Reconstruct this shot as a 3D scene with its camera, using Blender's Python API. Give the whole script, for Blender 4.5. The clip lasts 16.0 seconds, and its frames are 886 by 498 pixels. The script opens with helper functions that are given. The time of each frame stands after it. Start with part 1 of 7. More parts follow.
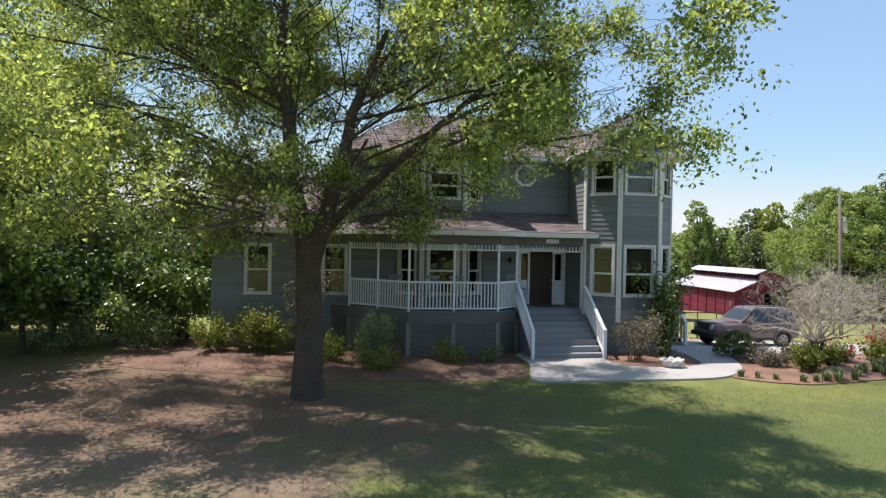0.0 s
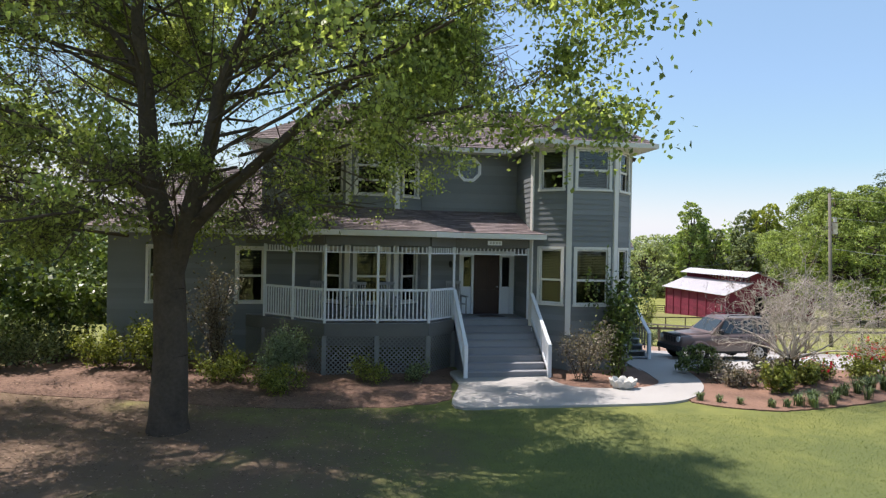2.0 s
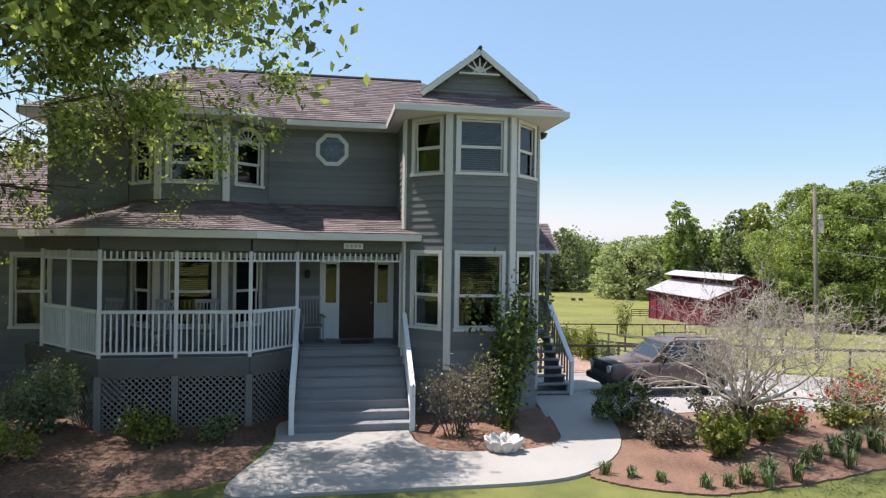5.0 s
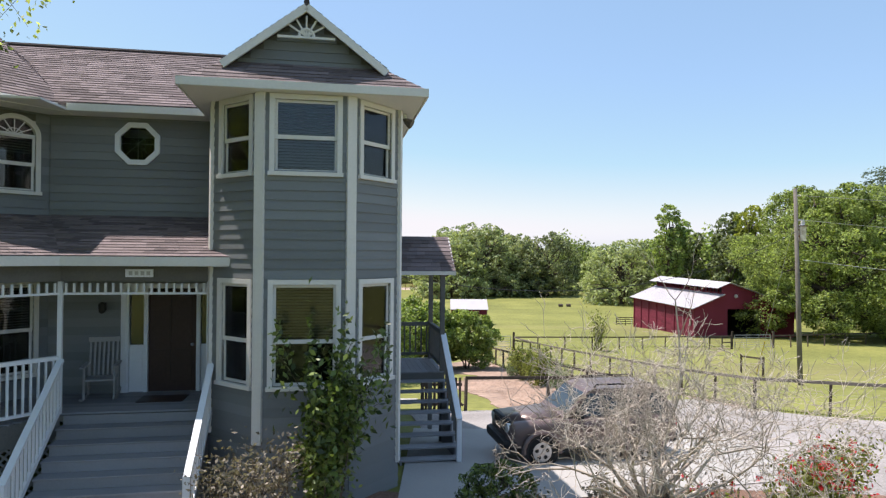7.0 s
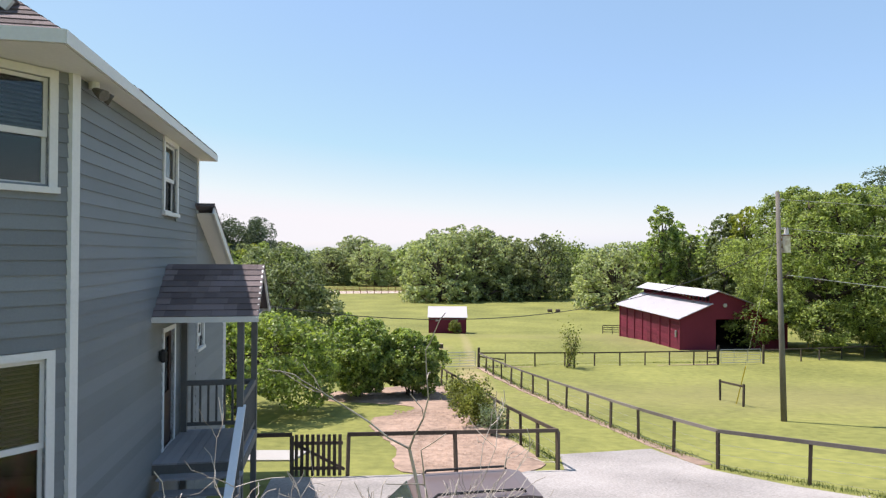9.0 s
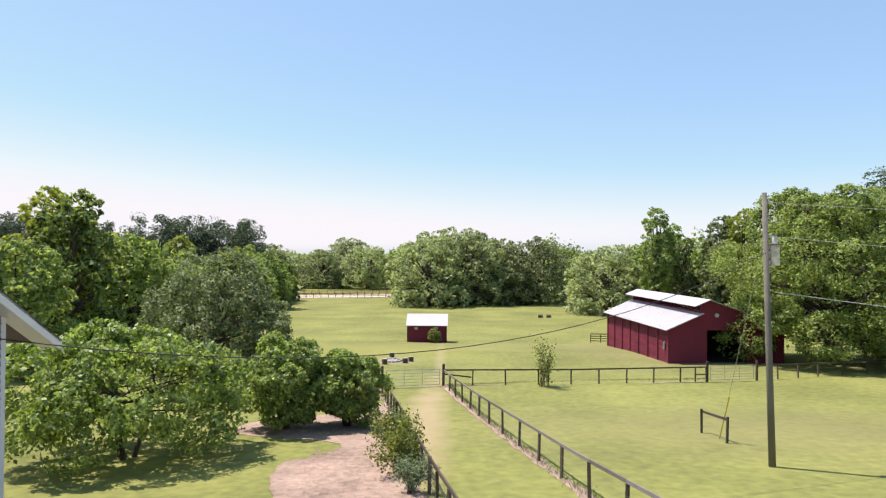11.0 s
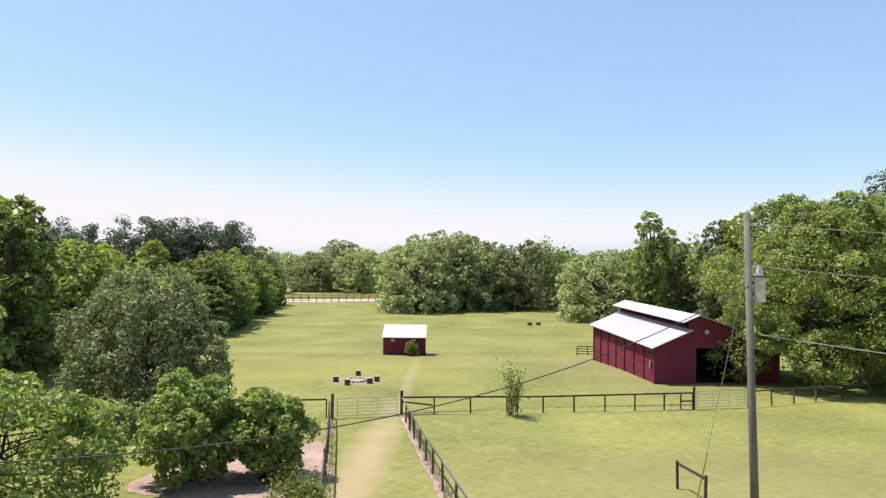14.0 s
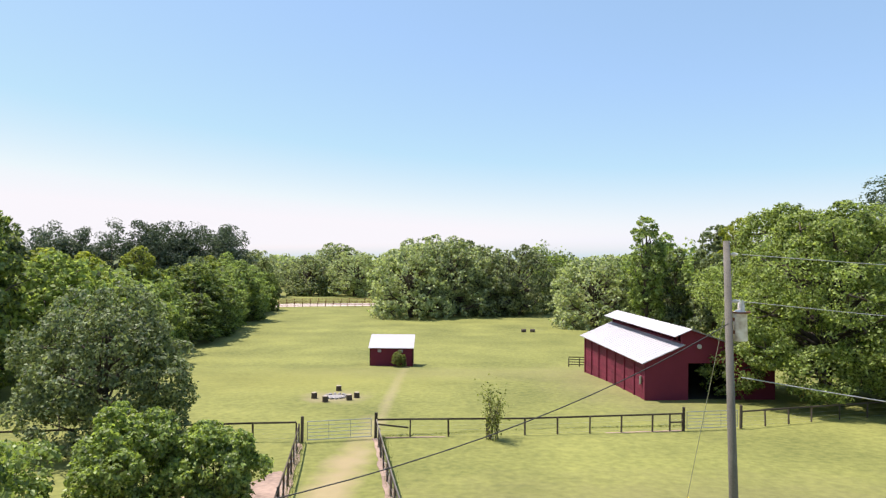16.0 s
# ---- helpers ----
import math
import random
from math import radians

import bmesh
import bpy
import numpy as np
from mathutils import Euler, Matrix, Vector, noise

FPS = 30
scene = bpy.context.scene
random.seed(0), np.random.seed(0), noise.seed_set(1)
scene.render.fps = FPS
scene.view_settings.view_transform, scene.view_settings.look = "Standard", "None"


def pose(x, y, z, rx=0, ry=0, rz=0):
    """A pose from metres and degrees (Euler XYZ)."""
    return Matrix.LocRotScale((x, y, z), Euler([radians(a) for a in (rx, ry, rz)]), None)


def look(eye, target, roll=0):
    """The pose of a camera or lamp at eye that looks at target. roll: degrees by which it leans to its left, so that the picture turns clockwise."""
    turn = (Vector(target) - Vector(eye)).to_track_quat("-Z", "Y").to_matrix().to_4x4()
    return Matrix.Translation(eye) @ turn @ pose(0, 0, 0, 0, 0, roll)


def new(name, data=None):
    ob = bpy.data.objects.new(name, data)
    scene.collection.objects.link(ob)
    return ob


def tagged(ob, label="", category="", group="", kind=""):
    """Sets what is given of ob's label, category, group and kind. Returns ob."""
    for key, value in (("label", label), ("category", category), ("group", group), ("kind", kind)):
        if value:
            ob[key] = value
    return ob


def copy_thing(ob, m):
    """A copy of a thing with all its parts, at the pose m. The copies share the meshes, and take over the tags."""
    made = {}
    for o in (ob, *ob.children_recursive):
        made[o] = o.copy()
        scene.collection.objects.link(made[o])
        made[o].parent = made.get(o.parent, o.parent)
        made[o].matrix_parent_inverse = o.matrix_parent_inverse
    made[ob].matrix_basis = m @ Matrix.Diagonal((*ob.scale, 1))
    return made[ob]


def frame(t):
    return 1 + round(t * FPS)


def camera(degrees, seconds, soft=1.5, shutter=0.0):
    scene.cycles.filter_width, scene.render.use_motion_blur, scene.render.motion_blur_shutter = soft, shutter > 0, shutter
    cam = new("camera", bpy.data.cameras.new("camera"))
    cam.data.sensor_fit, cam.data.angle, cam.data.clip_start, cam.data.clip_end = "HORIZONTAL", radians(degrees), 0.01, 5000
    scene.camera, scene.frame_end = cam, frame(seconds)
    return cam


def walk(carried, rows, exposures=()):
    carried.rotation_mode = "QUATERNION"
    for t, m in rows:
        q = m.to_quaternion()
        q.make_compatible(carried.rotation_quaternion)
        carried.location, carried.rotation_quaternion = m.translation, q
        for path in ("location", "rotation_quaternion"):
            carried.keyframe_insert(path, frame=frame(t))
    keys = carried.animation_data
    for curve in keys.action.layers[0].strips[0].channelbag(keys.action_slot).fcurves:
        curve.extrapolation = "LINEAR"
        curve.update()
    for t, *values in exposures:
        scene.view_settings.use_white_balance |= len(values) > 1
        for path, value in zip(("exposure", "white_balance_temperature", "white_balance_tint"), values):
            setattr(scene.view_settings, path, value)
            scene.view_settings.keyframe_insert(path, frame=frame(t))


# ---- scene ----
cam = camera(70.0, 16.0, soft=1.3)
PATH = [
    (0, (2.413, -0.194, 3.547), (2.398, 1.806, 3.537), 1.1),
    (0.5, (2.978, 0.461, 3.556), (2.966, 2.461, 3.547), 1.2),
    (1, (3.578, 1.093, 3.571), (3.563, 3.093, 3.564), 1.1),
    (1.5, (4.168, 1.791, 3.581), (4.153, 3.791, 3.575), 1.2),
    (2, (4.746, 2.547, 3.607), (4.732, 4.547, 3.603), 1.1),
    (2.5, (5.368, 3.358, 3.631), (5.353, 5.358, 3.628), 1.0),
    (3, (6.007, 4.218, 3.611), (5.992, 6.218, 3.614), 0.8),
    (3.5, (6.617, 5.061, 3.618), (6.602, 7.061, 3.621), 0.8),
    (4, (7.24, 5.933, 3.626), (7.226, 7.933, 3.629), 0.7),
    (4.2, (7.488, 6.29, 3.643), (7.476, 8.289, 3.644), 0.7),
    (6.3, (10.539, 10.432, 4.018), (10.54, 12.432, 4.026), 0.8),
    (6.5, (10.892, 10.831, 4.092), (10.892, 12.831, 4.1), 0.8),
    (7, (11.758, 11.91, 4.194), (11.76, 13.91, 4.208), 0.5),
    (7.5, (12.661, 13.016, 4.374), (12.662, 15.016, 4.388), 0.5),
    (8, (13.586, 14.161, 4.543), (13.585, 16.161, 4.557), 0.5),
    (8.3, (14.11, 14.884, 4.618), (14.111, 16.883, 4.633), 0.3),
    (8.5, (14.433, 15.402, 4.692), (14.432, 17.402, 4.707), 0.5),
    (9, (15.278, 16.66, 4.849), (15.276, 18.66, 4.865), 0.4),
    (9.5, (16.054, 17.889, 4.993), (16.053, 19.889, 5.009), 0.4),
    (9.6, (16.207, 18.137, 5.01), (16.206, 20.137, 5.025), 0.4),
    (10, (16.82, 19.082, 5.127), (16.818, 21.082, 5.145), 0.3),
    (10.2, (17.135, 19.544, 5.158), (17.131, 21.544, 5.179), 0.3),
    (12.5, (19.847, 23.85, 5.767), (19.843, 25.85, 5.787), 0.5),
    (13, (20.309, 24.588, 5.928), (20.305, 26.587, 5.949), 0.4),
    (13.5, (20.687, 25.185, 6.11), (20.681, 27.185, 6.132), 0.4),
    (14, (21.047, 25.71, 6.366), (21.041, 27.71, 6.387), 0.5),
    (14.5, (21.402, 26.212, 6.574), (21.397, 28.211, 6.595), 0.4),
    (15, (21.781, 26.701, 6.79), (21.775, 28.701, 6.813), 0.5),
    (15.5, (22.147, 27.172, 7.035), (22.142, 29.172, 7.058), 0.5),
    (16, (22.576, 27.727, 7.272), (22.569, 29.726, 7.297), 0.5),
]
walk(cam, [(t, look(eye, target, roll)) for t, eye, target, roll in PATH], [(0, 0.76, 6550, 17), (16, 0.76, 6550, 17)])

# ---- light ----
SUN_EL, SUN_AZ = 65.0, 157.0          # height, and the side it stands on (degrees from +x to +y)
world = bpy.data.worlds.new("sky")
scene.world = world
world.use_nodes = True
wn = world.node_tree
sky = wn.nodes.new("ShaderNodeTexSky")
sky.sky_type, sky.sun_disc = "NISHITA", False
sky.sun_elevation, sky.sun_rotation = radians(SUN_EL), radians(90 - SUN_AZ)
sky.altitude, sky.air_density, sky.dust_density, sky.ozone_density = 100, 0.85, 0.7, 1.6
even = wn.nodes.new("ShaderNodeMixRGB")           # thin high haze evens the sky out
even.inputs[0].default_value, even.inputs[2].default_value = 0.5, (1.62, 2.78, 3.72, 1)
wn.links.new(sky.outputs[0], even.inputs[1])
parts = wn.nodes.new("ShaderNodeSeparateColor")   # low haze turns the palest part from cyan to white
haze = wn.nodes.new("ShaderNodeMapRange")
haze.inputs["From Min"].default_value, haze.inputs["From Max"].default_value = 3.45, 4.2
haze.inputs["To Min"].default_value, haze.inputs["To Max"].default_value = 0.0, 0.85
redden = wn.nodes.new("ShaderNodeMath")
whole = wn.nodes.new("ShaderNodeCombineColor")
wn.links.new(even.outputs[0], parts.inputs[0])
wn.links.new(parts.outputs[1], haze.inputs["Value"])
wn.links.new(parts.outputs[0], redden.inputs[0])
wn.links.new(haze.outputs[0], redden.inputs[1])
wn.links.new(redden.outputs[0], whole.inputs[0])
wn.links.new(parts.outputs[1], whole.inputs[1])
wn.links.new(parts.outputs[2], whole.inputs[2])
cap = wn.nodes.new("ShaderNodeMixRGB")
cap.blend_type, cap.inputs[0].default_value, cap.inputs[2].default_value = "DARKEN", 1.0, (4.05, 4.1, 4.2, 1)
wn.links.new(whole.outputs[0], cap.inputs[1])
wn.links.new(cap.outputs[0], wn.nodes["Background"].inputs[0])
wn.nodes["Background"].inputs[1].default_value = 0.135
sun = new("sun", bpy.data.lights.new("sun", "SUN"))
sun.data.energy, sun.data.angle, sun.data.color = 4.4, radians(0.53), (1.0, 0.95, 0.87)
_a, _e = radians(SUN_AZ), radians(SUN_EL)
sun.matrix_world = look((math.cos(_a) * math.cos(_e) * 90, math.sin(_a) * math.cos(_e) * 90, math.sin(_e) * 90), (0, 0, 0))

# ---- materials ----
MATS = {}


def material(name, colour, rough=0.8, metal=0.0, vary=0.25, fine=30.0, coarse=1.5, bump=0.0, bump_scale=60.0, spec=0.3, random_by="", tint=None, leafy=0.0):
    """A surface with colour variation at two scales and fine relief."""
    m = bpy.data.materials.new(name)
    m.use_nodes = True
    nt = m.node_tree
    b = nt.nodes["Principled BSDF"]
    b.inputs["Roughness"].default_value, b.inputs["Metallic"].default_value = rough, metal
    b.inputs["Specular IOR Level"].default_value = spec
    geo = nt.nodes.new("ShaderNodeNewGeometry")

    def noise_at(scale, detail=4.0):
        n = nt.nodes.new("ShaderNodeTexNoise")
        n.inputs["Scale"].default_value, n.inputs["Detail"].default_value = scale, detail
        nt.links.new(geo.outputs["Position"], n.inputs["Vector"])
        return n.outputs[0]

    def mathnode(op, a, c):
        n = nt.nodes.new("ShaderNodeMath")
        n.operation = op
        for i, v in enumerate((a, c)):
            if isinstance(v, (int, float)):
                n.inputs[i].default_value = v
            else:
                nt.links.new(v, n.inputs[i])
        return n.outputs[0]

    total = mathnode("ADD", mathnode("MULTIPLY", noise_at(fine), 0.5), mathnode("MULTIPLY", noise_at(coarse), 0.5))
    if random_by == "object":
        oi = nt.nodes.new("ShaderNodeObjectInfo")
        total = mathnode("ADD", mathnode("MULTIPLY", total, 0.6), mathnode("MULTIPLY", oi.outputs["Random"], 0.4))
    elif random_by == "tree":
        oi = nt.nodes.new("ShaderNodeObjectInfo")
        both = mathnode("ADD", mathnode("MULTIPLY", geo.outputs["Random Per Island"], 0.62), mathnode("MULTIPLY", oi.outputs["Random"], 0.38))
        total = mathnode("ADD", mathnode("MULTIPLY", total, 0.3), mathnode("MULTIPLY", both, 0.7))
    elif random_by == "island":
        total = mathnode("ADD", mathnode("MULTIPLY", total, 0.5), mathnode("MULTIPLY", geo.outputs["Random Per Island"], 0.5))
    ramp = nt.nodes.new("ShaderNodeValToRGB")
    lo = [max(0.0, c * (1 - vary)) for c in colour]
    hi = [min(1.0, c * (1 + vary)) for c in (tint or colour)]
    ramp.color_ramp.elements[0].position, ramp.color_ramp.elements[1].position = 0.25, 0.75
    ramp.color_ramp.elements[0].color, ramp.color_ramp.elements[1].color = (*lo, 1), (*hi, 1)
    nt.links.new(total, ramp.inputs[0])
    nt.links.new(ramp.outputs[0], b.inputs["Base Color"])
    if bump:
        bp = nt.nodes.new("ShaderNodeBump")
        bp.inputs["Strength"].default_value, bp.inputs["Distance"].default_value = bump, 0.02
        nt.links.new(noise_at(bump_scale, 6.0), bp.inputs["Height"])
        nt.links.new(bp.outputs[0], b.inputs["Normal"])
    if leafy:
        tr = nt.nodes.new("ShaderNodeBsdfTranslucent")
        mul = nt.nodes.new("ShaderNodeMixRGB")
        mul.blend_type, mul.inputs[0].default_value, mul.inputs[2].default_value = "MULTIPLY", 1.0, (1.5, 1.55, 0.78, 1)
        nt.links.new(ramp.outputs[0], mul.inputs[1])
        nt.links.new(mul.outputs[0], tr.inputs[0])
        mx = nt.nodes.new("ShaderNodeMixShader")
        mx.inputs[0].default_value = leafy
        nt.links.new(b.outputs[0], mx.inputs[1])
        nt.links.new(tr.outputs[0], mx.inputs[2])
        nt.links.new(mx.outputs[0], nt.nodes["Material Output"].inputs[0])
    MATS[name] = m
    return m


def glass_material(name, tint=(0.62, 0.66, 0.65)):
    m = bpy.data.materials.new(name)
    m.use_nodes = True
    nt = m.node_tree
    nt.nodes.remove(nt.nodes["Principled BSDF"])
    fr, gl, tr, mx = (nt.nodes.new(k) for k in ("ShaderNodeFresnel", "ShaderNodeBsdfGlossy", "ShaderNodeBsdfTransparent", "ShaderNodeMixShader"))
    fr.inputs[0].default_value = 1.62          # two panes, one behind the other
    gl.inputs["Roughness"].default_value = 0.02
    tr.inputs[0].default_value = (*tint, 1)
    for a, c in ((fr.outputs[0], mx.inputs[0]), (tr.outputs[0], mx.inputs[1]), (gl.outputs[0], mx.inputs[2]), (mx.outputs[0], nt.nodes["Material Output"].inputs[0])):
        nt.links.new(a, c)
    return m


SIDING = material("grey_green_siding", (0.188, 0.203, 0.214), 0.62, vary=0.16, fine=45, coarse=0.7, bump=0.15, bump_scale=90, random_by="object")
SKIRT = material("grey_skirting", (0.135, 0.135, 0.128), 0.75, vary=0.2, bump=0.2)
TRIM = material("cream_trim_paint", (0.68, 0.67, 0.645), 0.5, vary=0.08, fine=25, coarse=1.0)
WHITE = material("white_paint", (0.72, 0.75, 0.79), 0.45, vary=0.07, fine=30, coarse=1.2, bump=0.05)
RIDGE = material("dark_ridge_cap", (0.07, 0.06, 0.06), 0.9, vary=0.3, bump=0.5)
DECK = material("weathered_grey_deck", (0.235, 0.24, 0.26), 0.7, vary=0.25, fine=40, coarse=1.3, bump=0.2, random_by="object")
LATTICE = material("grey_lattice", (0.21, 0.21, 0.2), 0.75, vary=0.2)
DOORBROWN = material("dark_brown_door", (0.045, 0.024, 0.02), 0.45, vary=0.3, fine=20)
# the unlit rooms' dimness is put into this colour, far below plaster's own
INTERIOR = material("dim_room_plaster", (0.085, 0.078, 0.07), 0.9, vary=0.15)
BLIND = material("blind_slat", (0.3, 0.3, 0.29), 0.6, vary=0.1)
GLASS = glass_material("window_glass")
CONCRETE = material("pale_concrete", (0.36, 0.345, 0.33), 0.85, vary=0.16, fine=35, coarse=0.5, bump=0.15, bump_scale=120)
GRAVEL = material("grey_gravel", (0.31, 0.288, 0.278), 0.95, vary=0.5, fine=16, coarse=0.35, bump=0.6, bump_scale=40)
MULCH = material("pine_straw_mulch", (0.20, 0.118, 0.085), 0.95, vary=0.6, fine=25, coarse=1.1, bump=0.9, bump_scale=30)
# dark litter, and the tree's shade on that bed put into the colour
SHADEMULCH = material("leaf_mulch_with_shade", (0.10, 0.062, 0.046), 0.95, vary=0.7, fine=12, coarse=0.9, bump=0.9, bump_scale=22, tint=(0.17, 0.105, 0.078))
SAND = material("pale_riding_sand", (0.5, 0.40, 0.35), 0.95, vary=0.15, fine=4, coarse=0.3)
DIRT = material("sandy_pink_soil", (0.30, 0.212, 0.165), 0.95, vary=0.6, fine=3.5, coarse=0.5, bump=0.9, bump_scale=9)
BARK = material("grey_bark", (0.085, 0.066, 0.052), 0.95, vary=0.45, fine=14, coarse=2.0, bump=1.0, bump_scale=22)
DEADWOOD = material("bleached_twigs", (0.45, 0.395, 0.34), 0.9, vary=0.3, fine=20, coarse=2.0, random_by="island")
POSTWOOD = material("dark_fence_wood", (0.085, 0.065, 0.05), 0.9, vary=0.45, fine=25, coarse=1.5, bump=0.6, bump_scale=40, random_by="object")
POLEWOOD = material("weathered_pole_wood", (0.16, 0.145, 0.125), 0.9, vary=0.35, fine=25, coarse=1.0, bump=0.5)
BARNRED = material("faded_red_boards", (0.165, 0.021, 0.042), 0.75, vary=0.3, fine=18, coarse=0.6, bump=0.3, random_by="object")
TIN = material("white_tin_roof", (0.43, 0.41, 0.435), 0.5, metal=0.0, vary=0.1, fine=6, coarse=0.4, bump=0.1)
DARKWOOD = material("barn_interior", (0.02, 0.018, 0.018), 0.95)
GALV = material("galvanised_steel", (0.42, 0.43, 0.44), 0.45, metal=0.8, vary=0.15)
WIRE = material("cable_black", (0.03, 0.03, 0.03), 0.6)
LIGHTWIRE = material("bare_cable", (0.42, 0.42, 0.42), 0.5, metal=0.3)
CERAMIC = material("transformer_grey", (0.46, 0.33, 0.25), 0.6, vary=0.3, fine=5, coarse=2.5, tint=(0.7, 0.7, 0.68))
RUST = material("rusty_brown", (0.18, 0.075, 0.04), 0.9, vary=0.4)
LEAF_OAK = material("spring_leaves", (0.15, 0.195, 0.08), 0.42, vary=0.5, fine=3, coarse=0.35, random_by="island", tint=(0.27, 0.31, 0.12), leafy=0.62, spec=0.4)
LEAF_FIG = material("fig_leaves", (0.15, 0.22, 0.065), 0.5, vary=0.5, fine=3, coarse=0.5, random_by="island", tint=(0.24, 0.3, 0.08), leafy=0.42, spec=0.5)
LEAF_DARK = material("magnolia_leaves", (0.10, 0.135, 0.066), 0.6, vary=0.5, fine=3, coarse=0.4, random_by="island", tint=(0.20, 0.235, 0.12), leafy=0.32, spec=0.25)
LEAF_WOOD = material("woodland_leaves", (0.135, 0.19, 0.062), 0.6, vary=0.6, fine=0.8, coarse=0.06, random_by="tree", tint=(0.235, 0.292, 0.098), leafy=0.42)
LEAF_BROAD = material("broad_crown_leaves", (0.14, 0.19, 0.06), 0.6, vary=0.55, fine=0.8, coarse=0.1, random_by="island", tint=(0.24, 0.29, 0.095), leafy=0.45)
LEAF_LIME = material("lime_green_leaves", (0.16, 0.20, 0.04), 0.6, vary=0.4, fine=0.8, coarse=0.06, random_by="tree", tint=(0.26, 0.28, 0.06), leafy=0.42)
LEAF_GREY = material("live_oak_leaves", (0.175, 0.215, 0.125), 0.6, vary=0.55, fine=0.8, coarse=0.06, random_by="tree", tint=(0.285, 0.32, 0.175), leafy=0.4)
LEAF_PINE = material("pine_needles", (0.055, 0.08, 0.055), 0.7, vary=0.4, fine=0.8, coarse=0.06, random_by="island", tint=(0.10, 0.13, 0.085), leafy=0.2)
LEAF_BUSH = material("shrub_leaves", (0.085, 0.115, 0.028), 0.5, vary=0.5, fine=4, coarse=0.8, random_by="island", tint=(0.20, 0.22, 0.05), leafy=0.3)
LEAF_SAGE = material("grey_green_leaves", (0.14, 0.185, 0.12), 0.6, vary=0.35, fine=4, coarse=0.8, random_by="island", tint=(0.21, 0.26, 0.16), leafy=0.3)
LEAF_RUST = material("purple_brown_leaves", (0.12, 0.105, 0.09), 0.45, vary=0.5, fine=4, coarse=0.8, random_by="island", tint=(0.2, 0.175, 0.14), leafy=0.25)
STRAP = material("strap_leaves", (0.065, 0.105, 0.05), 0.5, vary=0.45, fine=6, coarse=1.0, random_by="island", tint=(0.13, 0.175, 0.08), leafy=0.25)
LEAF_CLIMB = material("glossy_dark_leaves", (0.05, 0.085, 0.024), 0.35, vary=0.5, fine=4, coarse=0.8, random_by="island", tint=(0.12, 0.165, 0.04), leafy=0.25, spec=0.5)
PETAL = material("red_petals", (0.55, 0.03, 0.045), 0.5, vary=0.3, random_by="island", leafy=0.3)


# ---- mesh tools ----
def box(bm, x0, y0, z0, x1, y1, z1):
    vs = [bm.verts.new(p) for p in ((x0, y0, z0), (x1, y0, z0), (x1, y1, z0), (x0, y1, z0), (x0, y0, z1), (x1, y0, z1), (x1, y1, z1), (x0, y1, z1))]
    for f in ((3, 2, 1, 0), (4, 5, 6, 7), (0, 1, 5, 4), (1, 2, 6, 5), (2, 3, 7, 6), (3, 0, 4, 7)):
        bm.faces.new([vs[i] for i in f])


def beam(bm, a, b, w, h, up=(0, 0, 1)):
    """A square timber from a to b, w wide and h high."""
    a, b = Vector(a), Vector(b)
    d = (b - a).normalized()
    side = d.cross(Vector(up))
    side = side.normalized() if side.length > 1e-4 else Vector((1, 0, 0))
    top = side.cross(d)
    vs = [bm.verts.new(p + side * (sx * w / 2) + top * (sz * h / 2)) for p in (a, b) for sx, sz in ((-1, -1), (1, -1), (1, 1), (-1, 1))]
    for f in ((0, 1, 2, 3), (7, 6, 5, 4), (0, 4, 5, 1), (1, 5, 6, 2), (2, 6, 7, 3), (3, 7, 4, 0)):
        bm.faces.new([vs[i] for i in f])


def rod(bm, points, radii, n=8):
    """A round bar through the points; radii one for each."""
    rings = []
    pts = [Vector(p) for p in points]
    for i, p in enumerate(pts):
        d = (pts[min(i + 1, len(pts) - 1)] - pts[max(i - 1, 0)]).normalized()
        s = d.cross(Vector((0, 0, 1)) if abs(d.z) < 0.9 else Vector((1, 0, 0))).normalized()
        t = s.cross(d)
        r = radii[i] if hasattr(radii, "__len__") else radii
        rings.append([bm.verts.new(p + s * (r * math.cos(k * 2 * math.pi / n)) + t * (r * math.sin(k * 2 * math.pi / n))) for k in range(n)])
    for a, b in zip(rings, rings[1:]):
        for k in range(n):
            bm.faces.new((a[k], a[(k + 1) % n], b[(k + 1) % n], b[k]))
    bm.faces.new(rings[0])
    bm.faces.new(rings[-1][::-1])


def prism(bm, outline, z0, z1):
    """A flat plate with the outline (x, y), from z0 to z1."""
    lo = [bm.verts.new((x, y, z0)) for x, y in outline]
    hi = [bm.verts.new((x, y, z1)) for x, y in outline]
    n = len(lo)
    bm.faces.new(lo[::-1])
    bm.faces.new(hi)
    for i in range(n):
        bm.faces.new((lo[i], lo[(i + 1) % n], hi[(i + 1) % n], hi[i]))


def slab(bm, corners, thick):
    """A plate through the corners (3D, in one plane), thick below it."""
    c = [Vector(p) for p in corners]
    nrm = (c[1] - c[0]).cross(c[2] - c[0]).normalized()
    if nrm.z < 0:
        nrm = -nrm
    top = [bm.verts.new(p) for p in c]
    bot = [bm.verts.new(p - nrm * thick) for p in c]
    n = len(c)
    bm.faces.new(top)
    bm.faces.new(bot[::-1])
    for i in range(n):
        bm.faces.new((top[i], bot[i], bot[(i + 1) % n], top[(i + 1) % n]))


def mesh_of(name, bm, mat):
    bmesh.ops.recalc_face_normals(bm, faces=bm.faces)
    me = bpy.data.meshes.new(name)
    bm.to_mesh(me)
    bm.free()
    if mat:
        me.materials.append(mat)
    return me


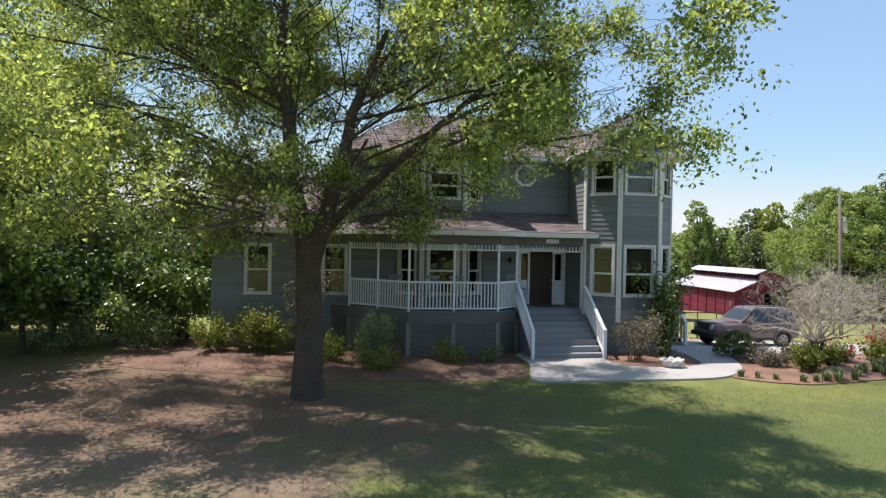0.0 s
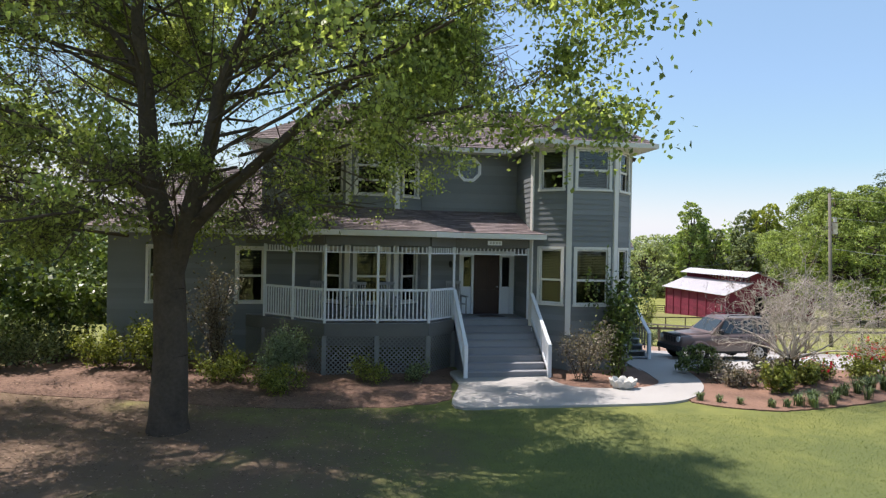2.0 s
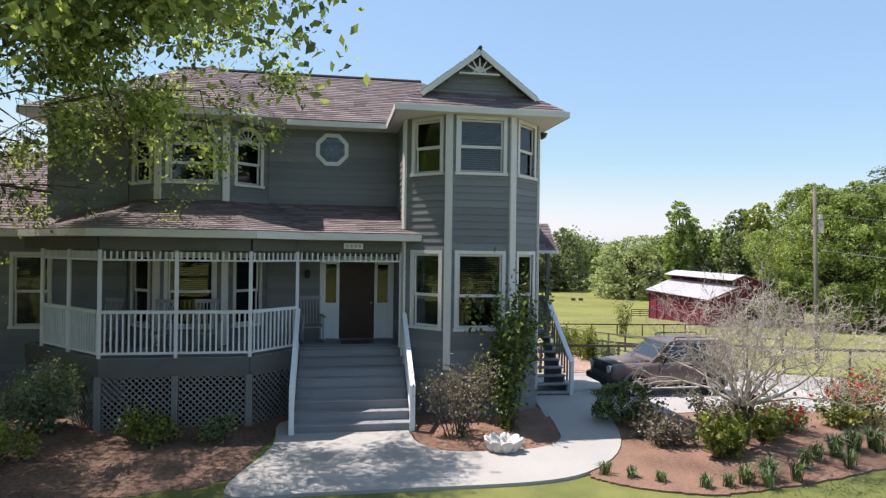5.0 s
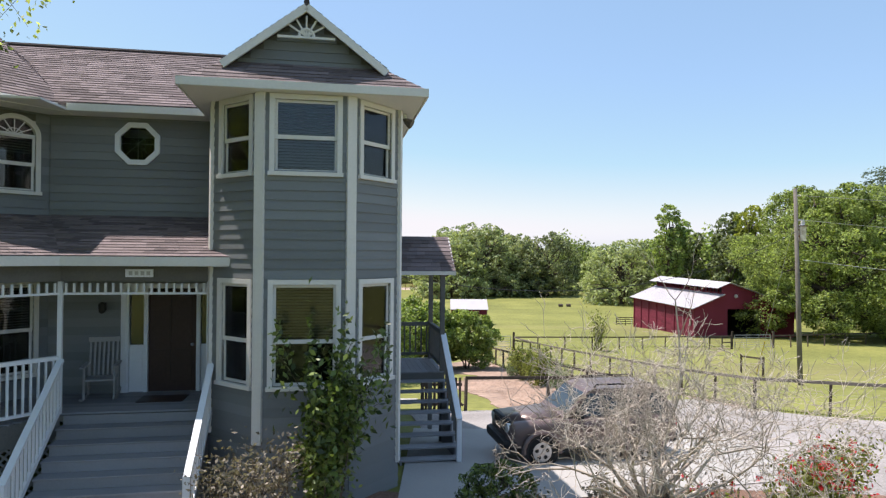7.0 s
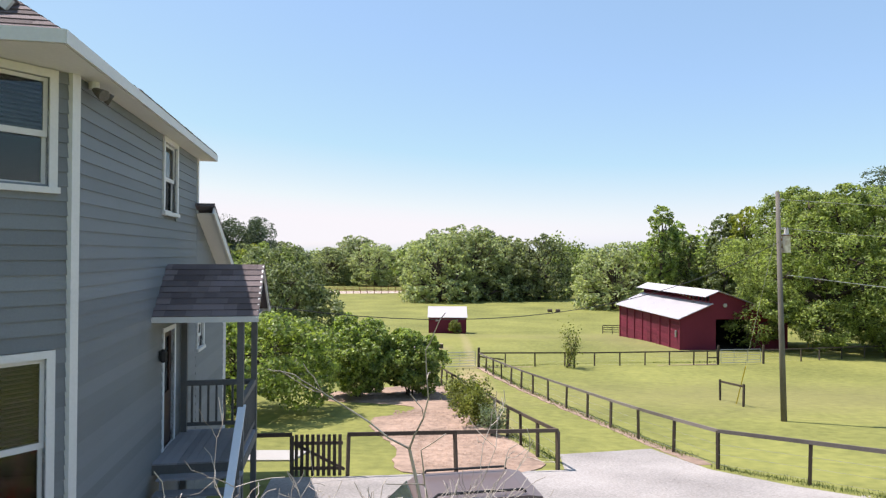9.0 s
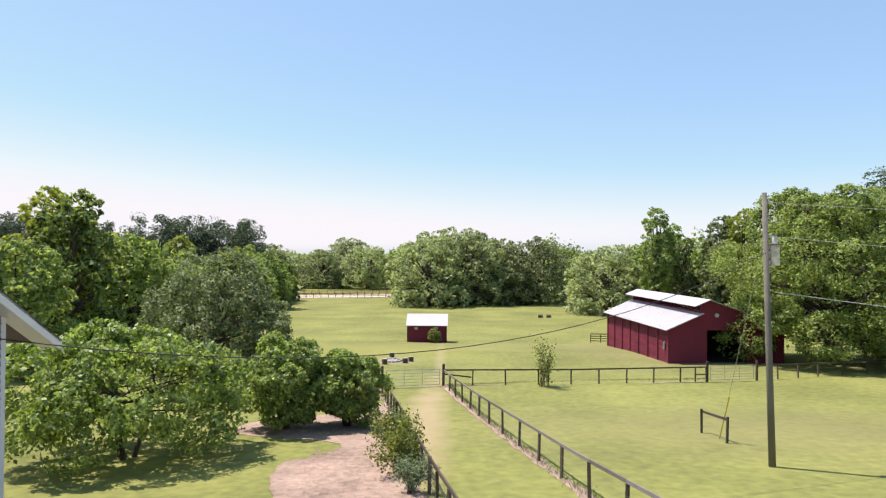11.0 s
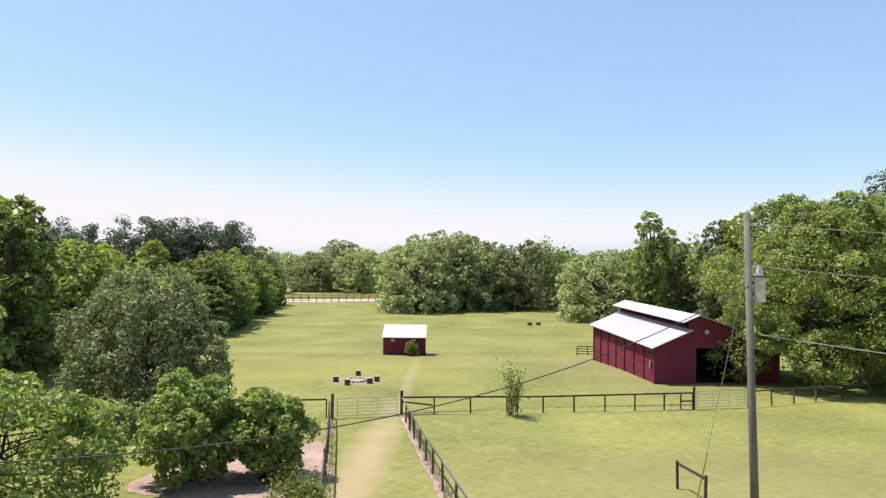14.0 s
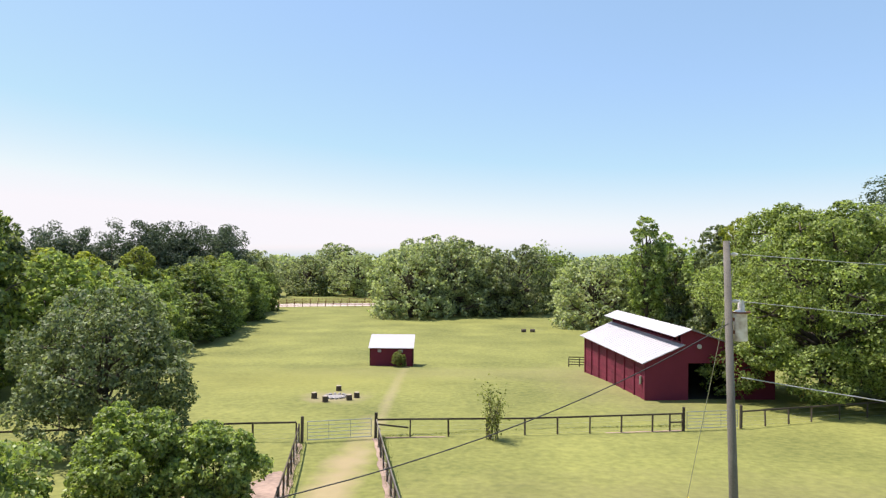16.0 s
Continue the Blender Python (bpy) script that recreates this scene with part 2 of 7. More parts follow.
def part(name, bm, mat, parent, label="", smooth=False):
    me = mesh_of(name, bm, mat)
    if smooth:
        me.polygons.foreach_set("use_smooth", [True] * len(me.polygons))
    ob = new(name, me)
    ob.parent = parent
    if label:
        ob["label"] = label
    return ob


def piece(name, me, parent, m):
    """A part that shares its mesh with others."""
    ob = new(name, me)
    ob.parent = parent
    ob.matrix_basis = m
    return ob


def thing(name, m, label, category, group="", kind=""):
    ob = new(name)
    ob.empty_display_size = 0.2
    ob.matrix_world = m
    return tagged(ob, label, category, group, kind)


def solid(name, bm, mat, label, category="", kind="", group=""):
    return tagged(new(name, mesh_of(name, bm, mat)), label, category, group, kind)


def raw_mesh(name, verts, faces, mat, smooth=False):
    """A mesh from arrays: verts (n, 3), faces (m, k) all of one size."""
    me = bpy.data.meshes.new(name)
    k = faces.shape[1]
    me.vertices.add(len(verts))
    me.vertices.foreach_set("co", np.asarray(verts, np.float32).ravel())
    me.loops.add(faces.size)
    me.loops.foreach_set("vertex_index", faces.astype(np.int32).ravel())
    me.polygons.add(len(faces))
    me.polygons.foreach_set("loop_start", np.arange(0, faces.size, k, dtype=np.int32))
    if smooth:
        me.polygons.foreach_set("use_smooth", np.ones(len(faces), bool))
    me.update(calc_edges=True)
    me.materials.append(mat)
    return me


def leaves(name, centres, size, mat, rng, droop=0.2, width=0.55, facing=None, rough=0.7):
    """Diamond leaves, folded along the midrib, one round each centre."""
    n = len(centres)
    d = rng.normal(size=(n, 3))
    d[:, 2] -= droop
    d /= np.linalg.norm(d, axis=1, keepdims=True)
    if facing is not None:                # blades turned broadside to where they face
        f = facing + rng.normal(size=(n, 3)) * rough
        d = np.cross(f, d)
        d /= np.linalg.norm(d, axis=1, keepdims=True) + 1e-9
        s = np.cross(d, f)
    else:
        s = np.cross(d, rng.normal(size=(n, 3)))
    s /= np.linalg.norm(s, axis=1, keepdims=True) + 1e-9
    up = np.cross(s, d)
    L = size * rng.uniform(0.6, 1.35, (n, 1))
    w = L * width
    base, tip = centres - d * L / 2, centres + d * L / 2
    left = centres - s * w / 2 + up * L * 0.08
    right = centres + s * w / 2 + up * L * 0.08
    verts = np.stack([base, right, tip, left], 1).reshape(-1, 3)
    i = np.arange(n)[:, None] * 4
    return raw_mesh(name, verts, np.concatenate([i, i + 1, i + 2, i + 3], 1), mat)


# ---- ground ----
GROUND_Y = (-400, -60, 0, 15, 24, 28, 34, 36, 41.5, 46, 56, 66, 78, 92, 103, 108, 130, 200, 400, 1500, 4000)
GROUND_Z = (-1, -0.9, -0.6, -0.4, -0.22, -0.5, -1.35, -1.62, -2.25, -2.65, -3.55, -4.3, -4.75, -5.3, -6.1, -6.6, -7.2, -8, -8, -2, 2)


_yy = np.arange(-400, 1600, 0.5)
_zz = np.interp(_yy, GROUND_Y, GROUND_Z)
_k = np.exp(-0.5 * (np.arange(-8, 9) * 0.5 / 1.6) ** 2)
_zs = np.convolve(np.pad(_zz, 8, mode="edge"), _k / _k.sum(), mode="valid")


def ground_z(x, y):
    return np.interp(y, _yy, _zs)


def gz(x, y):
    return float(ground_z(x, y))


def ground_material():
    m = material("mown_grass", (0.118, 0.137, 0.034), 0.95, vary=0.34, fine=2.2, coarse=0.12, bump=0.7, bump_scale=25, tint=(0.207, 0.207, 0.056))
    nt = m.node_tree
    b = nt.nodes["Principled BSDF"]
    base = b.inputs["Base Color"].links[0].from_socket
    geo = nt.nodes.new("ShaderNodeNewGeometry")
    warp = nt.nodes.new("ShaderNodeTexNoise")
    warp.inputs["Scale"].default_value, warp.inputs["Detail"].default_value = 0.55, 6.0
    nt.links.new(geo.outputs["Position"], warp.inputs["Vector"])

    def blot(cx, cy, rx, ry, colour, strength, soft=0.35):
        """Ground tone with a ragged round outline: worn earth, and lawn with tree shade."""
        nonlocal base
        mp = nt.nodes.new("ShaderNodeMapping")
        mp.vector_type = "TEXTURE"
        mp.inputs["Location"].default_value, mp.inputs["Scale"].default_value = (cx, cy, 0), (rx, ry, 1e6)
        nt.links.new(geo.outputs["Position"], mp.inputs["Vector"])
        ln = nt.nodes.new("ShaderNodeVectorMath")
        ln.operation = "LENGTH"
        nt.links.new(mp.outputs[0], ln.inputs[0])
        ad = nt.nodes.new("ShaderNodeMath")
        ad.operation = "MULTIPLY_ADD"
        ad.inputs[1].default_value, ad.inputs[2].default_value = 1.6, -0.8
        nt.links.new(warp.outputs[0], ad.inputs[0])
        su = nt.nodes.new("ShaderNodeMath")
        nt.links.new(ln.outputs["Value"], su.inputs[0])
        nt.links.new(ad.outputs[0], su.inputs[1])
        mr = nt.nodes.new("ShaderNodeMapRange")
        mr.inputs["From Min"].default_value, mr.inputs["From Max"].default_value = 1 - soft, 1 + soft
        mr.inputs["To Min"].default_value, mr.inputs["To Max"].default_value = strength, 0.0
        nt.links.new(su.outputs[0], mr.inputs["Value"])
        mx = nt.nodes.new("ShaderNodeMixRGB")
        nt.links.new(mr.outputs[0], mx.inputs[0])
        nt.links.new(base, mx.inputs[1])
        mx.inputs[2].default_value = (*colour, 1)
        base = mx.outputs[0]

    # greener lawn by the house, darkened further to stand in for tree shade
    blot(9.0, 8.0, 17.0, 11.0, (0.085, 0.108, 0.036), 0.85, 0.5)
    blot(-4.0, 14.5, 7.6, 4.4, (0.15, 0.098, 0.075), 0.9)
    blot(-9.0, 17.0, 7.0, 5.0, (0.15, 0.10, 0.07), 0.85)
    blot(-5.5, 9.8, 6.5, 2.2, (0.21, 0.15, 0.115), 0.6)
    blot(17.3, 55.0, 1.0, 14.0, (0.36, 0.27, 0.16), 0.75, 0.6)
    blot(17.9, 88.0, 0.45, 18.0, (0.34, 0.27, 0.17), 0.45, 0.6)
    blot(13.2, 82.8, 2.6, 2.6, (0.30, 0.23, 0.16), 0.55)
    blot(9.0, 93.0, 12.0, 8.0, (0.22, 0.21, 0.05), 0.5, 0.6)
    blot(40.0, 92.0, 6.0, 14.0, (0.20, 0.17, 0.09), 0.4, 0.6)
    blot(26.0, 100.0, 16.0, 5.0, (0.21, 0.19, 0.075), 0.4, 0.6)
    blot(36.0, 53.0, 14.0, 6.0, (0.22, 0.19, 0.085), 0.4, 0.6)
    nt.links.new(base, b.inputs["Base Color"])
    return m


def build_ground():
    xs = np.concatenate([np.linspace(-1500, -90, 16), np.arange(-80, 120, 4.0), np.linspace(130, 1500, 16)])
    ys = np.concatenate([np.linspace(-400, -30, 10), np.arange(-25, 60, 0.75), np.arange(60, 240, 2.0), np.linspace(245, 1500, 30)])
    X, Y = np.meshgrid(xs, ys)
    Z = ground_z(X, Y) + 0.05 * np.sin(X * 0.23 + Y * 0.11) * np.clip((Y - 40) / 30, 0, 1) + 0.9 * np.clip((np.abs(X) - 120) / 200, 0, 4)
    v = np.stack([X, Y, Z], -1).reshape(-1, 3)
    nx = len(xs)
    i = (np.arange(len(ys) - 1)[:, None] * nx + np.arange(nx - 1)).ravel()[:, None]
    f = np.concatenate([i, i + 1, i + nx + 1, i + nx], 1)
    return tagged(new("ground", raw_mesh("ground", v, f, ground_material(), True)), "mown green pasture and lawn with worn tan patches and some tree shade in its colour", "ground", kind="structure")


build_ground()


def drape(name, outline, height, mat, label, category, step=0.8, kind="structure", below=0.25):
    """A plate with the outline (x, y) that follows the slope, height above it."""
    bm = bmesh.new()
    prism(bm, outline, 0, 1)
    ylo, yhi = min(p[1] for p in outline), max(p[1] for p in outline)
    y = ylo + step
    while y < yhi:
        bmesh.ops.bisect_plane(bm, geom=bm.verts[:] + bm.edges[:] + bm.faces[:], plane_co=(0, y, 0), plane_no=(0, 1, 0))
        y += step
    for v in bm.verts:
        v.co.z = gz(v.co.x, v.co.y) + (height if v.co.z > 0.5 else -below)
    bmesh.ops.triangulate(bm, faces=[f for f in bm.faces if len(f.verts) > 4])
    return solid(name, bm, mat, label, category, kind)


EDGE = random.Random(8)


def smooth_outline(points, n=5, rough=0.0):
    """Rounds a closed outline (Catmull-Rom)."""
    out = []
    for i in range(len(points)):
        p0, p1, p2, p3 = (Vector(points[(i + k) % len(points)]) for k in (-1, 0, 1, 2))
        for j in range(n):
            t = j / n
            q = 0.5 * (2 * p1 + (p2 - p0) * t + (2 * p0 - 5 * p1 + 4 * p2 - p3) * t * t + (3 * p1 - p0 - 3 * p2 + p3) * t ** 3)
            out.append((q.x + EDGE.uniform(-rough, rough), q.y + EDGE.uniform(-rough, rough)))
    return out


drape("driveway", [(11.6, 24.3), (13.5, 24.2), (16.5, 24.0), (19.5, 23.8), (30, 22.0), (46, 19), (46, 24), (32, 27.6), (27.5, 30.4), (24.6, 33.6), (23.3, 35.6), (22.6, 38.9), (19.2, 37.8), (18.9, 35.4), (15.6, 34.9), (12.5, 34.3), (10.6, 34.1), (11.2, 30)], 0.03, GRAVEL, "pale grey gravel driveway beside the house", "driveway")
drape("parking_slab", [(11.0, 22.9), (12.9, 23.1), (19.6, 24.7), (19.3, 29.6), (11.0, 29.6)], 0.05, CONCRETE, "pale concrete parking slab", "pavement")
drape("garden_walk", smooth_outline([(5.05, 22.3), (5.15, 20.4), (5.0, 18.1), (6.5, 18.2), (8.0, 18.42), (10.4, 18.86), (11.5, 19.6), (12.2, 20.8), (12.5, 22.4), (12.4, 23.6), (11.2, 23.6), (11.1, 22.2), (11.0, 21.1), (10.2, 20.45), (8.75, 20.3), (8.1, 20.7), (7.8, 21.6), (7.75, 22.4)]), 0.06, CONCRETE, "curved pale concrete garden walk to the steps", "path")
drape("mulch_bed", smooth_outline([(7.9, 22.6), (8.0, 21.0), (8.7, 20.2), (10.2, 20.35), (11.0, 21.0), (11.15, 22.2), (11.1, 23.6), (9, 23.4)]), 0.045, MULCH, "reddish pine straw bed under the bay", "flower bed")
drape("mulch_bed", smooth_outline([(5.0, 22.8), (4.9, 20.6), (4.6, 18.6), (1.5, 17.8), (-3, 18.2), (-8, 19.4), (-8, 24.2), (-2, 24.6), (2, 24)], 12, 0.06), 0.012, SHADEMULCH, "dark pine straw bed along the porch, with tree shade in its colour", "flower bed")
drape("mulch_bed", smooth_outline([(11.2, 19.3), (11.55, 18.85), (12.9, 18.4), (14.2, 18.68), (15.7, 19.25), (17.5, 20.0), (21, 21.2), (24, 22.6), (19.5, 23.75), (14.2, 24.0), (12.6, 23.6), (12.2, 21.5), (11.6, 20.2)], 12, 0.035), 0.035, MULCH, "reddish mulch bed beside the driveway", "flower bed")
drape("garden_soil", smooth_outline([(14.2, 35.0), (18.3, 35.7), (17.5, 42), (16.6, 48), (15.5, 56), (14.2, 60.5), (12.9, 57.6), (10.6, 55.6), (8.4, 53.8), (8.2, 51.4), (9.6, 50.3), (11.8, 49.7), (13.8, 48.6), (13.3, 46.4), (12.2, 45.2), (12.4, 42.6), (13.6, 39)], 8, 0.07), 0.03, DIRT, "bare pinkish garden soil", "garden bed")
drape("back_path", [(4.5, 36.2), (10.6, 36.5), (10.8, 38.1), (4.5, 37.9)], 0.05, CONCRETE, "pale concrete path behind the gate", "path")

# ---- the house ----
HOUSE = thing("house", pose(8.62, 22.74, 0, 0, 0, 9.8), "two-storey grey-green lap-sided house with cream trim and bay towers", "house")
FLOOR, EAVE, BASE = 1.28, 6.95, -0.45


def lap_board():
    bm = bmesh.new()
    vs = [bm.verts.new(p) for p in ((0, 0, 0), (0, -0.026, 0), (0, -0.008, 0.178), (0, 0, 0.178), (1, 0, 0), (1, -0.026, 0), (1, -0.008, 0.178), (1, 0, 0.178))]
    for f in ((0, 1, 2, 3), (7, 6, 5, 4), (0, 4, 5, 1), (1, 5, 6, 2), (2, 6, 7, 3), (3, 7, 4, 0)):
        bm.faces.new([vs[i] for i in f])
    return mesh_of("board", bm, SIDING)


BOARD = lap_board()
COURSE = 0.17


def spans(length, z0, z1, holes):
    """The stretches of a course from z0 to z1 that no hole (x0, z0, x1, z1) takes."""
    out = [(0.0, length)]
    for h in holes:
        if h[1] < z1 - 0.02 and h[3] > z0 + 0.02:
            cut = []
            for a, b in out:
                if h[0] > a:
                    cut.append((a, min(b, h[0])))
                if h[2] < b:
                    cut.append((max(a, h[2]), b))
            out = cut
    return [(a, b) for a, b in out if b - a > 0.03]


def face_frame(p0, p1):
    d = Vector((p1[0] - p0[0], p1[1] - p0[1], 0))
    return Matrix.Translation((p0[0], p0[1], 0)) @ Matrix.Rotation(math.atan2(d.y, d.x), 4, "Z"), d.length


def wall(p0, p1, z0, z1, holes=(), boards=True, board_from=None):
    """A wall from p0 to p1 in plan, its outside to the right, with openings through it and lap siding."""
    m, length = face_frame(p0, p1)
    xs = sorted({0.0, length, *(h[0] for h in holes), *(h[2] for h in holes)})
    zs = sorted({z0, z1, *(h[1] for h in holes), *(h[3] for h in holes)})
    bm = bmesh.new()
    for a, b in zip(xs, xs[1:]):
        for c, d in zip(zs, zs[1:]):
            if b - a > 1e-4 and d - c > 1e-4 and not any(h[0] < (a + b) / 2 < h[2] and h[1] < (c + d) / 2 < h[3] for h in holes):
                box(bm, a, 0, c, b, 0.13, d)
    bmesh.ops.remove_doubles(bm, verts=bm.verts, dist=1e-5)
    w = part("wall", bm, SKIRT, HOUSE)
    w.matrix_basis = m
    if boards:
        z = board_from if board_from is not None else z0
        while z < z1 - 0.05:
            for a, b in spans(length, z, z + COURSE, holes):
                piece("board", BOARD, w, Matrix.Translation((a, -0.001, z)) @ Matrix.Diagonal((b - a, 1, min(1, (z1 - z) / 0.178), 1)))
            z += COURSE
    return m


def blind_slats(x0, z0, x1, z1, y):
    bm = bmesh.new()
    z = z0
    while z < z1:
        beam(bm, (x0, y, z), (x1, y, z), 0.042, 0.004, up=(0, -0.9, 1))
        z += 0.052
    return bm


def casing(bm, x0, z0, x1, z1, w=0.09, y0=-0.05, y1=0.13, sill=True):
    box(bm, x0 - w, y0, z0, x0, y1, z1)
    box(bm, x1, y0, z0, x1 + w, y1, z1)
    box(bm, x0 - w, y0, z1, x1 + w, y1, z1 + w)
    box(bm, x0 - w - (0.02 if sill else 0), y0 - (0.03 if sill else 0), z0 - 0.07, x1 + w + (0.02 if sill else 0), y1, z0)


def window(m, x0, z0, x1, z1, blind=0.5, arched=False, mid=None):
    """A double-hung window in an opening of the wall with the frame m."""
    bm = bmesh.new()
    xc, r = (x0 + x1) / 2, (x1 - x0) / 2
    zt = z1
    if arched:
        zt = z1 - r * 0.85
        box(bm, x0 - 0.09, -0.05, z0, x0, 0.13, zt)
        box(bm, x1, -0.05, z0, x1 + 0.09, 0.13, zt)
        box(bm, x0 - 0.11, -0.08, z0 - 0.07, x1 + 0.11, 0.13, z0)
        n = 14
        for k in range(n):
            a0, a1 = math.pi * k / n, math.pi * (k + 1) / n
            pts = [(xc + (r + e) * math.cos(a), zt + (r * 0.85 + e) * math.sin(a)) for a, e in ((a0, 0), (a1, 0), (a1, 0.09), (a0, 0.09))]
            lo = [bm.verts.new((x, -0.05, z)) for x, z in pts]
            hi = [bm.verts.new((x, 0.0, z)) for x, z in pts]
            bm.faces.new(lo)
            bm.faces.new(hi[::-1])
            for i in range(4):
                bm.faces.new((lo[i], lo[(i + 1) % 4], hi[(i + 1) % 4], hi[i]))
        for sx in (-1, 1):                       # spandrel boards fill the square opening beside the arch
            pts = [(xc + sx * r, z1)] + [(xc + sx * r * math.cos(math.pi / 2 * k / 6), zt + r * 0.85 * math.sin(math.pi / 2 * k / 6)) for k in range(7)]
            lo = [bm.verts.new((x, -0.012, z)) for x, z in pts]
            hi = [bm.verts.new((x, 0.06, z)) for x, z in pts]
            bm.faces.new(lo)
            bm.faces.new(hi[::-1])
            for i in range(len(pts)):
                bm.faces.new((lo[i], lo[(i + 1) % len(pts)], hi[(i + 1) % len(pts)], hi[i]))
    else:
        casing(bm, x0, z0, x1, z1)
    w = part("window", bm, TRIM, HOUSE, "cream-framed double-hung sash window")
    w.matrix_basis = m
    zm = mid if mid else (z0 + zt) / 2
    for a, b, y in ((z0, zm + 0.03, 0.045), (zm - 0.03, zt, 0.012)):
        bm = bmesh.new()
        casing(bm, x0 + 0.045, a + 0.05, x1 - 0.045, b - 0.05, 0.045, y, y + 0.033, sill=False)
        part("sash", bm, TRIM, w)
        bm = bmesh.new()
        box(bm, x0 + 0.045, y + 0.014, a + 0.05, x1 - 0.045, y + 0.019, b - 0.05)
        p = part("pane", bm, GLASS, w)
        p.visible_shadow = False
    if arched:
        bm = bmesh.new()
        box(bm, x0, 0.012, zt - 0.02, x1, 0.045, zt + 0.03)
        for a in (30, 60, 90, 120, 150):
            beam(bm, (xc, 0.028, zt), (xc + r * math.cos(radians(a)), 0.028, zt + r * 0.85 * math.sin(radians(a))), 0.02, 0.022, up=(0, 1, 0))
        rod(bm, [(xc + r * 0.4 * math.cos(radians(a)), 0.028, zt + r * 0.34 * math.sin(radians(a))) for a in range(0, 181, 20)], 0.012, 5)
        part("fan_muntin", bm, WHITE, w, "white fan-shaped glazing bars")
        bm = bmesh.new()
        box(bm, x0, 0.05, zt, x1, 0.055, z1)
        p = part("pane", bm, GLASS, w)
        p.visible_shadow = False
    if blind:
        part("blind", blind_slats(x0 + 0.02, zt - (zt - z0) * blind, x1 - 0.02, zt - 0.02, 0.11), BLIND, w, "beige venetian blind slats")
    return w


def corner_trim(u, v, angle, z0, z1, w=0.17):
    bm = bmesh.new()
    box(bm, -w / 2, -0.045, z0, w / 2, 0.05, z1)
    t = part("corner_trim", bm, TRIM, HOUSE)
    t.matrix_basis = pose(u, v, 0, 0, 0, angle)


A, B, C, D = (-0.95, 0.95), (0.0, 0.0), (1.55, 0.0), (2.5, 0.95)
LO, UP = (1.88, 3.63), (5.58, 6.83)
for p, q, x0, x1 in ((A, B, 0.34, 1.10), (B, C, 0.245, 1.305), (C, D, 0.27, 1.05)):
    holes = [(x0, LO[0], x1, LO[1]), (x0, UP[0], x1, UP[1])]
    m = wall(p, q, BASE, EAVE, holes, board_from=BASE + 0.1)
    window(m, *[holes[0][k] for k in (0, 1, 2, 3)], blind=0.52, mid=2.66)
    window(m, *[holes[1][k] for k in (0, 1, 2, 3)], blind=0.98 if p is B else 0.55, mid=6.2)
for (u, v), ang in ((B, -22.5), (C, 22.5)):
    corner_trim(u, v, ang, 0.9, EAVE)
corner_trim(D[0] - 0.01, D[1] - 0.02, 67.5, 0.2, EAVE, 0.12)
corner_trim(A[0] + 0.01, A[1] - 0.02, -67.5, 0.9, EAVE, 0.12)
side_holes = [(3.88, UP[0], 4.76, UP[1]), (3.98, FLOOR, 4.72, 3.4)]
m = wall(D, (2.5, 7.64), BASE - 0.4, EAVE, side_holes)
window(m, *side_holes[0], blind=0, mid=6.2)
SIDE_M = m
wall((2.5, 7.64), (2.5, 11.2), -1.6, 4.1, [(0.1, 2.7, 0.7, 3.25)])
window(face_frame((2.5, 7.64), (2.5, 11.2))[0], 0.1, 2.7, 0.7, 3.25, blind=0)
corner_trim(2.5, 7.64, 90, 5.7, EAVE, 0.1)
corner_trim(2.5, 11.2, 135, -1.6, 4.0, 0.14)
m = wall((-0.95, 2.75), A, FLOOR, EAVE)
# main front wall, with the door, its sidelights and the octagon window
mx0 = -4.4
front_holes = [(-2.92 - mx0, FLOOR, -1.13 - mx0, 3.42), (-2.74 - 0.31 - mx0, 6.09, -2.74 + 0.31 - mx0, 6.71)]
FRONT_M = wall((mx0, 2.75), (-0.95, 2.75), FLOOR, EAVE, front_holes)
T2 = [(-7.9, 2.8), (-6.95, 1.85), (-5.35, 1.85), (-4.4, 2.8)]
for i, (p, q) in enumerate(zip(T2, T2[1:])):
    x0, x1 = ((0.30, 1.02), (0.27, 1.33), (0.32, 1.04))[i]
    holes = [(x0, 1.75, x1, 3.5), (x0, 5.35, x1, 6.75)]
    m = wall(p, q, FLOOR, EAVE, holes)
    window(m, *holes[0], blind=0.5)
    window(m, *holes[1], blind=0.3, arched=True)
for (u, v), ang in ((T2[1], -22.5), (T2[2], 22.5)):
    corner_trim(u, v, ang, FLOOR, EAVE)
wall((-9.8, 2.75), (-7.9, 2.75), 4.0, EAVE)
left_holes = [(14.6 - 13.36, 1.68, 14.6 - 12.56, 3.45), (14.6 - 10.55, 1.68, 14.6 - 9.75, 3.45)]
m = wall((-14.6, 2.75), (-7.9, 2.75), BASE, 3.95, left_holes)
for h in left_holes:
    window(m, *h, blind=0.35)
wall((-14.6, 9.2), (-14.6, 2.75), BASE - 0.6, 3.95)
wall((-9.8, 8.0), (-9.8, 2.75), 3.9, EAVE)
wall((2.5, 11.2), (-14.6, 11.2), -1.8, 3.9, boards=False)
wall((2.5, 7.64), (-9.8, 7.64), 4.1, EAVE, boards=False)
# floors and cross walls added behind the glass, in the dimmed room colour
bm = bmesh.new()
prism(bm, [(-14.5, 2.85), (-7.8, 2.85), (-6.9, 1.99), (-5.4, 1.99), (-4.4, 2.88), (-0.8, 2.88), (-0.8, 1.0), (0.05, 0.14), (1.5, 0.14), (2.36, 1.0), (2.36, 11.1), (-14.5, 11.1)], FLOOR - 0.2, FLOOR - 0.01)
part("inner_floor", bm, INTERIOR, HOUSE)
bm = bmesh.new()
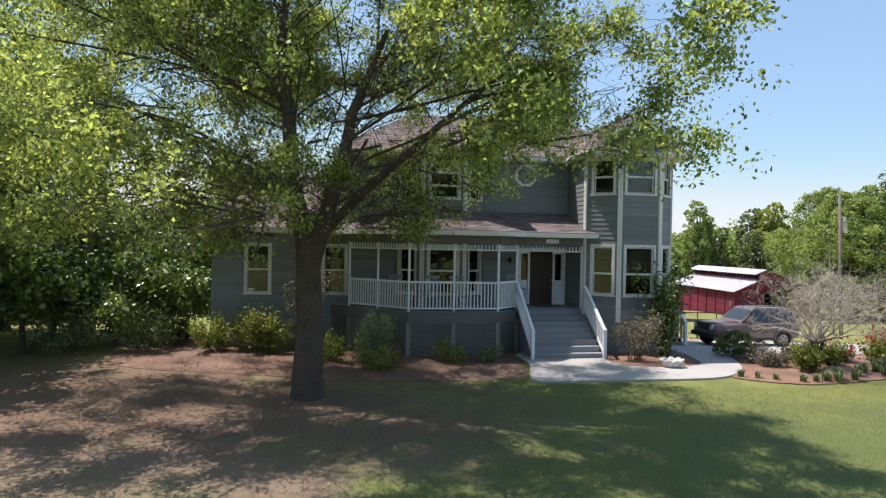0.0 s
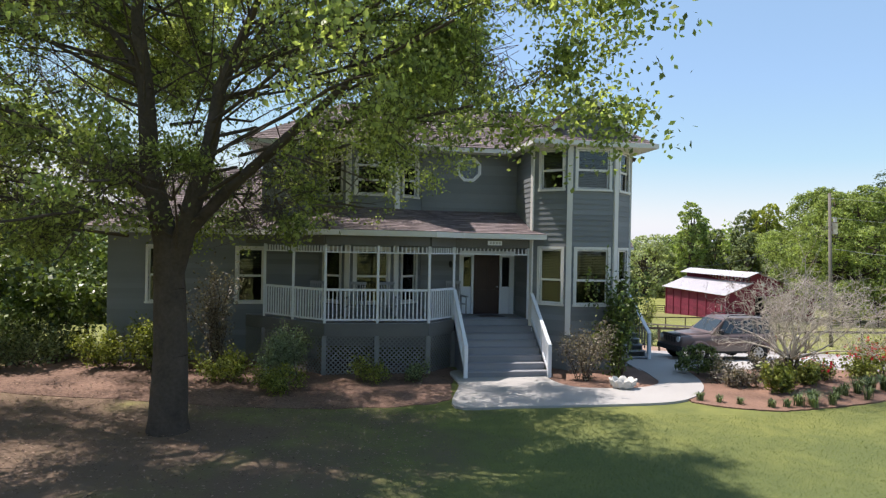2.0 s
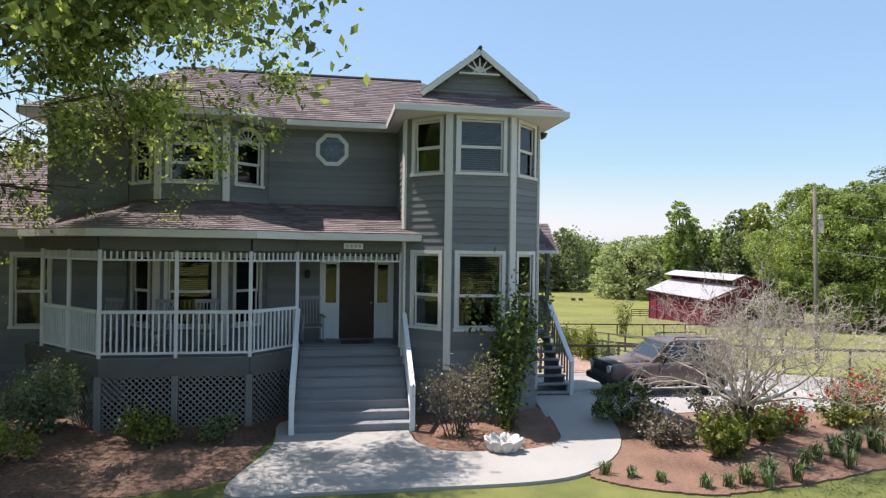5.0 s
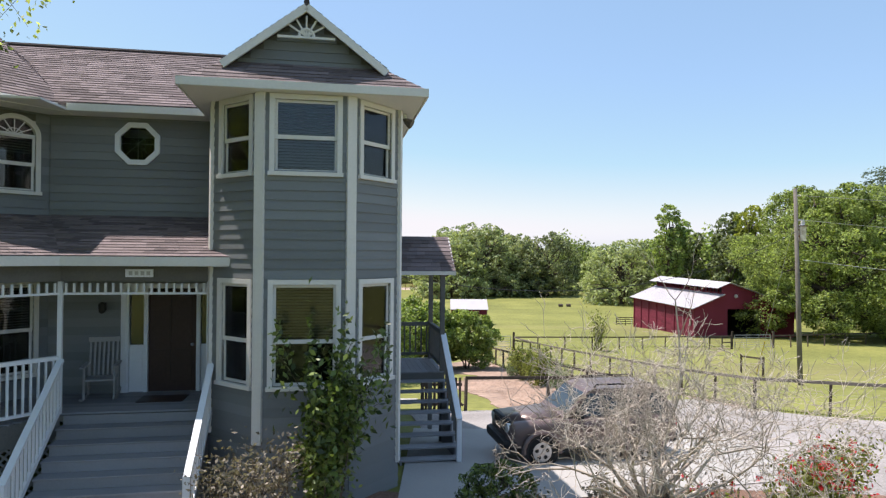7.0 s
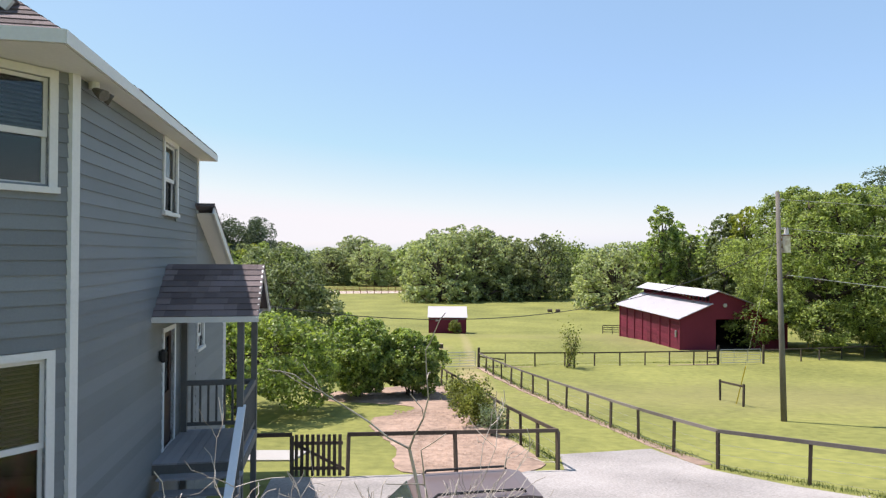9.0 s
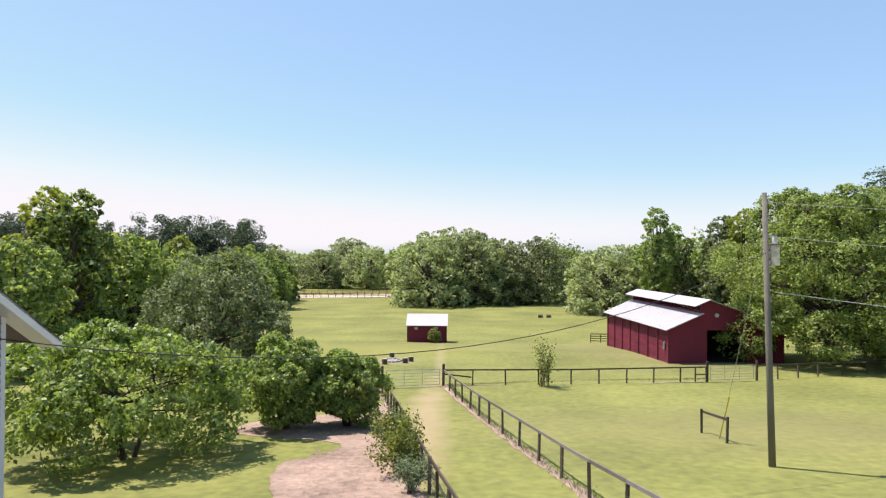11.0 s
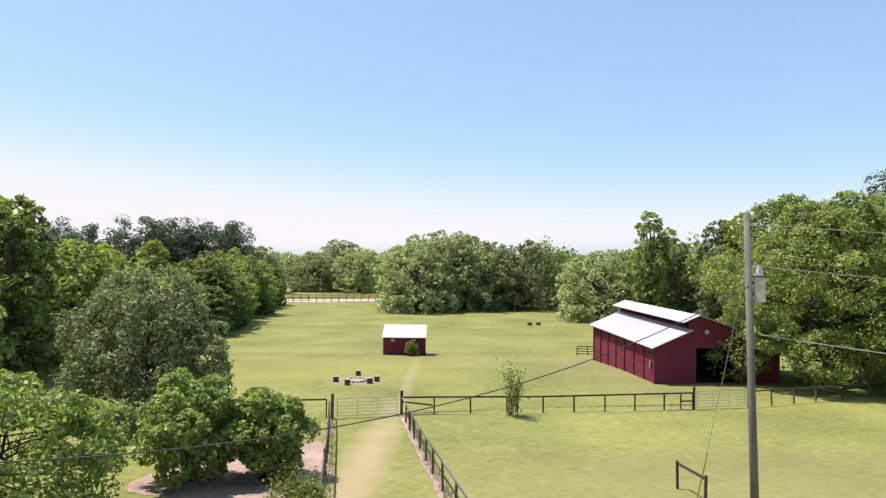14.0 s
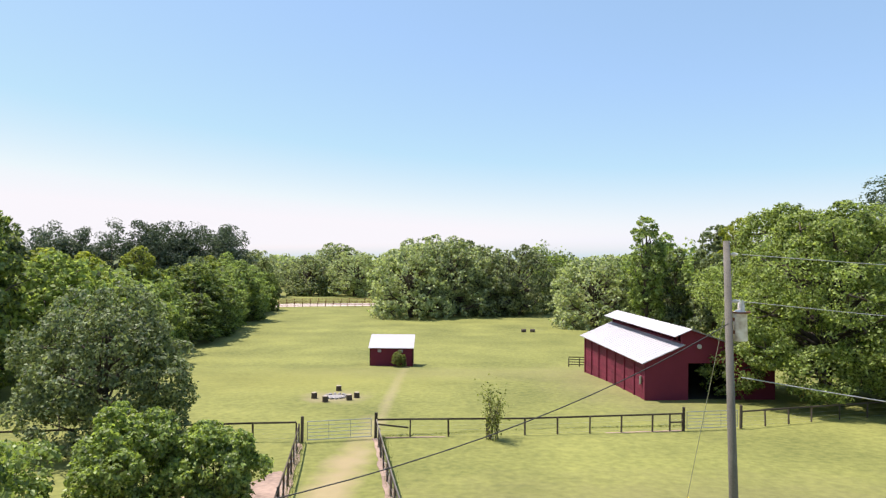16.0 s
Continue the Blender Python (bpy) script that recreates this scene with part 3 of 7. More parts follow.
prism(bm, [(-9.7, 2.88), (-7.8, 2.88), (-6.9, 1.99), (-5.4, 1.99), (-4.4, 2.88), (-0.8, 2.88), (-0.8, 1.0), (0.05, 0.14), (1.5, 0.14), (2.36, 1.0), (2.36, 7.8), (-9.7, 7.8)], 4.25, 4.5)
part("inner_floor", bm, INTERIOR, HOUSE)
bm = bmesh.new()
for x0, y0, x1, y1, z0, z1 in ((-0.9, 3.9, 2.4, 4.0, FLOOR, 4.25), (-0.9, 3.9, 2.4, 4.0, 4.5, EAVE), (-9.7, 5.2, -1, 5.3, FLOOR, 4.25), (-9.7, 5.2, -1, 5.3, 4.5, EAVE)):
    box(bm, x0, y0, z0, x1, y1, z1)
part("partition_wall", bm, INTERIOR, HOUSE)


# roofs: courses of shingles laid on each slope
def clip(poly, axis, value, keep_above):
    out = []
    for i, p in enumerate(poly):
        q = poly[(i + 1) % len(poly)]
        a, b = p[axis] - value, q[axis] - value
        if not keep_above:
            a, b = -a, -b
        if a >= 0:
            out.append(p)
        if (a >= 0) != (b >= 0):
            t = a / (a - b)
            out.append(tuple(p[k] + (q[k] - p[k]) * t for k in range(2)))
    return out


def roof_slope(corners, parent=None, course=0.145, tab=0.42, thick=0.05, mat=None, seed=1):
    """A slope of a roof; its first two corners are the eave."""
    rng = random.Random(seed)
    c = [Vector(p) for p in corners]
    e = (c[1] - c[0]).normalized()
    n = e.cross(c[2] - c[0]).normalized()
    if n.z < 0:
        n = -n
    s = n.cross(e)
    if s.z < 0:
        s = -s
    flat = [((p - c[0]).dot(e), (p - c[0]).dot(s)) for p in c]
    bm = bmesh.new()
    slab(bm, [p - n * 0.012 for p in c], thick)
    top = max(p[1] for p in flat)
    k = 0
    while k * course < top - 0.01:
        strip = clip(clip(flat, 1, k * course, True), 1, min(top, (k + 1) * course + 0.01), False)
        if len(strip) > 2:
            x = min(p[0] for p in strip)
            xe = max(p[0] for p in strip)
            x -= rng.uniform(0, tab)
            while x < xe:
                w = tab * rng.choice((0.5, 0.8, 1.0, 1.25))
                cell = clip(clip(strip, 0, x, True), 0, x + w - 0.006, False)
                x += w
                if len(cell) > 2:
                    lift = 0.011 + rng.uniform(0, 0.004)
                    up = [bm.verts.new(c[0] + e * p[0] + s * p[1] + n * (lift * (1 - (p[1] - k * course) / course))) for p in cell]
                    try:
                        bm.faces.new(up)
                    except ValueError:
                        pass
                    low = [p for p in cell if abs(p[1] - k * course) < 1e-4]
                    if len(low) == 2:
                        q = [bm.verts.new(c[0] + e * p[0] + s * p[1] + n * o) for p, o in ((low[0], lift), (low[1], lift), (low[1], -0.012), (low[0], -0.012))]
                        bm.faces.new(q)
        k += 1
    me = bpy.data.meshes.new("roof_slope")
    bmesh.ops.recalc_face_normals(bm, faces=bm.faces)
    bm.to_mesh(me)
    bm.free()
    me.materials.append(mat or SHINGLE_ROOF)
    ob = new("roof_slope", me)
    ob.parent = parent or HOUSE
    return ob


SHINGLE_ROOF = material("asphalt_shingles", (0.15, 0.12, 0.122), 0.92, vary=0.3, fine=70, coarse=0.8, bump=0.5, bump_scale=150, random_by="island", tint=(0.185, 0.15, 0.152))
ZE, ZR = 7.09, 9.05
# main hip roof
L, Rr, Fv, Bv = -10.3, 2.86, 2.2, 8.02
r0, r1, rv = -7.2, 0.0, 5.3
roof_slope([(L, Fv, ZE), (Rr, Fv, ZE), (r1, rv, ZR), (r0, rv, ZR)], seed=2)
roof_slope([(Rr, Bv, ZE), (L, Bv, ZE), (r0, rv, ZR), (r1, rv, ZR)], seed=3)
roof_slope([(Rr, Fv, ZE), (Rr, Bv, ZE), (r1, rv, ZR)], seed=4)
roof_slope([(L, Bv, ZE), (L, Fv, ZE), (r0, rv, ZR)], seed=5)
# right tower: gable over a skirt roof
gx, gz0, gp, gv = 0.75, 7.04, 8.58, 0.12
fl, fr_, sl, sr_, sf_ = gx - 1.36, gx + 1.36, -1.31, 2.86, -0.27
roof_slope([(sl, 4.4, gz0), (sl, sf_, gz0), (fl, 0.42, 7.57), (fl, 4.5, 7.57)], seed=6)
roof_slope([(sr_, sf_, gz0), (sr_, 4.4, gz0), (fr_, 4.5, 7.57), (fr_, 0.42, 7.57)], seed=7)
roof_slope([(sl, sf_, gz0), (sr_, sf_, gz0), (fr_, 0.42, 7.57), (fl, 0.42, 7.57)], seed=8)
roof_slope([(fl - 0.06, 4.6, 7.5), (fl - 0.06, gv, 7.5), (gx, gv, gp), (gx, 4.9, gp)], seed=9)
roof_slope([(fr_ + 0.06, gv, 7.5), (fr_ + 0.06, 4.6, 7.5), (gx, 4.9, gp), (gx, gv, gp)], seed=10)
bm = bmesh.new()
t = [(gx - 1.34, 7.46), (gx + 1.34, 7.46), (gx, 8.48)]
lo = [bm.verts.new((x, 0.40, z)) for x, z in t]
hi = [bm.verts.new((x, 0.50, z)) for x, z in t]
bm.faces.new(lo)
bm.faces.new(hi[::-1])
for i in range(3):
    bm.faces.new((lo[i], lo[(i + 1) % 3], hi[(i + 1) % 3], hi[i]))
gw = part("gable_wall", bm, SKIRT, HOUSE)
for k in range(6):
    z = 7.45 + k * COURSE
    hw = (8.36 - z) * 1.31
    if hw > 0.1:
        piece("board", BOARD, gw, Matrix.Translation((gx - hw, 0.398, z)) @ Matrix.Diagonal((2 * hw, 1, 0.95, 1)))
for sx in (-1, 1):
    bm = bmesh.new()
    beam(bm, (gx + sx * 1.42, 0.13, 7.41), (gx, 0.13, 8.5), 0.05, 0.13)
    part("rake_board", bm, TRIM, HOUSE)
bm = bmesh.new()                                  # sunburst ornament under the gable's peak
zc = 8.0
box(bm, gx - 0.50, 0.17, zc - 0.04, gx + 0.50, 0.22, zc)
for a in (35, 62, 90, 118, 145):
    beam(bm, (gx, 0.195, zc), (gx + 0.40 * math.cos(radians(a)), 0.195, zc + 0.36 * math.sin(radians(a))), 0.03, 0.04, up=(0, 1, 0))
rod(bm, [(gx + 0.13 * math.cos(radians(a)), 0.195, zc + 0.13 * math.sin(radians(a))) for a in range(0, 181, 20)], 0.03, 6)
part("gable_ornament", bm, TRIM, HOUSE, "cream sunburst gable ornament")


def eave_run(points, z0, z1, wall_points=None, depth=0.03):
    """Fascia boards along the points in plan."""
    for p, q in zip(points, points[1:]):
        bm = bmesh.new()
        beam(bm, (*p, (z0 + z1) / 2), (*q, (z0 + z1) / 2), depth, z1 - z0)
        part("fascia", bm, TRIM, HOUSE)


eave_run([(sl, 4.3), (sl, sf_), (sr_, sf_), (sr_, 8.02), (-10.3, 8.02), (-10.3, 2.2), (-8.45, 2.2)], EAVE - 0.02, 7.07)
eave_run([(-3.9, 2.2), (sl, 2.2)], EAVE - 0.02, 7.07)
bm = bmesh.new()
prism(bm, [(-10.27, 2.23), (-8.4, 2.23), (-8.3, 1.33), (-4.0, 1.33), (-3.9, 2.23), (sl + 0.03, 2.23), (sl + 0.03, sf_ + 0.03), (2.83, sf_ + 0.03), (2.83, 7.99), (-10.27, 7.99)], EAVE - 0.02, EAVE + 0.02)
part("soffit", bm, TRIM, HOUSE, "cream painted soffit")
# left tower: five slopes to a point
tz, peak = 7.08, (-6.15, 4.3, 8.95)
e2 = [(-8.35, 2.7), (-8.35, 2.35), (-7.2, 1.3), (-5.1, 1.3), (-3.95, 2.35), (-3.95, 2.7)]
for i in range(5):
    roof_slope([(*e2[i], tz), (*e2[i + 1], tz), peak], seed=20 + i)
roof_slope([(-8.35, 4.3, tz), (-8.35, 2.7, tz), peak], seed=26)
roof_slope([(-3.95, 2.7, tz), (-3.95, 4.3, tz), peak], seed=27)
eave_run(e2, EAVE - 0.03, 7.07)
bm = bmesh.new()
rod(bm, [(r0, rv, ZR + 0.02), (r1, rv, ZR + 0.02)], 0.05, 6)
rod(bm, [(gx, gv, gp + 0.02), (gx, 4.9, gp + 0.02)], 0.05, 6)
part("ridge_cap", bm, RIDGE, HOUSE, "dark ridge cap shingles")
# one-storey left wing
roof_slope([(-15.1, 2.15, 4.1), (-9.4, 2.15, 4.1), (-9.4, 6.2, 6.5), (-13.0, 6.2, 6.5)], seed=30)
roof_slope([(-9.4, 11.6, 4.1), (-15.1, 11.6, 4.1), (-13.0, 6.2, 6.5), (-9.4, 6.2, 6.5)], seed=31)
roof_slope([(-15.1, 11.6, 4.1), (-15.1, 2.15, 4.1), (-13.0, 6.2, 6.5)], seed=32)
eave_run([(-15.1, 9.6), (-15.1, 2.15), (-9.9, 2.15)], 3.92, 4.09)
bm = bmesh.new()
prism(bm, [(-15.07, 2.18), (-9.9, 2.18), (-9.9, 2.9), (-14.5, 2.9), (-14.5, 9.5), (-15.07, 9.5)], 3.92, 3.95)
part("soffit", bm, TRIM, HOUSE)
# rear lean-to
RT, RB = (7.45, 5.92), (13.0, 3.28)
roof_slope([(2.92, RB[0], RB[1]), (-9.8, RB[0], RB[1]), (-9.8, RT[0], RT[1]), (2.92, RT[0], RT[1])], seed=33)
bm = bmesh.new()
beam(bm, (2.9, RT[0], RT[1] - 0.13), (2.9, RB[0], RB[1] - 0.13), 0.04, 0.2)
part("rake_board", bm, TRIM, HOUSE)
bm = bmesh.new()
slab(bm, [(2.45, RT[0] + 0.1, RT[1] - 0.2), (2.87, RT[0] + 0.1, RT[1] - 0.2), (2.87, RB[0], RB[1] - 0.15), (2.45, RB[0], RB[1] - 0.15)], 0.02)
part("soffit", bm, TRIM, HOUSE)
bm = bmesh.new()
t = [(7.64, 4.1), (11.2, 4.1), (7.64, 5.68)]
lo = [bm.verts.new((2.5, y, z)) for y, z in t]
hi = [bm.verts.new((2.37, y, z)) for y, z in t]
bm.faces.new(lo)
bm.faces.new(hi[::-1])
for i in range(3):
    bm.faces.new((lo[i], lo[(i + 1) % 3], hi[(i + 1) % 3], hi[i]))
gw = part("gable_wall", bm, SKIRT, HOUSE)
for k in range(9):
    z = 4.1 + k * COURSE
    ln = 3.5 * (5.68 - z) / 1.58 - 0.05
    if ln > 0.1:
        piece("board", BOARD, gw, Matrix.Translation((2.502, 7.64, z)) @ Matrix.Rotation(math.pi / 2, 4, "Z") @ Matrix.Diagonal((ln, 1, 1, 1)))

# ---- the front porch ----
P = [(-10.25, 2.73), (-9.6, 2.05), (-8.62, 1.03), (-7.62, 0.0), (-6.05, 0.0), (-4.48, 0.0), (-3.52, 1.05), (-1.0, 1.08)]


def unit_box(name, w, d, h, mat, bevel=0.0):
    bm = bmesh.new()
    box(bm, -w / 2, -d / 2, 0, w / 2, d / 2, h)
    if bevel:
        bmesh.ops.bevel(bm, geom=bm.edges[:], offset=bevel, segments=1, affect="EDGES")
    return mesh_of(name, bm, mat)


BALUSTER = unit_box("baluster", 0.035, 0.035, 0.86, WHITE)
SPINDLE = unit_box("spindle", 0.038, 0.038, 0.17, WHITE)
PORCH_POST = unit_box("porch_post", 0.078, 0.078, 3.64 - FLOOR, WHITE, 0.008)
for q in P[1:]:
    piece("porch_post", PORCH_POST, HOUSE, Matrix.Translation((q[0], q[1], FLOOR)))


def railing(p, q):
    m, ln = face_frame(p, q)
    bm = bmesh.new()
    box(bm, 0.04, -0.05, 2.25, ln - 0.04, 0.05, 2.32)
    r = part("railing", bm, WHITE, HOUSE, "white painted porch railing")
    r.matrix_basis = m
    bm = bmesh.new()
    box(bm, 0.04, -0.035, 1.36, ln - 0.04, 0.035, 1.41)
    part("bottom_rail", bm, WHITE, r)
    n = max(1, round((ln - 0.1) / 0.125))
    for i in range(n):
        piece("baluster", BALUSTER, r, Matrix.Translation((0.05 + (i + 0.5) * (ln - 0.1) / n, 0, 1.38)))


def frieze(p, q):
    m, ln = face_frame(p, q)
    bm = bmesh.new()
    box(bm, 0.03, -0.03, 3.40, ln - 0.03, 0.03, 3.44)
    r = part("frieze", bm, WHITE, HOUSE, "white spindle frieze under the porch beam")
    r.matrix_basis = m
    n = max(1, round((ln - 0.06) / 0.13))
    for i in range(n):
        piece("spindle", SPINDLE, r, Matrix.Translation((0.03 + (i + 0.5) * (ln - 0.06) / n, 0, 3.435)))


for p, q in zip(P[1:6], P[2:7]):
    railing(p, q)
for p, q in zip(P[1:], P[2:]):
    frieze(p, q)
for p, q in zip(P, P[1:]):
    bm = bmesh.new()
    beam(bm, (*p, 3.78), (*q, 3.78), 0.14, 0.28)
    part("porch_beam", bm, SKIRT, HOUSE)
# porch floor: rim, boards
bm = bmesh.new()
for p, q in zip(P[:6], P[1:7]):
    beam(bm, (*p, 1.06), (*q, 1.06), 0.05, 0.40)
part("porch_rim", bm, SKIRT, HOUSE)
DECKBOARD = unit_box("floor_board", 1.0, 0.135, 0.03, DECK)
pf = bmesh.new()
prism(pf, P[:7] + [(-0.95, 1.05), (-0.95, 2.75)], FLOOR - 0.14, FLOOR - 0.035)
pf = part("porch_floor", pf, SKIRT, HOUSE)
v = 0.07
while v < 2.74:
    a = -7.6 - 0.97 * v
    b = -4.5 + 0.92 * v if v < 1.06 else -0.95
    piece("floor_board", DECKBOARD, pf, Matrix.Translation(((a + b) / 2, v, FLOOR - 0.03)) @ Matrix.Diagonal((b - a, 1, 1, 1)))
    v += 0.14


def lattice(p, q, z0=-0.25, z1=0.86):
    m, ln = face_frame(p, q)
    bm = bmesh.new()
    h, s = z1 - z0, 0.14
    for sx in (-1, 1):
        x = -h
        while x < ln + h:
            a, b = (x, z0), (x + h, z1)
            if sx < 0:
                a, b = (x + h, z0), (x, z1)
            def cut(t):
                return a[0] + (b[0] - a[0]) * t
            dx = b[0] - a[0]
            lo, hi = sorted(((0 - a[0]) / dx, (ln - a[0]) / dx))
            lo, hi = max(0, lo), min(1, hi)
            if hi - lo > 0.05:
                y = 0.012 * sx
                beam(bm, (cut(lo), y, z0 + h * lo), (cut(hi), y, z0 + h * hi), 0.008, 0.038, up=(0, 0, 1))
            x += s
    w = part("lattice_panel", bm, LATTICE, HOUSE, "grey diagonal lattice skirt")
    w.matrix_basis = m
    w["kind"] = "stuff"


for p, q in ((P[0], P[1]), (P[1], P[3]), (P[3], P[5]), (P[5], P[6])):
    lattice(p, q)
PIER = unit_box("pier", 0.14, 0.14, 1.35, LATTICE)
for q in (P[1], P[3], P[4], P[5], P[6]):
    piece("pier", PIER, HOUSE, Matrix.Translation((q[0], q[1], -0.45)))
# porch roof
E = [(-10.2, 2.15), (-7.77, -0.36), (-4.33, -0.36), (-3.35, 0.55), (-0.55, 0.55)]
roof_slope([(*E[1], 4.1), (*E[2], 4.1), (-5.35, 1.86, 4.9), (-6.95, 1.86, 4.9)], seed=40)
roof_slope([(*E[0], 4.1), (*E[1], 4.1), (-6.95, 1.86, 4.9), (-7.9, 2.8, 4.9)], seed=41)
roof_slope([(*E[2], 4.1), (*E[3], 4.1), (-4.4, 2.8, 4.9), (-5.35, 1.86, 4.9)], seed=42)
roof_slope([(*E[3], 4.1), (*E[4], 4.1), (-0.96, 0.96, 4.25), (-0.96, 2.75, 4.9), (-4.4, 2.78, 4.9)], seed=43)
eave_run(E, 3.93, 4.09)
bm = bmesh.new()
prism(bm, [(-10.2, 2.7), E[0], E[1], E[2], E[3], (-0.6, 0.58), (-0.97, 0.97), (-0.97, 2.74), (-4.4, 2.74), (-5.33, 1.84), (-6.97, 1.84), (-7.9, 2.74)], 3.925, 3.95)
part("porch_ceiling", bm, TRIM, HOUSE)
# stairs
RISE, RUN = (FLOOR + 0.24) / 8, 0.28
stairs = None
for u in (-3.42, -2.2, -0.98):
    bm = bmesh.new()
    side = [(1.06, -0.5), (1.06, FLOOR - 0.035)]
    for k in range(8):
        side += [(1.05 - RUN * k, FLOOR - RISE * k - 0.035), (1.05 - RUN * k, FLOOR - RISE * (k + 1) - 0.035)]
    side.append((1.05 - RUN * 7, -0.5))
    lo = [bm.verts.new((u - 0.02, y, z)) for y, z in side]
    hi = [bm.verts.new((u + 0.02, y, z)) for y, z in side]
    bm.faces.new(lo)
    bm.faces.new(hi[::-1])
    for k in range(len(side)):
        bm.faces.new((lo[k], lo[(k + 1) % len(side)], hi[(k + 1) % len(side)], hi[k]))
    if stairs:
        part("stringer", bm, DECK, stairs)
    else:
        stairs = part("stairs", bm, DECK, HOUSE, "weathered grey wooden porch steps")
bm = bmesh.new()
box(bm, -3.46, -0.30, -0.032, -0.94, 0.0, 0)
bmesh.ops.bevel(bm, geom=[e for e in bm.edges], offset=0.006, segments=1, affect="EDGES")
TREAD = mesh_of("tread", bm, DECK)
bm = bmesh.new()
box(bm, -3.44, 0.0, -RISE, -0.96, 0.02, -0.032)
RISER = mesh_of("riser", bm, DECK)
for k in range(8):
    piece("riser", RISER, stairs, Matrix.Translation((0, 1.03 - RUN * k, FLOOR - RISE * k)))
    if k:
        piece("tread", TREAD, stairs, Matrix.Translation((0, 1.03 - RUN * (k - 1), FLOOR - RISE * k)))
for u in (-3.49, -0.92):
    bm = bmesh.new()
    beam(bm, (u, 1.02, 2.24), (u, -0.98, 0.74), 0.11, 0.05)
    r = part("stair_rail", bm, WHITE, HOUSE, "white painted stair railing")
    bm = bmesh.new()
    beam(bm, (u, 1.02, 1.42), (u, -0.98, -0.06), 0.06, 0.09)
    part("bottom_rail", bm, WHITE, r)
    bm = bmesh.new()
    box(bm, u - 0.055, -1.03, -0.35, u + 0.055, -0.92, 0.76)
    part("newel_post", bm, WHITE, r)
    for i in range(15):
        t = (i + 0.5) / 15
        vv, zz = 1.0 - 1.96 * t, 1.44 - 1.48 * t
        piece("baluster", BALUSTER, r, Matrix.Translation((u, vv, zz)) @ Matrix.Diagonal((1, 1, 0.9, 1)))
# number plaque: plain bars
bm = bmesh.new()
box(bm, -2.42, 0.955, 3.72, -1.95, 0.985, 3.86)
pl = part("plaque", bm, WHITE, HOUSE, "small white plaque with grey bars")
for i in range(4):
    bm = bmesh.new()
    box(bm, -2.36 + i * 0.1, 0.945, 3.755, -2.30 + i * 0.1, 0.954, 3.825)
    part("bar", bm, GALV, pl)
# front door with sidelights
bm = bmesh.new()
fx = lambda u: u - mx0
for a, b in ((-2.92, -2.87), (-2.58, -2.50), (-1.55, -1.47), (-1.18, -1.13)):
    box(bm, fx(a), -0.04, FLOOR, fx(b), 0.13, 3.42)
box(bm, fx(-3.02), -0.05, FLOOR, fx(-2.921), 0.0, 3.52)
box(bm, fx(-1.129), -0.05, FLOOR, fx(-1.03), 0.0, 3.52)
box(bm, fx(-3.02), -0.05, 3.42, fx(-1.03), 0.13, 3.52)
fd = part("door_frame", bm, WHITE, HOUSE, "white door surround with sidelights")
fd.matrix_basis = FRONT_M
for a, b in ((-2.87, -2.58), (-1.47, -1.18)):
    bm = bmesh.new()
    box(bm, fx(a), 0.03, FLOOR, fx(b), 0.07, 2.25)
    box(bm, fx(a) + 0.04, 0.02, FLOOR + 0.15, fx(b) - 0.04, 0.03, 2.1)
    part("sidelight_panel", bm, WHITE, fd)
    bm = bmesh.new()
    box(bm, fx(a), 0.03, 3.3, fx(b), 0.07, 3.42)
    part("sidelight_head", bm, WHITE, fd)
    bm = bmesh.new()
    box(bm, fx(a), 0.045, 2.25, fx(b), 0.05, 3.3)
    part("pane", bm, GLASS, fd).visible_shadow = False
bm = bmesh.new()
box(bm, fx(-2.5), 0.04, FLOOR, fx(-1.55), 0.085, 3.38)
d = part("front_door", bm, DOORBROWN, HOUSE, "closed dark brown panelled front door")
for z0, z1 in ((1.45, 2.15), (2.3, 3.25)):
    for a, b in ((-2.4, -2.07), (-1.98, -1.65)):
        bm = bmesh.new()
        box(bm, fx(a), 0.025, z0, fx(b), 0.0405, z1)
        part("door_panel", bm, DOORBROWN, d)
d.matrix_basis = FRONT_M
bm = bmesh.new()
bmesh.ops.create_uvsphere(bm, u_segments=10, v_segments=6, radius=0.035, matrix=Matrix.Translation((fx(-1.63), -0.02, 2.25)))
part("door_knob", bm, GALV, d)
# octagon window
bm = bmesh.new()
ox, oz = fx(-2.74), 6.40


def octagon(r, y):
    return [bm.verts.new((ox + r * math.cos(radians(22.5 + 45 * k)), y, oz + r * math.sin(radians(22.5 + 45 * k)))) for k in range(8)]


ra, rb, rc, rd = octagon(0.47, -0.06), octagon(0.36, -0.06), octagon(0.36, 0.03), octagon(0.47, 0.03)
for u_, w_ in ((ra, rb), (rb, rc), (rc, rd), (rd, ra)):
    for k in range(8):
        bm.faces.new((u_[k], u_[(k + 1) % 8], w_[(k + 1) % 8], w_[k]))
ow = part("octagon_window", bm, WHITE, HOUSE, "white octagonal window with cut glass")
ow.matrix_basis = FRONT_M
bm = bmesh.new()
bm.faces.new(octagon(0.37, -0.02))
bm.faces.new(octagon(0.37, -0.012)[::-1])
part("pane", bm, GLASS, ow).visible_shadow = False
bm = bmesh.new()
for k in range(4):
    a = radians(45 * k)
    beam(bm, (ox - 0.36 * math.cos(a), -0.006, oz - 0.36 * math.sin(a)), (ox + 0.36 * math.cos(a), -0.006, oz + 0.36 * math.sin(a)), 0.008, 0.012, up=(0, 1, 0))
rod(bm, [(ox + 0.16 * math.cos(radians(30 * k)), -0.004, oz + 0.16 * math.sin(radians(30 * k))) for k in range(13)], 0.006, 5)
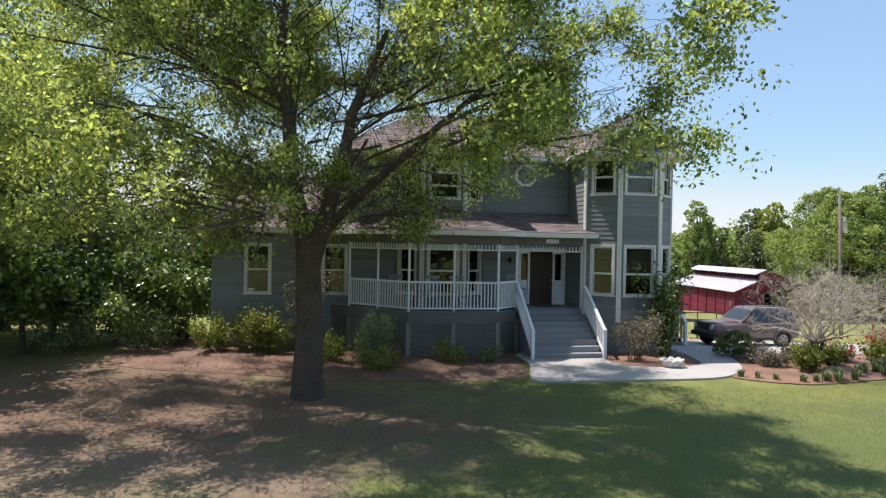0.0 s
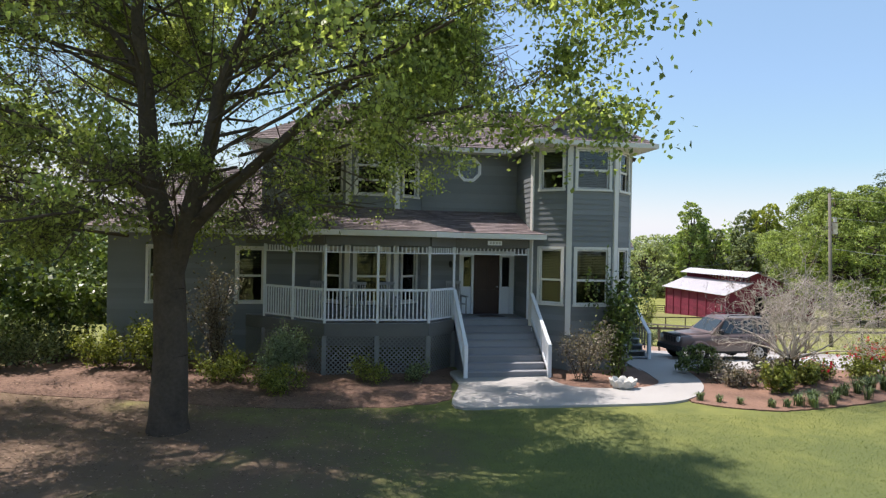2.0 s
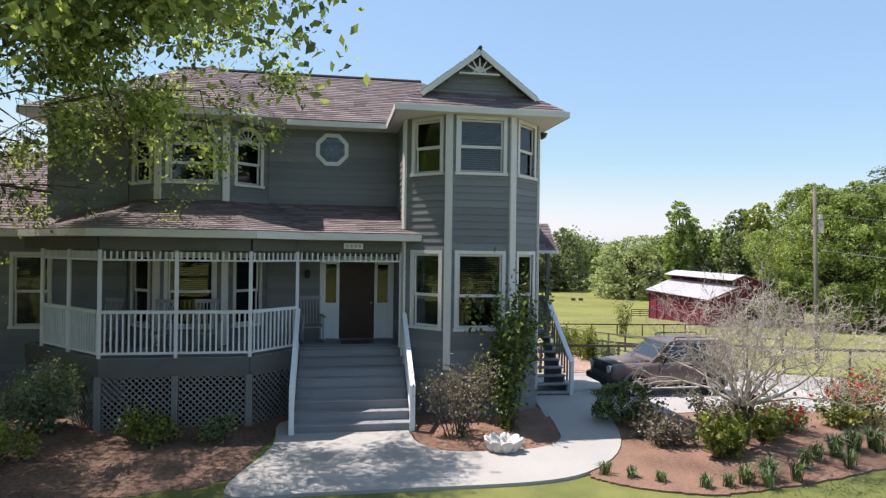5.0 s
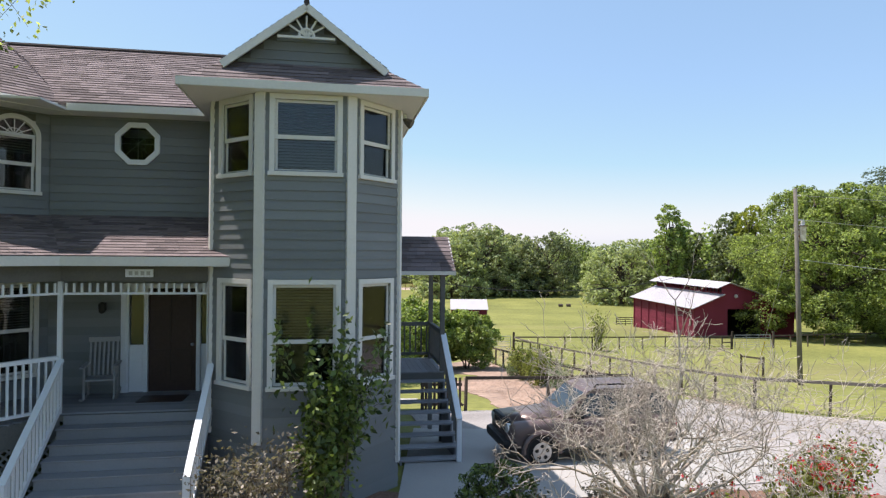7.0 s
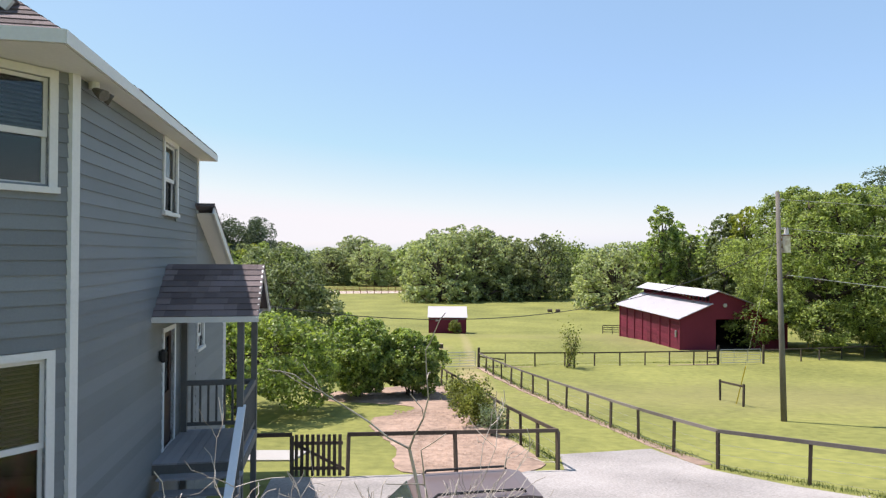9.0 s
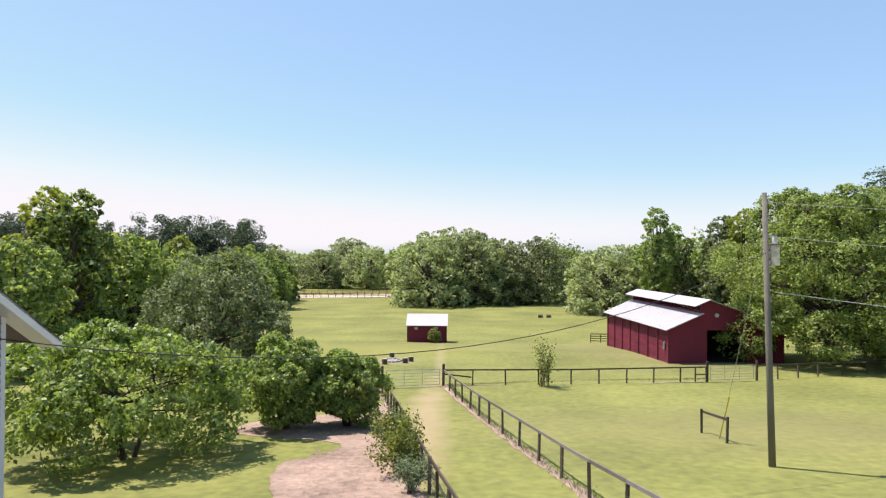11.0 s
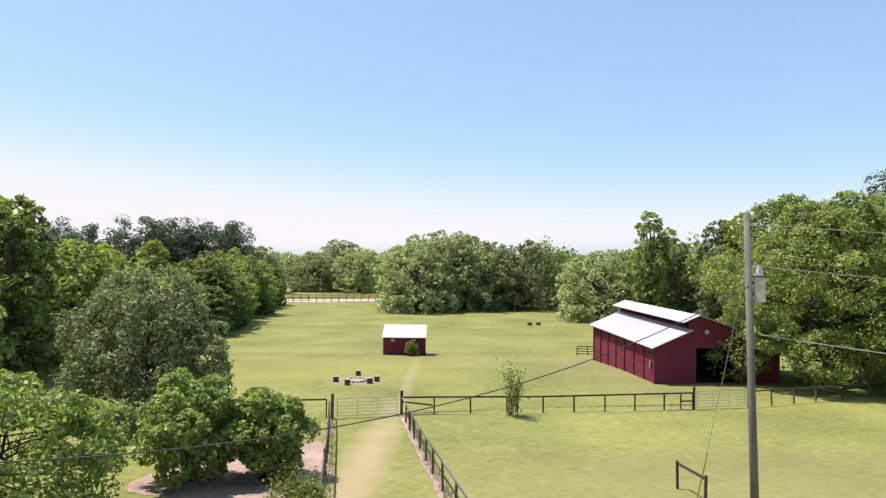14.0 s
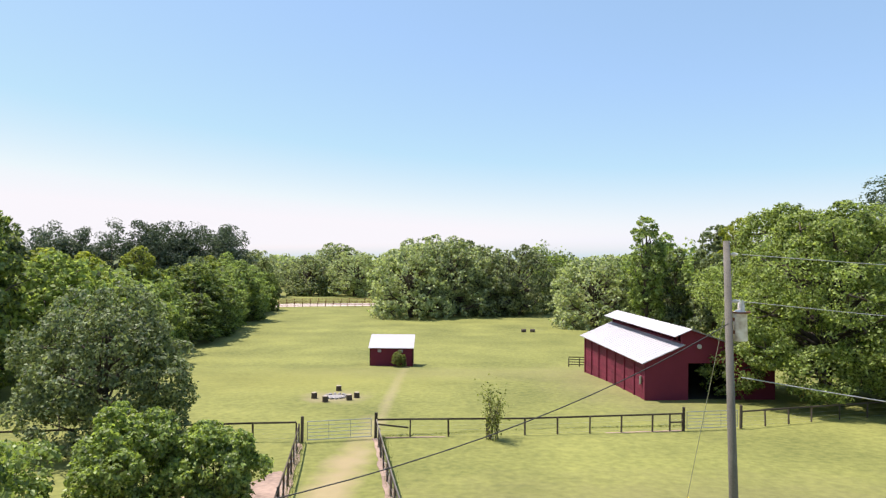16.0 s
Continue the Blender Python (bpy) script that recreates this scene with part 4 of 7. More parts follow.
part("leading", bm, GALV, ow, "fine grey leading of the cut glass")

# ---- the side porch ----
bm = bmesh.new()
box(bm, 2.52, 4.25, FLOOR - 0.2, 4.0, 6.3, FLOOR - 0.03)
sp = part("side_deck", bm, SKIRT, HOUSE)
SIDEBOARD = unit_box("floor_board", 0.128, 2.1, 0.03, DECK)
for i in range(11):
    piece("floor_board", SIDEBOARD, sp, Matrix.Translation((2.59 + 0.133 * i, 5.27, FLOOR - 0.03)))
SIDEPOST = unit_box("porch_post", 0.11, 0.11, 4.92, SKIRT)
for u, v in ((3.94, 4.3), (3.94, 6.2), (2.6, 6.2)):
    piece("porch_post", SIDEPOST, HOUSE, Matrix.Translation((u, v, -1.2)))
bm = bmesh.new()
for p, q in (((3.94, 4.35), (3.94, 6.2)), ((2.6, 6.2), (3.92, 6.2))):
    beam(bm, (*p, 2.24), (*q, 2.24), 0.09, 0.1)
    beam(bm, (*p, 1.42), (*q, 1.42), 0.05, 0.07)
r = part("side_railing", bm, SKIRT, HOUSE, "dark grey side porch railing")
SIDEBAL = unit_box("baluster", 0.04, 0.04, 0.8, SKIRT)
for i in range(12):
    piece("baluster", SIDEBAL, r, Matrix.Translation((3.94, 4.5 + i * 0.145, 1.43)))
for i in range(8):
    piece("baluster", SIDEBAL, r, Matrix.Translation((2.75 + i * 0.155, 6.2, 1.43)))
SV, SM, SW = 4.16, 5.14, 6.3                     # its eaves and ridge
roof_slope([(2.5, SV, 3.76), (4.24, SV, 3.76), (4.24, SM, 4.63), (2.5, SM, 4.63)], seed=50)
roof_slope([(4.24, SW, 3.76), (2.5, SW, 3.76), (2.5, SM, 4.63), (4.24, SM, 4.63)], seed=51)
bm = bmesh.new()
box(bm, 2.5, SV - 0.02, 3.66, 4.25, SV + 0.02, 3.755)
box(bm, 2.5, SW - 0.02, 3.66, 4.25, SW + 0.02, 3.755)
beam(bm, (4.22, SV + 0.01, 3.69), (4.22, SM, 4.56), 0.03, 0.12)
beam(bm, (4.22, SW - 0.01, 3.69), (4.22, SM, 4.56), 0.03, 0.12)
box(bm, 2.55, SV + 0.03, 3.66, 4.1, SW - 0.03, 3.68)
part("side_porch_trim", bm, TRIM, HOUSE)
SR = (FLOOR + 0.42) / 9
st = None
for u in (2.72, 3.95):
    bm = bmesh.new()
    for k in range(1, 9):
        box(bm, u - 0.02, 4.25 - 0.25 * k, -0.6, u + 0.02, 4.25 - 0.25 * (k - 1), FLOOR - SR * k - 0.04)
    st = part("stair_stringer", bm, DECK, HOUSE, "weathered grey side steps")
STREAD = unit_box("tread", 1.36, 0.27, 0.035, DECK)
for k in range(1, 9):
    piece("tread", STREAD, st, Matrix.Translation((3.33, 4.25 - 0.25 * k + 0.125, FLOOR - SR * k - 0.035)))
bm = bmesh.new()
beam(bm, (3.97, 4.3, 2.2), (3.97, 2.2, 0.62), 0.13, 0.045)
box(bm, 3.92, 2.18, -0.6, 4.02, 2.28, 0.6)
sr = part("side_stair_rail", bm, WHITE, HOUSE, "pale painted sloping handrail")
for i in range(9):
    t = (i + 0.5) / 9
    piece("baluster", SIDEBAL, sr, Matrix.Translation((3.97, 4.2 - 1.95 * t, 1.33 - 1.55 * t)))
# side door
bm = bmesh.new()
casing(bm, 3.98, FLOOR, 4.72, 3.4, 0.08, -0.04, 0.1, sill=False)
sf = part("side_door_frame", bm, WHITE, HOUSE)
sf.matrix_basis = SIDE_M
bm = bmesh.new()
box(bm, 3.98, 0.03, FLOOR, 4.72, 0.075, 2.25)
box(bm, 3.98, 0.03, 3.28, 4.72, 0.075, 3.4)
box(bm, 3.98, 0.03, 2.25, 4.1, 0.075, 3.28)
box(bm, 4.6, 0.03, 2.25, 4.72, 0.075, 3.28)
sd = part("side_door", bm, DOORBROWN, HOUSE, "brown half-glazed side door")
sd.matrix_basis = SIDE_M
bm = bmesh.new()
box(bm, 4.1, 0.05, 2.25, 4.6, 0.056, 3.28)
part("pane", bm, GLASS, sd).visible_shadow = False


def wall_lamp(u, v, z, rz):
    t = thing("wall_lamp", HOUSE.matrix_world @ pose(u, v, z, 0, 0, rz), "dark bronze wall lantern beside the door", "lamp", "wall lamps")
    bm = bmesh.new()
    box(bm, -0.05, -0.03, -0.08, 0.05, 0.0, 0.08)
    beam(bm, (0, -0.02, 0.05), (0, -0.12, 0.08), 0.02, 0.02)
    part("bracket", bm, WIRE, t)
    bm = bmesh.new()
    rod(bm, [(0, -0.12, -0.13), (0, -0.12, -0.1), (0, -0.12, 0.05), (0, -0.12, 0.1)], [0.03, 0.06, 0.075, 0.02], 8)
    part("lantern", bm, WIRE, t)


wall_lamp(2.47, 4.62, 3.05, 90)
wall_lamp(-3.35, 2.72, 3.05, 0)
flood = thing("flood_light", HOUSE.matrix_world @ pose(2.6, 1.25, 6.86), "pair of grey flood lamps under the eave", "lamp")
bm = bmesh.new()
rod(bm, [(0, 0, 0.08), (0, 0, -0.02)], 0.06, 10)
part("base", bm, TRIM, flood)
for s in (-1, 1):
    bm = bmesh.new()
    rod(bm, [(0.0, 0.02 * s, -0.02), (0.06, 0.07 * s, -0.06), (0.16, 0.12 * s, -0.12)], [0.02, 0.05, 0.075], 10)
    part("lamp_head", bm, POLEWOOD, flood)


CHAIRGREY = material("grey_chair_paint", (0.3, 0.31, 0.32), 0.6, vary=0.12)


def rocking_chair(m, mat, label):
    t = thing("rocking_chair", m, label, "chair", "porch rocking chairs")
    bm = bmesh.new()
    box(bm, -0.27, -0.24, 0.39, 0.27, 0.26, 0.42)
    part("seat", bm, mat, t)
    bm = bmesh.new()
    beam(bm, (-0.28, 0.40, 1.12), (0.28, 0.40, 1.12), 0.03, 0.09)
    back = part("backrest", bm, mat, t)
    for x in np.linspace(-0.24, 0.24, 7):
        bm = bmesh.new()
        beam(bm, (x, 0.24, 0.42), (x, 0.40, 1.12), 0.035, 0.015, up=(0, 1, 0))
        part("slat", bm, mat, back)
    for s in (-1, 1):
        bm = bmesh.new()
        pts = [(0.28 * s, y, 0.03 + 0.28 * (y / 0.6) ** 2 * 0.4) for y in np.linspace(-0.5, 0.6, 8)]
        rod(bm, pts, 0.02, 6)
        part("rocker", bm, mat, t)
        bm = bmesh.new()
        beam(bm, (0.28 * s, -0.28, 0.66), (0.28 * s, 0.34, 0.68), 0.09, 0.025)
        part("armrest", bm, mat, t)
        for y, z in ((-0.22, 0.66), (0.26, 0.7)):
            bm = bmesh.new()
            rod(bm, [(0.26 * s, y, 0.05), (0.26 * s, y, z)], 0.022, 6)
            part("leg", bm, mat, t)


for u, v, rz in ((-3.2, 2.15, 10), (-6.7, 1.05, -14), (-5.6, 1.1, 12), (-8.1, 1.5, -30)):
    rocking_chair(HOUSE.matrix_world @ pose(u, v, FLOOR + 0.005, 0, 0, rz), CHAIRGREY, "grey slatted rocking chair on the porch")
bm = bmesh.new()
box(bm, -2.45, 1.75, FLOOR + 0.003, -1.6, 2.3, FLOOR + 0.02)
mat_ = solid("doormat", bm, DOORBROWN, "dark brown doormat before the front door", "doormat")
mat_.matrix_world = HOUSE.matrix_world

# ---- barn, shed, fences, pole ----
BARN = thing("barn", pose(39.95, 82.45, gz(40, 82.6) + 0.03, 0, 0, 3.4), "faded red barn with white tin roof and raised clerestory", "barn")
BW, BL = 11.5, 18.6
CL, RG = 3.2, 3.85                                # the clerestory's wall, the ridge


def barn_top(x):
    return 5.75 + (x - CL) * 0.3 / (RG - CL) if x < RG else 6.05 - (x - RG) * 2.65 / (BW - RG)


def barn_end(y0, y1, hole=None):
    bm = bmesh.new()
    left = [(0, -1.4), (0, 3.35), (CL, 4.75), (CL, 5.75)]
    if hole:
        a, b, z = hole
        polys = [left + [(a, barn_top(a)), (a, -1.4)], [(a, z), (a, barn_top(a)), (RG, 6.05), (b, barn_top(b)), (b, z)], [(b, -1.4), (b, barn_top(b)), (BW, 3.4), (BW, -1.4)]]
    else:
        polys = [left + [(RG, 6.05), (BW, 3.4), (BW, -1.4)]]
    for pl in polys:
        lo = [bm.verts.new((x, y0, z)) for x, z in pl]
        hi = [bm.verts.new((x, y1, z)) for x, z in pl]
        bm.faces.new(lo)
        bm.faces.new(hi[::-1])
        for i in range(len(pl)):
            bm.faces.new((lo[i], lo[(i + 1) % len(pl)], hi[(i + 1) % len(pl)], hi[i]))
    part("end_wall", bm, BARNRED, BARN)


barn_end(0, 0.1, (3.76, 7.6, 3.15))
barn_end(BL - 0.1, BL)
bm = bmesh.new()
box(bm, BW - 0.1, 0.1, -1.6, BW, BL - 0.1, 3.35)
part("side_wall", bm, BARNRED, BARN)
bm = bmesh.new()
box(bm, 0.05, 0.1, -1.6, 0.1, BL - 0.1, 3.32)
sw = part("side_wall", bm, BARNRED, BARN, "red horizontal boards between posts")
BARNBOARD = unit_box("barn_board", 0.03, 1.0, 0.22, BARNRED)
for k in range(18):
    for j in range(6):
        piece("barn_board", BARNBOARD, sw, Matrix.Translation((0.03, 0.1 + (j + 0.5) * (BL - 0.2) / 6, -1.4 + k * 0.26)) @ Matrix.Diagonal((1, (BL - 0.24) / 6, 1, 1)))
BARNPOST = unit_box("barn_post", 0.14, 0.14, 4.9, BARNRED)
for j in range(8):
    piece("barn_post", BARNPOST, sw, Matrix.Translation((-0.03, 0.06 + j * (BL - 0.12) / 7, -1.6)))
bm = bmesh.new()
slab(bm, [(-0.5, -0.5, 3.2), (CL + 0.05, -0.5, 4.83), (CL + 0.05, BL + 0.5, 4.83), (-0.5, BL + 0.5, 3.2)], 0.06)
lr = part("lower_roof", bm, TIN, BARN, "pale ribbed tin roof")
for k in range(32):
    y = -0.4 + k * (BL + 0.8) / 31
    bm = bmesh.new()
    beam(bm, (-0.49, y, 3.215), (CL + 0.04, y, 4.84), 0.035, 0.02)
    part("rib", bm, TIN, lr)
bm = bmesh.new()
slab(bm, [(2.35, -0.5, 5.5), (RG + 0.05, -0.5, 6.16), (RG + 0.05, BL + 0.5, 6.16), (2.35, BL + 0.5, 5.5)], 0.05)
part("upper_roof", bm, TIN, BARN)
bm = bmesh.new()
slab(bm, [(RG + 0.05, -0.5, 6.15), (BW + 0.6, -0.5, 3.3), (BW + 0.6, BL + 0.5, 3.3), (RG + 0.05, BL + 0.5, 6.15)], 0.05)
part("right_roof", bm, TIN, BARN)
bm = bmesh.new()
box(bm, CL, 0.1, 4.6, CL + 0.08, BL - 0.1, 4.95)
cl = part("clerestory", bm, BARNRED, BARN)
CLPOST = unit_box("stud", 0.1, 0.16, 1.0, BARNRED)
for j in range(22):
    piece("stud", CLPOST, cl, Matrix.Translation((CL + 0.04, 0.2 + j * (BL - 0.4) / 21, 4.8)))
bm = bmesh.new()
box(bm, 0.2, 0.3, -1.1, BW - 0.2, BL - 0.3, 0.02)
box(bm, 0.2, 7.0, 0.02, BW - 0.2, 7.1, 3.2)
part("barn_floor", bm, DARKWOOD, BARN)
bm = bmesh.new()
rod(bm, [(4.7, -0.12, 4.6), (4.7, -0.02, 4.6)], 0.2, 12)
part("gable_vent", bm, TIN, BARN, "small pale gable vent")
bm = bmesh.new()
rod(bm, [(-0.12, 0.9, 1.2), (-0.1, 0.9, 1.9)], 0.12, 8)
part("wall_box", bm, GALV, BARN)

SHED = thing("shed", pose(13.2, 107.3, gz(15, 107.3) - 0.02), "small dark red field shed with white tin roof", "shed")
bm = bmesh.new()
box(bm, 0, 2.9, -0.4, 5.4, 3.0, 3.4)
for x in (0, 5.3):
    lo = [(0.0, -0.4), (3.0, -0.4), (3.0, 3.4), (0.0, 2.35)]
    a = [bm.verts.new((x, y, z)) for y, z in lo]
    b = [bm.verts.new((x + 0.1, y, z)) for y, z in lo]
    bm.faces.new(a)
    bm.faces.new(b[::-1])
    for i in range(4):
        bm.faces.new((a[i], a[(i + 1) % 4], b[(i + 1) % 4], b[i]))
part("shed_wall", bm, BARNRED, SHED)
bm = bmesh.new()
for a, b, z0, z1 in ((0, 1.0, -0.4, 2.35), (1.45, 3.6, -0.4, 2.35), (4.2, 5.4, -0.4, 2.35), (1.0, 1.45, -0.4, 1.75), (1.0, 1.45, 2.1, 2.35), (3.6, 4.2, -0.4, 1.75), (3.6, 4.2, 2.1, 2.35)):
    box(bm, a, 0, z0, b, 0.1, z1)
part("front_wall", bm, BARNRED, SHED)
bm = bmesh.new()
slab(bm, [(-0.15, -0.35, 2.34), (5.55, -0.35, 2.34), (5.55, 3.3, 3.62), (-0.15, 3.3, 3.62)], 0.06)
part("shed_roof", bm, TIN, SHED, "white tin mono-pitch roof")
for a in (1.0, 3.6):
    bm = bmesh.new()
    box(bm, a, 0.03, 1.75, a + (0.45 if a < 2 else 0.6), 0.06, 2.1)
    part("shutter", bm, TIN, SHED)

POST = unit_box("post", 0.088, 0.088, 1.55, POSTWOOD)


def fence(points, name, label, height=1.15, spacing=2.45, brace=(), wire=True, rail_mat=None, group="pasture fences"):
    f = thing(name, Matrix.Translation((*points[0], gz(*points[0]))), label, "fence", group)
    inv = Matrix.Translation((-points[0][0], -points[0][1], -gz(*points[0])))
    spots = []
    for (x0, y0), (x1, y1) in zip(points, points[1:]):
        n = max(1, round(math.hypot(x1 - x0, y1 - y0) / spacing))
        spots += [(x0 + (x1 - x0) * i / n, y0 + (y1 - y0) * i / n) for i in range(n)]
    spots.append(points[-1])
    rng = random.Random(len(spots))
    for x, y in spots:
        piece("post", POST, f, inv @ Matrix.Translation((x, y, gz(x, y) - 0.4 + rng.uniform(-0.02, 0.03))) @ Euler((rng.uniform(-0.03, 0.03), rng.uniform(-0.03, 0.03), rng.uniform(0, 1))).to_matrix().to_4x4())
    for (x0, y0), (x1, y1) in zip(spots, spots[1:]):
        bm = bmesh.new()
        beam(bm, inv @ Vector((x0, y0, gz(x0, y0) + height)), inv @ Vector((x1, y1, gz(x1, y1) + height)), 0.05, 0.11)
        part("rail", bm, rail_mat or POSTWOOD, f)
    if wire:
        bm = bmesh.new()
        for (x0, y0), (x1, y1) in zip(spots, spots[1:]):
            for h in (0.15, 0.45, 0.75):
                beam(bm, inv @ Vector((x0, y0, gz(x0, y0) + h)), inv @ Vector((x1, y1, gz(x1, y1) + h)), 0.006, 0.006)
        w = part("wire", bm, GALV, f, "thin fence wires")
    for a, b, h0, h1 in brace:
        bm = bmesh.new()
        beam(bm, inv @ Vector((*a, gz(*a) + h0)), inv @ Vector((*b, gz(*b) + h1)), 0.06, 0.1)
        part("brace", bm, POSTWOOD, f)
    return f


GREYRAIL = material("grey_rail_wood", (0.16, 0.14, 0.125), 0.9, vary=0.35, fine=25, coarse=1.5, bump=0.4, random_by="object")
fence([(29.8, 27.6), (25.2, 33.8), (23.6, 35.8), (23.2, 38.4), (21.95, 45.9), (20.6, 54.0), (18.25, 68.55)], "pasture_fence", "dark post fence with weathered grey top rail", rail_mat=GREYRAIL)
fence([(18.2, 68.6), (20.4, 68.85), (27.9, 69.4), (39.0, 71.4)], "pasture_fence", "dark wooden post and rail fence across the pasture", brace=(((18.3, 68.65), (20.3, 68.85), 0.85, 0.6), ((38.05, 71.22), (39.0, 71.4), 0.58, 0.58), ((38.05, 71.24), (38.06, 71.24), 0.02, 1.2)), spacing=2.5)
fence([(43.45, 72.3), (49.5, 74.3), (54.7, 76.0), (72, 80)], "pasture_fence", "dark wooden fence beyond the barn gate")
fence([(13.6, 67.1), (14.5, 62.0), (16.2, 51.6), (17.8, 41.3), (18.72, 35.55)], "garden_fence", "dark post fence along the garden", spacing=2.2)
fence([(13.3, 67.6), (10.7, 67.25), (4.9, 66.2), (-1.1, 64.4), (-14, 62)], "pasture_fence", "dark wooden fence behind the fruit trees")
fence([(18.72, 35.5), (15.7, 35.0), (12.62, 34.42)], "garden_fence", "dark board fence at the garden's front", height=1.18, spacing=2.7, wire=False)
fence([(11.1, 34.3), (9.3, 33.9), (7.0, 33.8)], "garden_fence", "dark board fence behind the house", height=1.18, spacing=2.0, wire=False)
fence([(30.75, 52.0), (30.9, 49.6)], "hitching_rail", "lone dark rail on two posts in the grass", height=1.05, spacing=4, wire=False)
f = fence([(41.2, 108.3), (39.8, 108.4), (38.4, 108.5)], "corral_panel", "short dark four-rail corral panel by the barn", height=1.25, spacing=1.4, wire=False)
bm = bmesh.new()
for h in (0.3, 0.62, 0.94):
    beam(bm, (0, 0, h), (-2.8, 0.2, h), 0.04, 0.1)
part("rail", bm, POSTWOOD, f)


def picket_gate(p, q):
    t = thing("picket_gate", Matrix.Translation((*p, gz(*p))), "dark brown closed picket gate", "gate")
    bm = bmesh.new()
    d = Vector((q[0] - p[0], q[1] - p[1], 0))
    for h in (0.25, 0.95):
        beam(bm, (0, 0, h), (d.x, d.y, h), 0.04, 0.09)
    beam(bm, (0.05, 0.03, 0.2), (d.x - 0.05, d.y + 0.03, 0.95), 0.04, 0.08)
    part("gate_frame", bm, POSTWOOD, t)
    pk = unit_box("picket", 0.09, 0.025, 1.15, POSTWOOD)
    n = 9
    for i in range(n):
        piece("picket", pk, t, Matrix.Translation((d.x * (i + 0.5) / n, d.y * (i + 0.5) / n - 0.04, 0.05)))


picket_gate((12.5, 34.4), (11.15, 34.32))


def pipe_gate(p, q):
    t = thing("pipe_gate", Matrix.Translation((*p, gz(*p))), "closed galvanised pipe field gate", "gate", "field gates")
    dx, dy, dz = q[0] - p[0], q[1] - p[1], gz(*q) - gz(*p)
    bm = bmesh.new()
    for a, b in (((0.03, 0.12), (0.97, 0.12)), ((0.03, 1.25), (0.97, 1.25)), ((0.03, 0.12), (0.03, 1.25)), ((0.97, 0.12), (0.97, 1.25))):
        rod(bm, [(dx * a[0], dy * a[0], dz * a[0] + a[1]), (dx * b[0], dy * b[0], dz * b[0] + b[1])], 0.025, 6)
    part("gate_frame", bm, GALV, t)
    for h in (0.34, 0.56, 0.78, 1.0):
        bm = bmesh.new()
        rod(bm, [(dx * 0.03, dy * 0.03, dz * 0.03 + h), (dx * 0.97, dy * 0.97, dz * 0.97 + h)], 0.016, 6)
        part("bar", bm, GALV, t)
    for s in (0.34, 0.66):
        bm = bmesh.new()
        rod(bm, [(dx * s, dy * s, dz * s + 0.12), (dx * s, dy * s, dz * s + 1.25)], 0.018, 6)
        part("stile", bm, GALV, t)


pipe_gate((13.95, 67.3), (18.05, 68.5))
pipe_gate((39.2, 71.45), (43.25, 72.25))
for x, y in ((13.75, 67.25), (18.2, 68.6), (39.05, 71.4), (43.4, 72.3)):
    bm = bmesh.new()
    rod(bm, [(x, y, gz(x, y) - 0.3), (x + 0.02, y, gz(x, y) + 1.6)], 0.1, 8)
    solid("gate_post", bm, POSTWOOD, "stout dark wooden gate post", "post", group="gate posts")

# far paddock with its sand ring
for x0, y0, x1, y1, name in ((-28.5, 214.2, 4.0, 222.6, "near"), (-30.5, 229.5, 6.0, 238.0, "far")):
    wf = thing("paddock_fence", Matrix.Translation((x0, y0, gz(x0, y0))), "brown board paddock fence before the sand ring" if name == "near" else "brown board paddock fence behind the sand ring", "fence", "paddock fences")
    WPOST = unit_box("post", 0.16, 0.16, 1.55, RUST)
    for h in (0.55, 0.95, 1.35):
        bm = bmesh.new()
        beam(bm, (0, 0, h), (x1 - x0, y1 - y0, h), 0.05, 0.13)
        part("rail", bm, RUST, wf)
    for i in range(16):
        piece("post", WPOST, wf, Matrix.Translation(((x1 - x0) * i / 15, (y1 - y0) * i / 15, -0.1)))
drape("riding_ring", [(-29, 215.2), (4.5, 223.8), (6, 236.5), (-30, 228)], 0.05, SAND, "pale pinkish sand riding ring between the fences", "ground")

# utility pole with its transformer and wires
PX, PY = 30.7, 45.3
POLE = thing("utility_pole", pose(PX, PY, gz(PX, PY), 0, -1.8, 0), "weathered wooden utility pole with grey transformer", "utility pole")
PH = 10.38
bm = bmesh.new()
rod(bm, [(0, 0, -0.5), (0, 0, 4), (0, 0, PH)], [0.135, 0.12, 0.09], 14)
part("pole", bm, POLEWOOD, POLE, smooth=True)
bm = bmesh.new()
rod(bm, [(0.32, 0, 7.6), (0.32, 0, 7.62), (0.32, 0, 8.35), (0.32, 0, 8.38), (0.32, 0, 8.46)], [0.17, 0.18, 0.18, 0.195, 0.1], 16)
tr = part("transformer", bm, CERAMIC, POLE, "pale grey rust-streaked transformer can", True)
bm = bmesh.new()
box(bm, 0.1, -0.04, 7.8, 0.2, 0.04, 7.9)
box(bm, 0.1, -0.04, 8.15, 0.2, 0.04, 8.25)
part("bracket", bm, RUST, tr)
bm = bmesh.new()
rod(bm, [(0.36, 0, 8.37), (0.36, 0, 8.41)], 0.235, 16)
part("lid_band", bm, RUST, tr)
for y in (-0.08, 0.1):
    bm = bmesh.new()
    rod(bm, [(0.36, y, 8.42), (0.36, y, 8.5), (0.36, y, 8.62), (0.36, y, 8.74)], [0.05, 0.06, 0.05, 0.02], 8)
    part("bushing", bm, CERAMIC, tr)
for z in (8.7, 10.0):
    bm = bmesh.new()
    rod(bm, [(0.1, 0, z), (0.2, 0, z), (0.3, 0, z)], [0.03, 0.06, 0.03], 8)
    part("insulator", bm, CERAMIC, POLE)


